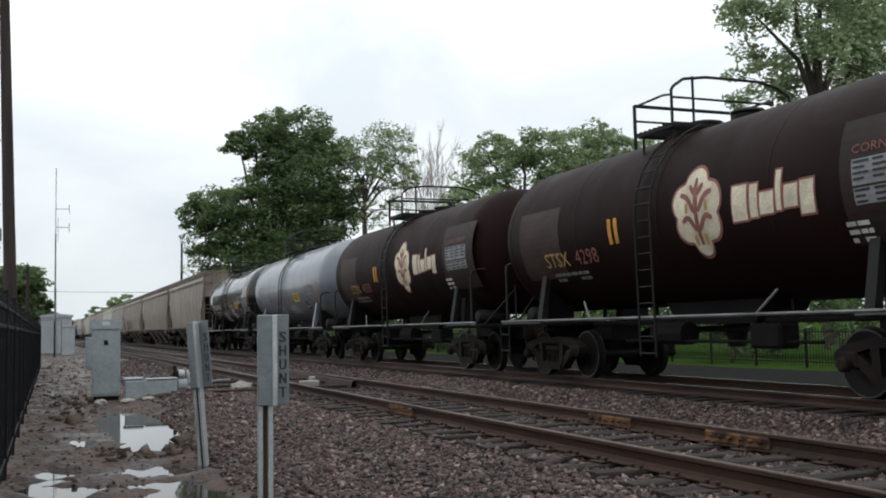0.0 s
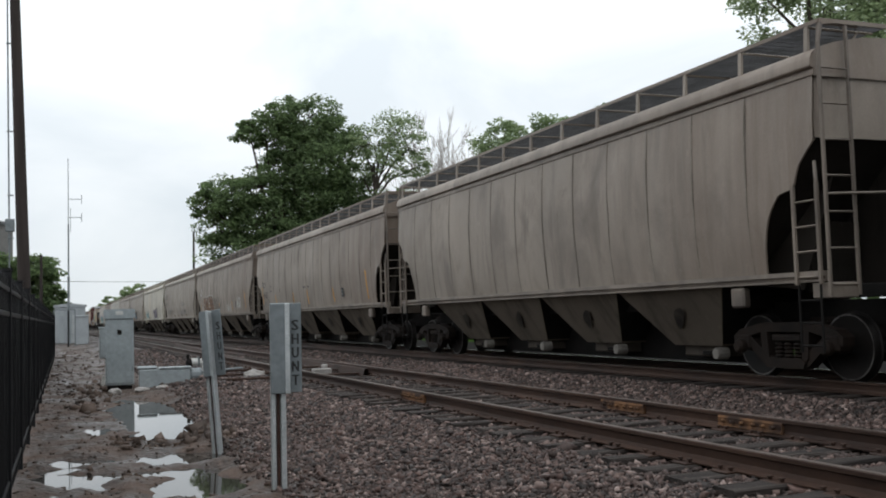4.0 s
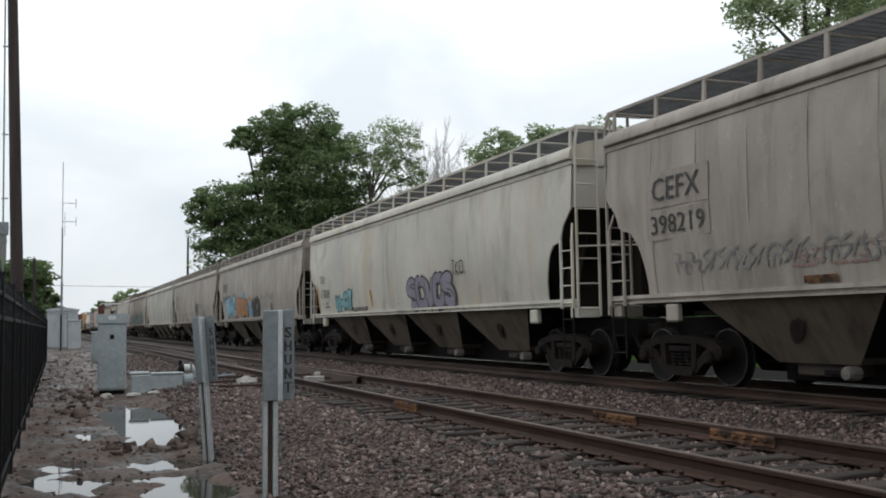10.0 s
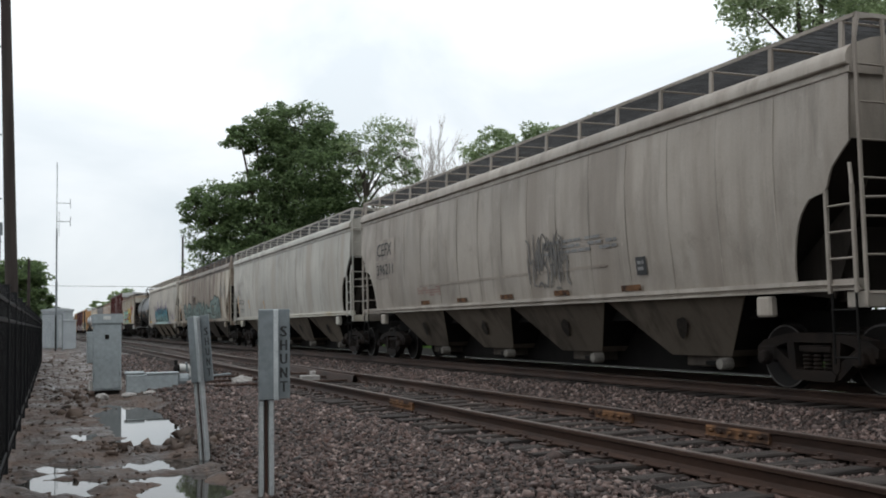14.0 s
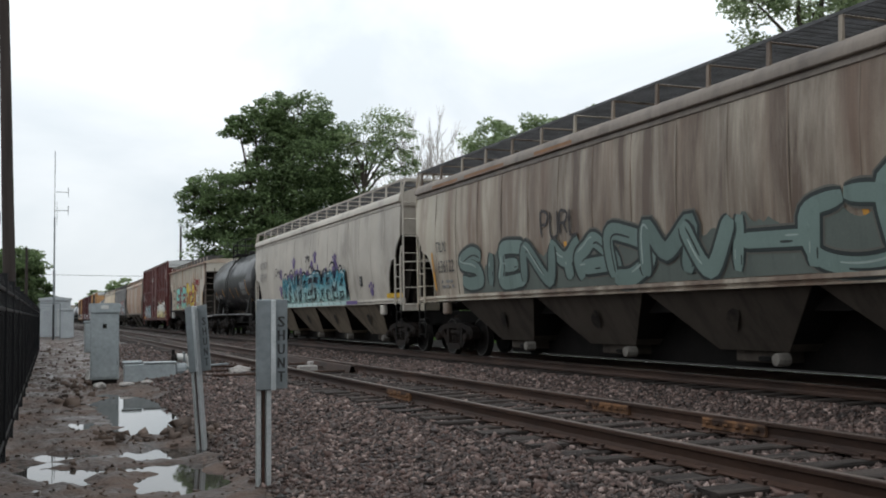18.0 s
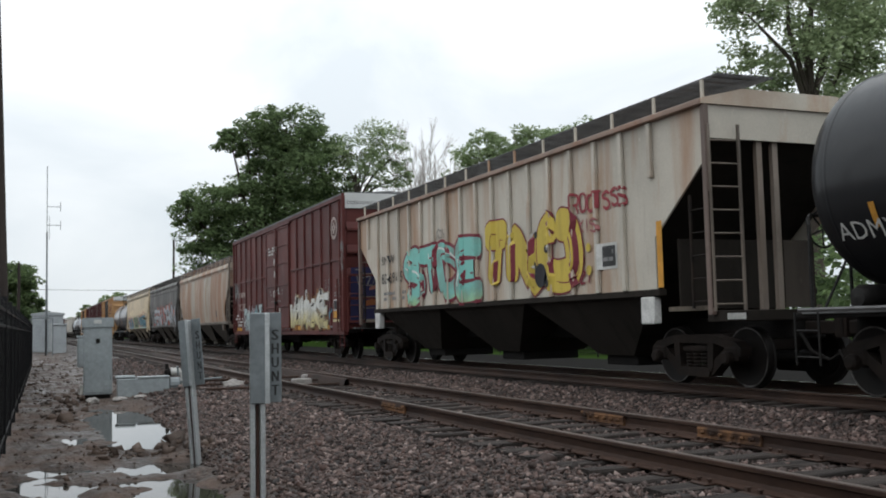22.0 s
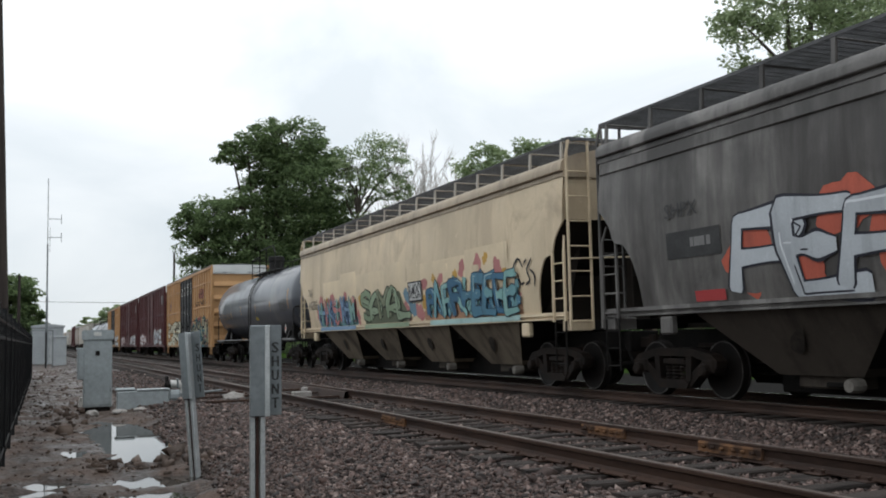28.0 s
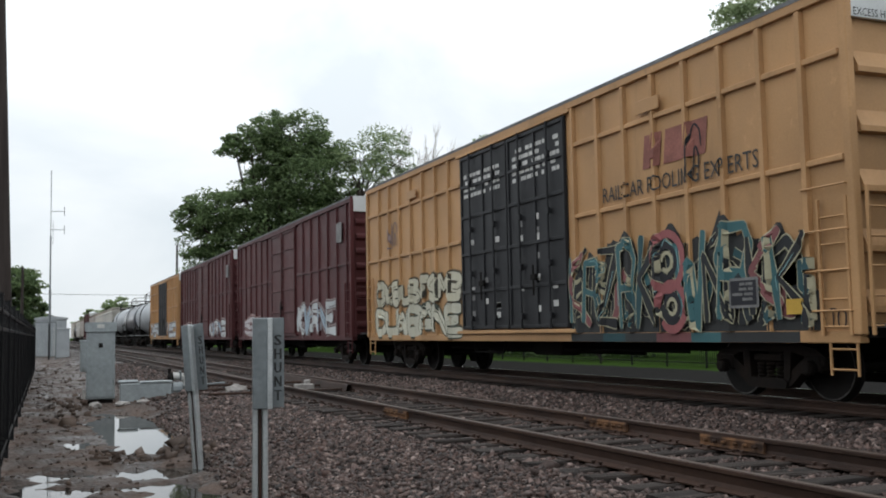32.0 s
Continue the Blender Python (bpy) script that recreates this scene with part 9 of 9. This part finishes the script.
mast = new("radio_mast")
mast.matrix_basis = pose(1.17, 80.0, -0.5)
part("lower_tube", Geo().tube((0, 0, 0), (0, 0, 5.2), 0.085, 10), M_GALV, mast)
part("middle_tube", Geo().tube((0, 0, 5.2), (0, 0, 9.2), 0.06, 10), M_GALV, mast)
part("upper_tube", Geo().tube((0, 0, 9.2), (0, 0, 14.2), 0.028, 8), M_GALV, mast)
for z in (9.7, 11.1):
    part("antenna_loop", Geo().path([(0, 0, z), (0.95, 0, z), (0.95, 0, z + 0.35), (0.95, 0, z - 0.35)], 0.025, 6), M_GALV, mast, "folded dipole aerial")
part("whip", Geo().tube((0.16, 0, 8.6), (0.16, 0, 10.4), 0.02, 6), M_GALV, mast)
tagged(mast, "slender grey radio mast with side aerials", "radio mast")

M_HUT = surface("silver_hut_sheet", (0.42, 0.45, 0.465), (0.32, 0.34, 0.35), 0.4, 0.3, 1.2, 40, 0.08)
hut = new("equipment_hut")
hut.matrix_basis = pose(1.35, 86.0, -0.46)
part("wall", Geo().box(-1.15, 1.15, -1.2, 1.2, 0.1, 3.0, 0.02), M_HUT, hut)
part("roof", Geo().prism([(-1.25, 2.98), (1.25, 2.98), (1.25, 3.12), (0, 3.28), (-1.25, 3.12)], "y", -1.3, 1.3), M_HUT, hut, "shallow sheet roof")
part("door", Geo().box(0.1, 0.95, -1.225, -1.201, 0.2, 2.3, 0.01), M_GALV_BRIGHT, hut)
part("plinth", Geo().box(-1.1, 1.1, -1.15, 1.15, -0.1, 0.1), M_PALE_STONE, hut)
tagged(hut, "small silver equipment hut beside the track", "hut")
cab2 = new("equipment_cabinet")
cab2.matrix_basis = pose(2.05, 78.0, -0.46)
part("body", Geo().box(-0.45, 0.45, -0.4, 0.4, 0.1, 2.1, 0.02), M_HUT, cab2)
part("lid", Geo().box(-0.5, 0.5, -0.45, 0.45, 2.1, 2.22, 0.02), M_HUT, cab2)
part("plinth", Geo().box(-0.42, 0.42, -0.38, 0.38, -0.1, 0.1), M_PALE_STONE, cab2)
tagged(cab2, "silver equipment cabinet near the hut", "cabinet")
gate = new("mesh_gate")
gate.matrix_basis = pose(0.9, 74.0, -0.46)
gg = Geo().path([(-0.8, 0, 0), (-0.8, 0, 2.6), (0.6, 0, 2.6), (0.6, 0, 0)], 0.04, 6)
part("gate_frame", gg, M_GALV, gate)
wires = Geo()
for k in range(18):
    wires.tube((-0.8 + 1.4 * k / 18, 0, 0.1), (-0.8 + 1.4 * k / 18, 0, 2.55), 0.006, 3)
    wires.tube((-0.8, 0, 0.1 + 2.4 * k / 18), (0.6, 0, 0.1 + 2.4 * k / 18), 0.006, 3)
part("mesh", wires, M_GALV, gate)
part("dark_post", Geo().box(0.1, 0.2, -0.05, 0.05, -0.1, 2.5, 0.01), M_FENCE, gate)
tagged(gate, "pale wire-mesh gate in front of the hut", "gate")

tower = new("grain_silo")
tower.matrix_basis = pose(-6.6, 140, -0.5)
part("wall", Geo().lathe([(0, 1.9), (14.6, 1.9)], 24, (0, 0, 0), "z"), surface("grey_concrete", (0.20, 0.195, 0.185), (0.15, 0.145, 0.14), 0.85, 0, 0.5, 6, 0.2), tower, "", None, True)
part("roof", Geo().lathe([(14.6, 2.15), (15.0, 2.15), (15.4, 0.0)], 24, (0, 0, 0), "z"), M_ROOF, tower)
tagged(tower, "grey concrete silo far behind the fence", "silo")

wire = new("overhead_wire")
pts = [(-30 + 110 * k / 24, 165 - 10 * k / 24, 9.0 - 1.6 * math.sin(math.pi * k / 24)) for k in range(25)]
part("cable", Geo().path(pts, 0.03, 4), M_DARK, wire)
for p in (pts[0], pts[-1]):
    part("pole", Geo().tube((p[0], p[1], -0.7), (p[0], p[1], p[2] + 0.4), 0.13, 8, 0.1), M_POLE, wire)
tagged(wire, "thin overhead wire across the sky", "wire")


# ---- trees ----
def leaf_cloud(g, r, centre, radius, count, size):
    """Clump of small leaf faces, thicker towards its shell."""
    cx, cy, cz = centre
    for _ in range(count):
        d = Vector((r.gauss(0, 1), r.gauss(0, 1), r.gauss(0, 1))).normalized()
        q = radius * r.uniform(0.25, 1.0) ** 0.6
        p = Vector((cx + d.x * q, cy + d.y * q, cz + d.z * q * 0.55))
        u = Vector((r.gauss(0, 1), r.gauss(0, 1), r.gauss(0, 0.5))).normalized()
        w = u.cross(Vector((r.gauss(0, 1), r.gauss(0, 1), r.gauss(0, 1)))).normalized()
        s = size * r.uniform(0.6, 1.3)
        k = len(g.v)
        g.v += [tuple(p - u * s), tuple(p + w * s * 0.45 - u * s * 0.1), tuple(p + u * s), tuple(p - w * s * 0.45 + u * s * 0.1)]
        g.f.append((k, k + 1, k + 2, k + 3))


def tree(x, y, lobes, clumps, leaves, size, material, label, trunk=0.35, seed=1, base=None, name="tree", bark=M_BARK, gaps=0.0):
    """Tapered trunk, limbs to every lobe of the crown, twigs to the clumps, and leaves. lobes: (dx, dy, z, radius)."""
    r = random.Random(seed)
    z0 = ground_z(x, y) - 0.2 if base is None else base
    root = new(name)
    root.location = (x, y, 0)
    wood, crown = Geo(), Geo()
    low = min(l[2] - l[3] for l in lobes)
    fork = max(z0 + 1.0, low + 0.6)
    top = max(l[2] for l in lobes)
    bend = Vector((r.uniform(-0.3, 0.3), r.uniform(-0.3, 0.3), 0))
    wood.tube((0, 0, z0), bend + Vector((0, 0, (z0 + fork) / 2)), trunk, 9, trunk * 0.85)
    wood.tube(bend + Vector((0, 0, (z0 + fork) / 2)), (0, 0, fork), trunk * 0.85, 9, trunk * 0.7)
    wood.tube((0, 0, fork), (bend.x, bend.y, fork + (top - fork) * 0.6), trunk * 0.7, 8, trunk * 0.3)
    total = sum(l[3] ** 2 for l in lobes)
    for dx, dy, z, rad in lobes:
        end = Vector((dx, dy, z))
        start = Vector((0, 0, fork + (min(z, top) - fork) * 0.3))
        mid = (start + end) / 2 + Vector((r.uniform(-0.5, 0.5), r.uniform(-0.5, 0.5), 0.2 * rad))
        wood.tube(start, mid, trunk * 0.42, 6, trunk * 0.28)
        wood.tube(mid, end, trunk * 0.28, 6, trunk * 0.10)
        n = max(3, int(clumps * rad * rad / total))
        for _ in range(n):
            d = Vector((r.gauss(0, 1), r.gauss(0, 1), r.gauss(0, 0.9))).normalized()
            q = rad * r.uniform(0.35, 1.0) ** 0.55
            c = end + Vector((d.x * q, d.y * q, d.z * q * 0.85))
            if r.random() < 0.5:
                wood.tube(end + (c - end) * 0.2, c, trunk * 0.07, 4, trunk * 0.02)
            if r.random() > gaps:
                leaf_cloud(crown, r, c, rad * r.uniform(0.22, 0.46), leaves, size)
    part("trunk", wood, bark, root)
    if crown.v:
        part("crown", crown, material, root)
    return tagged(root, label, "tree" if name == "tree" else "shrub", "trees beyond the train" if name == "tree" else "")


tree(18.5, 85, [(2.7, 0, 18.3, 2.8), (4.7, 0, 17.0, 2.7), (0.8, 0, 18.7, 2.3), (-1.2, 0, 17.5, 1.9), (-2.5, 0, 16.8, 1.6), (3.3, 0, 14.5, 4.0), (3.5, 1, 11.1, 4.0), (6.1, 0, 12.6, 2.7), (-4.3, 0, 11.5, 2.6), (-6.0, 0, 11.0, 1.7), (-2.1, 0, 12.2, 2.6),
                (-1.3, 0, 9.6, 3.2), (-5.4, 0, 9.0, 2.2), (-0.2, 0, 14.4, 1.8), (1.4, 0, 16.3, 2.2), (-3.5, 0, 6.6, 3.2), (1.0, 0, 7.2, 3.6), (4.6, 0, 8.0, 3.4), (0.5, 0, 4.5, 4.0)], 1250, 95, 0.16, M_LEAF_DARK,
     "large dense dark green tree behind the train", 0.55, 11, gaps=0.14)
tree(26.2, 82, [(1.9, 0, 17.2, 2.3), (3.4, 0, 15.9, 1.9), (0.0, 0, 16.0, 1.9), (-1.0, 0, 13.7, 1.4), (1.2, 0, 14.2, 1.8), (3.8, 0, 14.1, 1.5), (-1.3, 0, 15.8, 1.4), (0.3, 0, 11.0, 1.6), (2.8, 0, 11.6, 1.5)], 330, 42, 0.14, M_LEAF_MID, "thin-leaved tree with open branches", 0.30, 12, gaps=0.44)


def bare_tree(x, y, height, seed):
    r = random.Random(seed)
    root = new("bare_tree")
    root.location = (x, y, ground_z(x, y) - 0.2)
    g = Geo()

    def grow(p, d, length, rad, level):
        q = p + d * length
        g.tube(p, q, rad, 5, rad * 0.6)
        if level:
            for _ in range(3):
                nd = (d + Vector((r.uniform(-0.5, 0.5), r.uniform(-0.5, 0.5), r.uniform(0.1, 0.5)))).normalized()
                grow(p + d * length * r.uniform(0.55, 1.0), nd, length * r.uniform(0.55, 0.8), max(rad * 0.66, 0.015), level - 1)
    grow(Vector((0, 0, 0)), Vector((0, 0, 1)), height * 0.36, 0.10, 5)
    part("trunk", g, M_PALE_BARK, root)
    tagged(root, "bare pale tree without leaves", "tree", "trees beyond the train")


bare_tree(33.4, 84, 24.5, 4)
bare_tree(35.6, 86, 24.0, 8)
bare_tree(32.4, 85, 21.0, 5)
tree(31.5, 62, [(-2.4, 0, 12.4, 2.3), (-0.2, 0, 13.4, 2.0), (2.4, 0, 13.2, 2.2), (-3.4, 0, 9.6, 2.3), (1.0, 0, 9.6, 3.2), (4.0, 0, 11.4, 2.6)], 270, 90, 0.15, M_LEAF_MID, "mid-green tree with a lumpy crown", 0.34, 13, gaps=0.15)
tree(38.6, 64, [(-1.6, 0, 14.0, 2.2), (1.0, 0, 14.6, 2.0), (3.4, 0, 13.8, 2.2), (0.5, 0, 10.8, 3.2)], 190, 80, 0.15, M_LEAF_MID, "mid-green broadleaf tree beyond the train", 0.32, 14)
tree(47.0, 70, [(0, 0, 12.6, 2.4), (3.2, 0, 13.2, 2.3), (-2.6, 0, 10.5, 2.4), (2, 0, 9.8, 3.0)], 90, 45, 0.24, M_LEAF_PALE, "pale green broadleaf tree beyond the train", 0.3, 15)
tree(55.0, 72, [(0, 0, 14.5, 2.3), (2.6, 0, 15.5, 2.2), (-2.4, 0, 12.6, 2.2), (5.2, 0, 15.0, 2.4)], 90, 45, 0.24, M_LEAF_MID, "green tree top showing over the train", 0.3, 16)
tree(35.0, 37, [(-3.6, 0, 15.4, 2.2), (-1.2, 0, 17.6, 2.6), (1.6, 0, 16.2, 2.9), (-2.6, 1, 12.6, 2.0), (0.4, -1, 13.2, 2.8), (3.6, 0, 14.4, 3.0), (4.6, 1, 18.5, 2.8), (1.5, 0, 20.0, 2.4), (5.6, 0, 11.0, 2.6), (2.0, 0, 10.2, 2.4)], 380, 80, 0.14, M_LEAF_BRIGHT,
     "tall open-crowned green tree beside the track", 0.4, 17)
tree(-1.0, 122, [(-0.6, 0, 7.2, 2.3), (-2.4, 0, 6.4, 2.6), (0.9, 0, 4.6, 1.6), (-4.5, 0, 7.0, 2.6), (0.2, 0, 2.8, 2.4), (-2, 0, 3.2, 2.4), (1.6, 0, 2.4, 1.7), (-0.4, 0, 5.4, 2.0)], 420, 60, 0.24, M_LEAF_DARK, "green bushy trees beyond the black fence", 0.3, 18)
tree(14.0, 330, [(0, 0, 5.0, 2.6), (3, 0, 7.0, 3.0), (7, 0, 9.0, 3.2), (11, 0, 11.0, 3.6)], 80, 30, 0.6, M_LEAF_MID, "distant trees at the end of the line", 0.4, 19)
for k, (x, y, s) in enumerate(((24.0, 18.5, 1.0), (25.5, 22.5, 0.9), (23.5, 30.0, 1.1), (24.5, 40.0, 1.2), (24.0, 52.0, 1.3), (23.6, 14.0, 1.2), (24.2, 10.5, 1.4))):
    tree(x, y, [(0, 0, 1.1 * s, 0.9 * s), (0.7 * s, 0.4, 1.5 * s, 0.8 * s), (-0.4 * s, 0.6, 0.8 * s, 0.8 * s), (0.2, -0.6 * s, 1.7 * s, 0.7 * s)], 46, 40, 0.12, M_LEAF_DARK, "dark green shrub on the lawn beyond the train", 0.08, 40 + k, name="bush")
# dense hedge behind the lawn fence, and far woods that close the view
for name, x0, x1, hi, step, dense, size, text in (("hedge", 27.0, 29.0, 4.4, 0.5, 80, 0.22, "dark dense hedge behind the lawn fence"), ("far_woods", 46, 52, 5.5, 1.3, 34, 0.42, "dark woods far beyond the lawn")):
    rw = random.Random(77)
    woods = Geo()
    for k in range(int(150 / step)):
        y = -12 + k * step + (0.0 if name == "hedge" else 10)
        for _ in range(2):
            leaf_cloud(woods, rw, (rw.uniform(x0, x1) + 0.02 * max(0, y - 80), y, rw.uniform(-0.2, hi)), rw.uniform(0.9, 1.5), dense, size)
    tagged(part(name, woods, M_LEAF_DARK), text, "hedge" if name == "hedge" else "woods", kind="stuff")


# ---- everything that moves ----
def motions():
    rows = [t for t in range(0, 33)]
    for root, centre in CARS:
        walk(root, [(t, pose(TRACK_FAR, centre - travelled(t), 0)) for t in rows])
    # wheelsets roll with the train; all sets in the same seat of a truck turn alike
    for seat, sets in WHEELSETS.items():
        walk(sets[0], [(k / 30, pose(0, seat, 0.457) @ Matrix.Rotation(travelled(k / 30) / 0.457, 4, "X")) for k in range(0, 961)])
        act, at = sets[0].animation_data.action, sets[0].animation_data.action_slot
        for w in sets[1:]:
            w.rotation_mode = "QUATERNION"
            w.animation_data_create()
            w.animation_data.action = act
            w.animation_data.action_slot = at


motions()
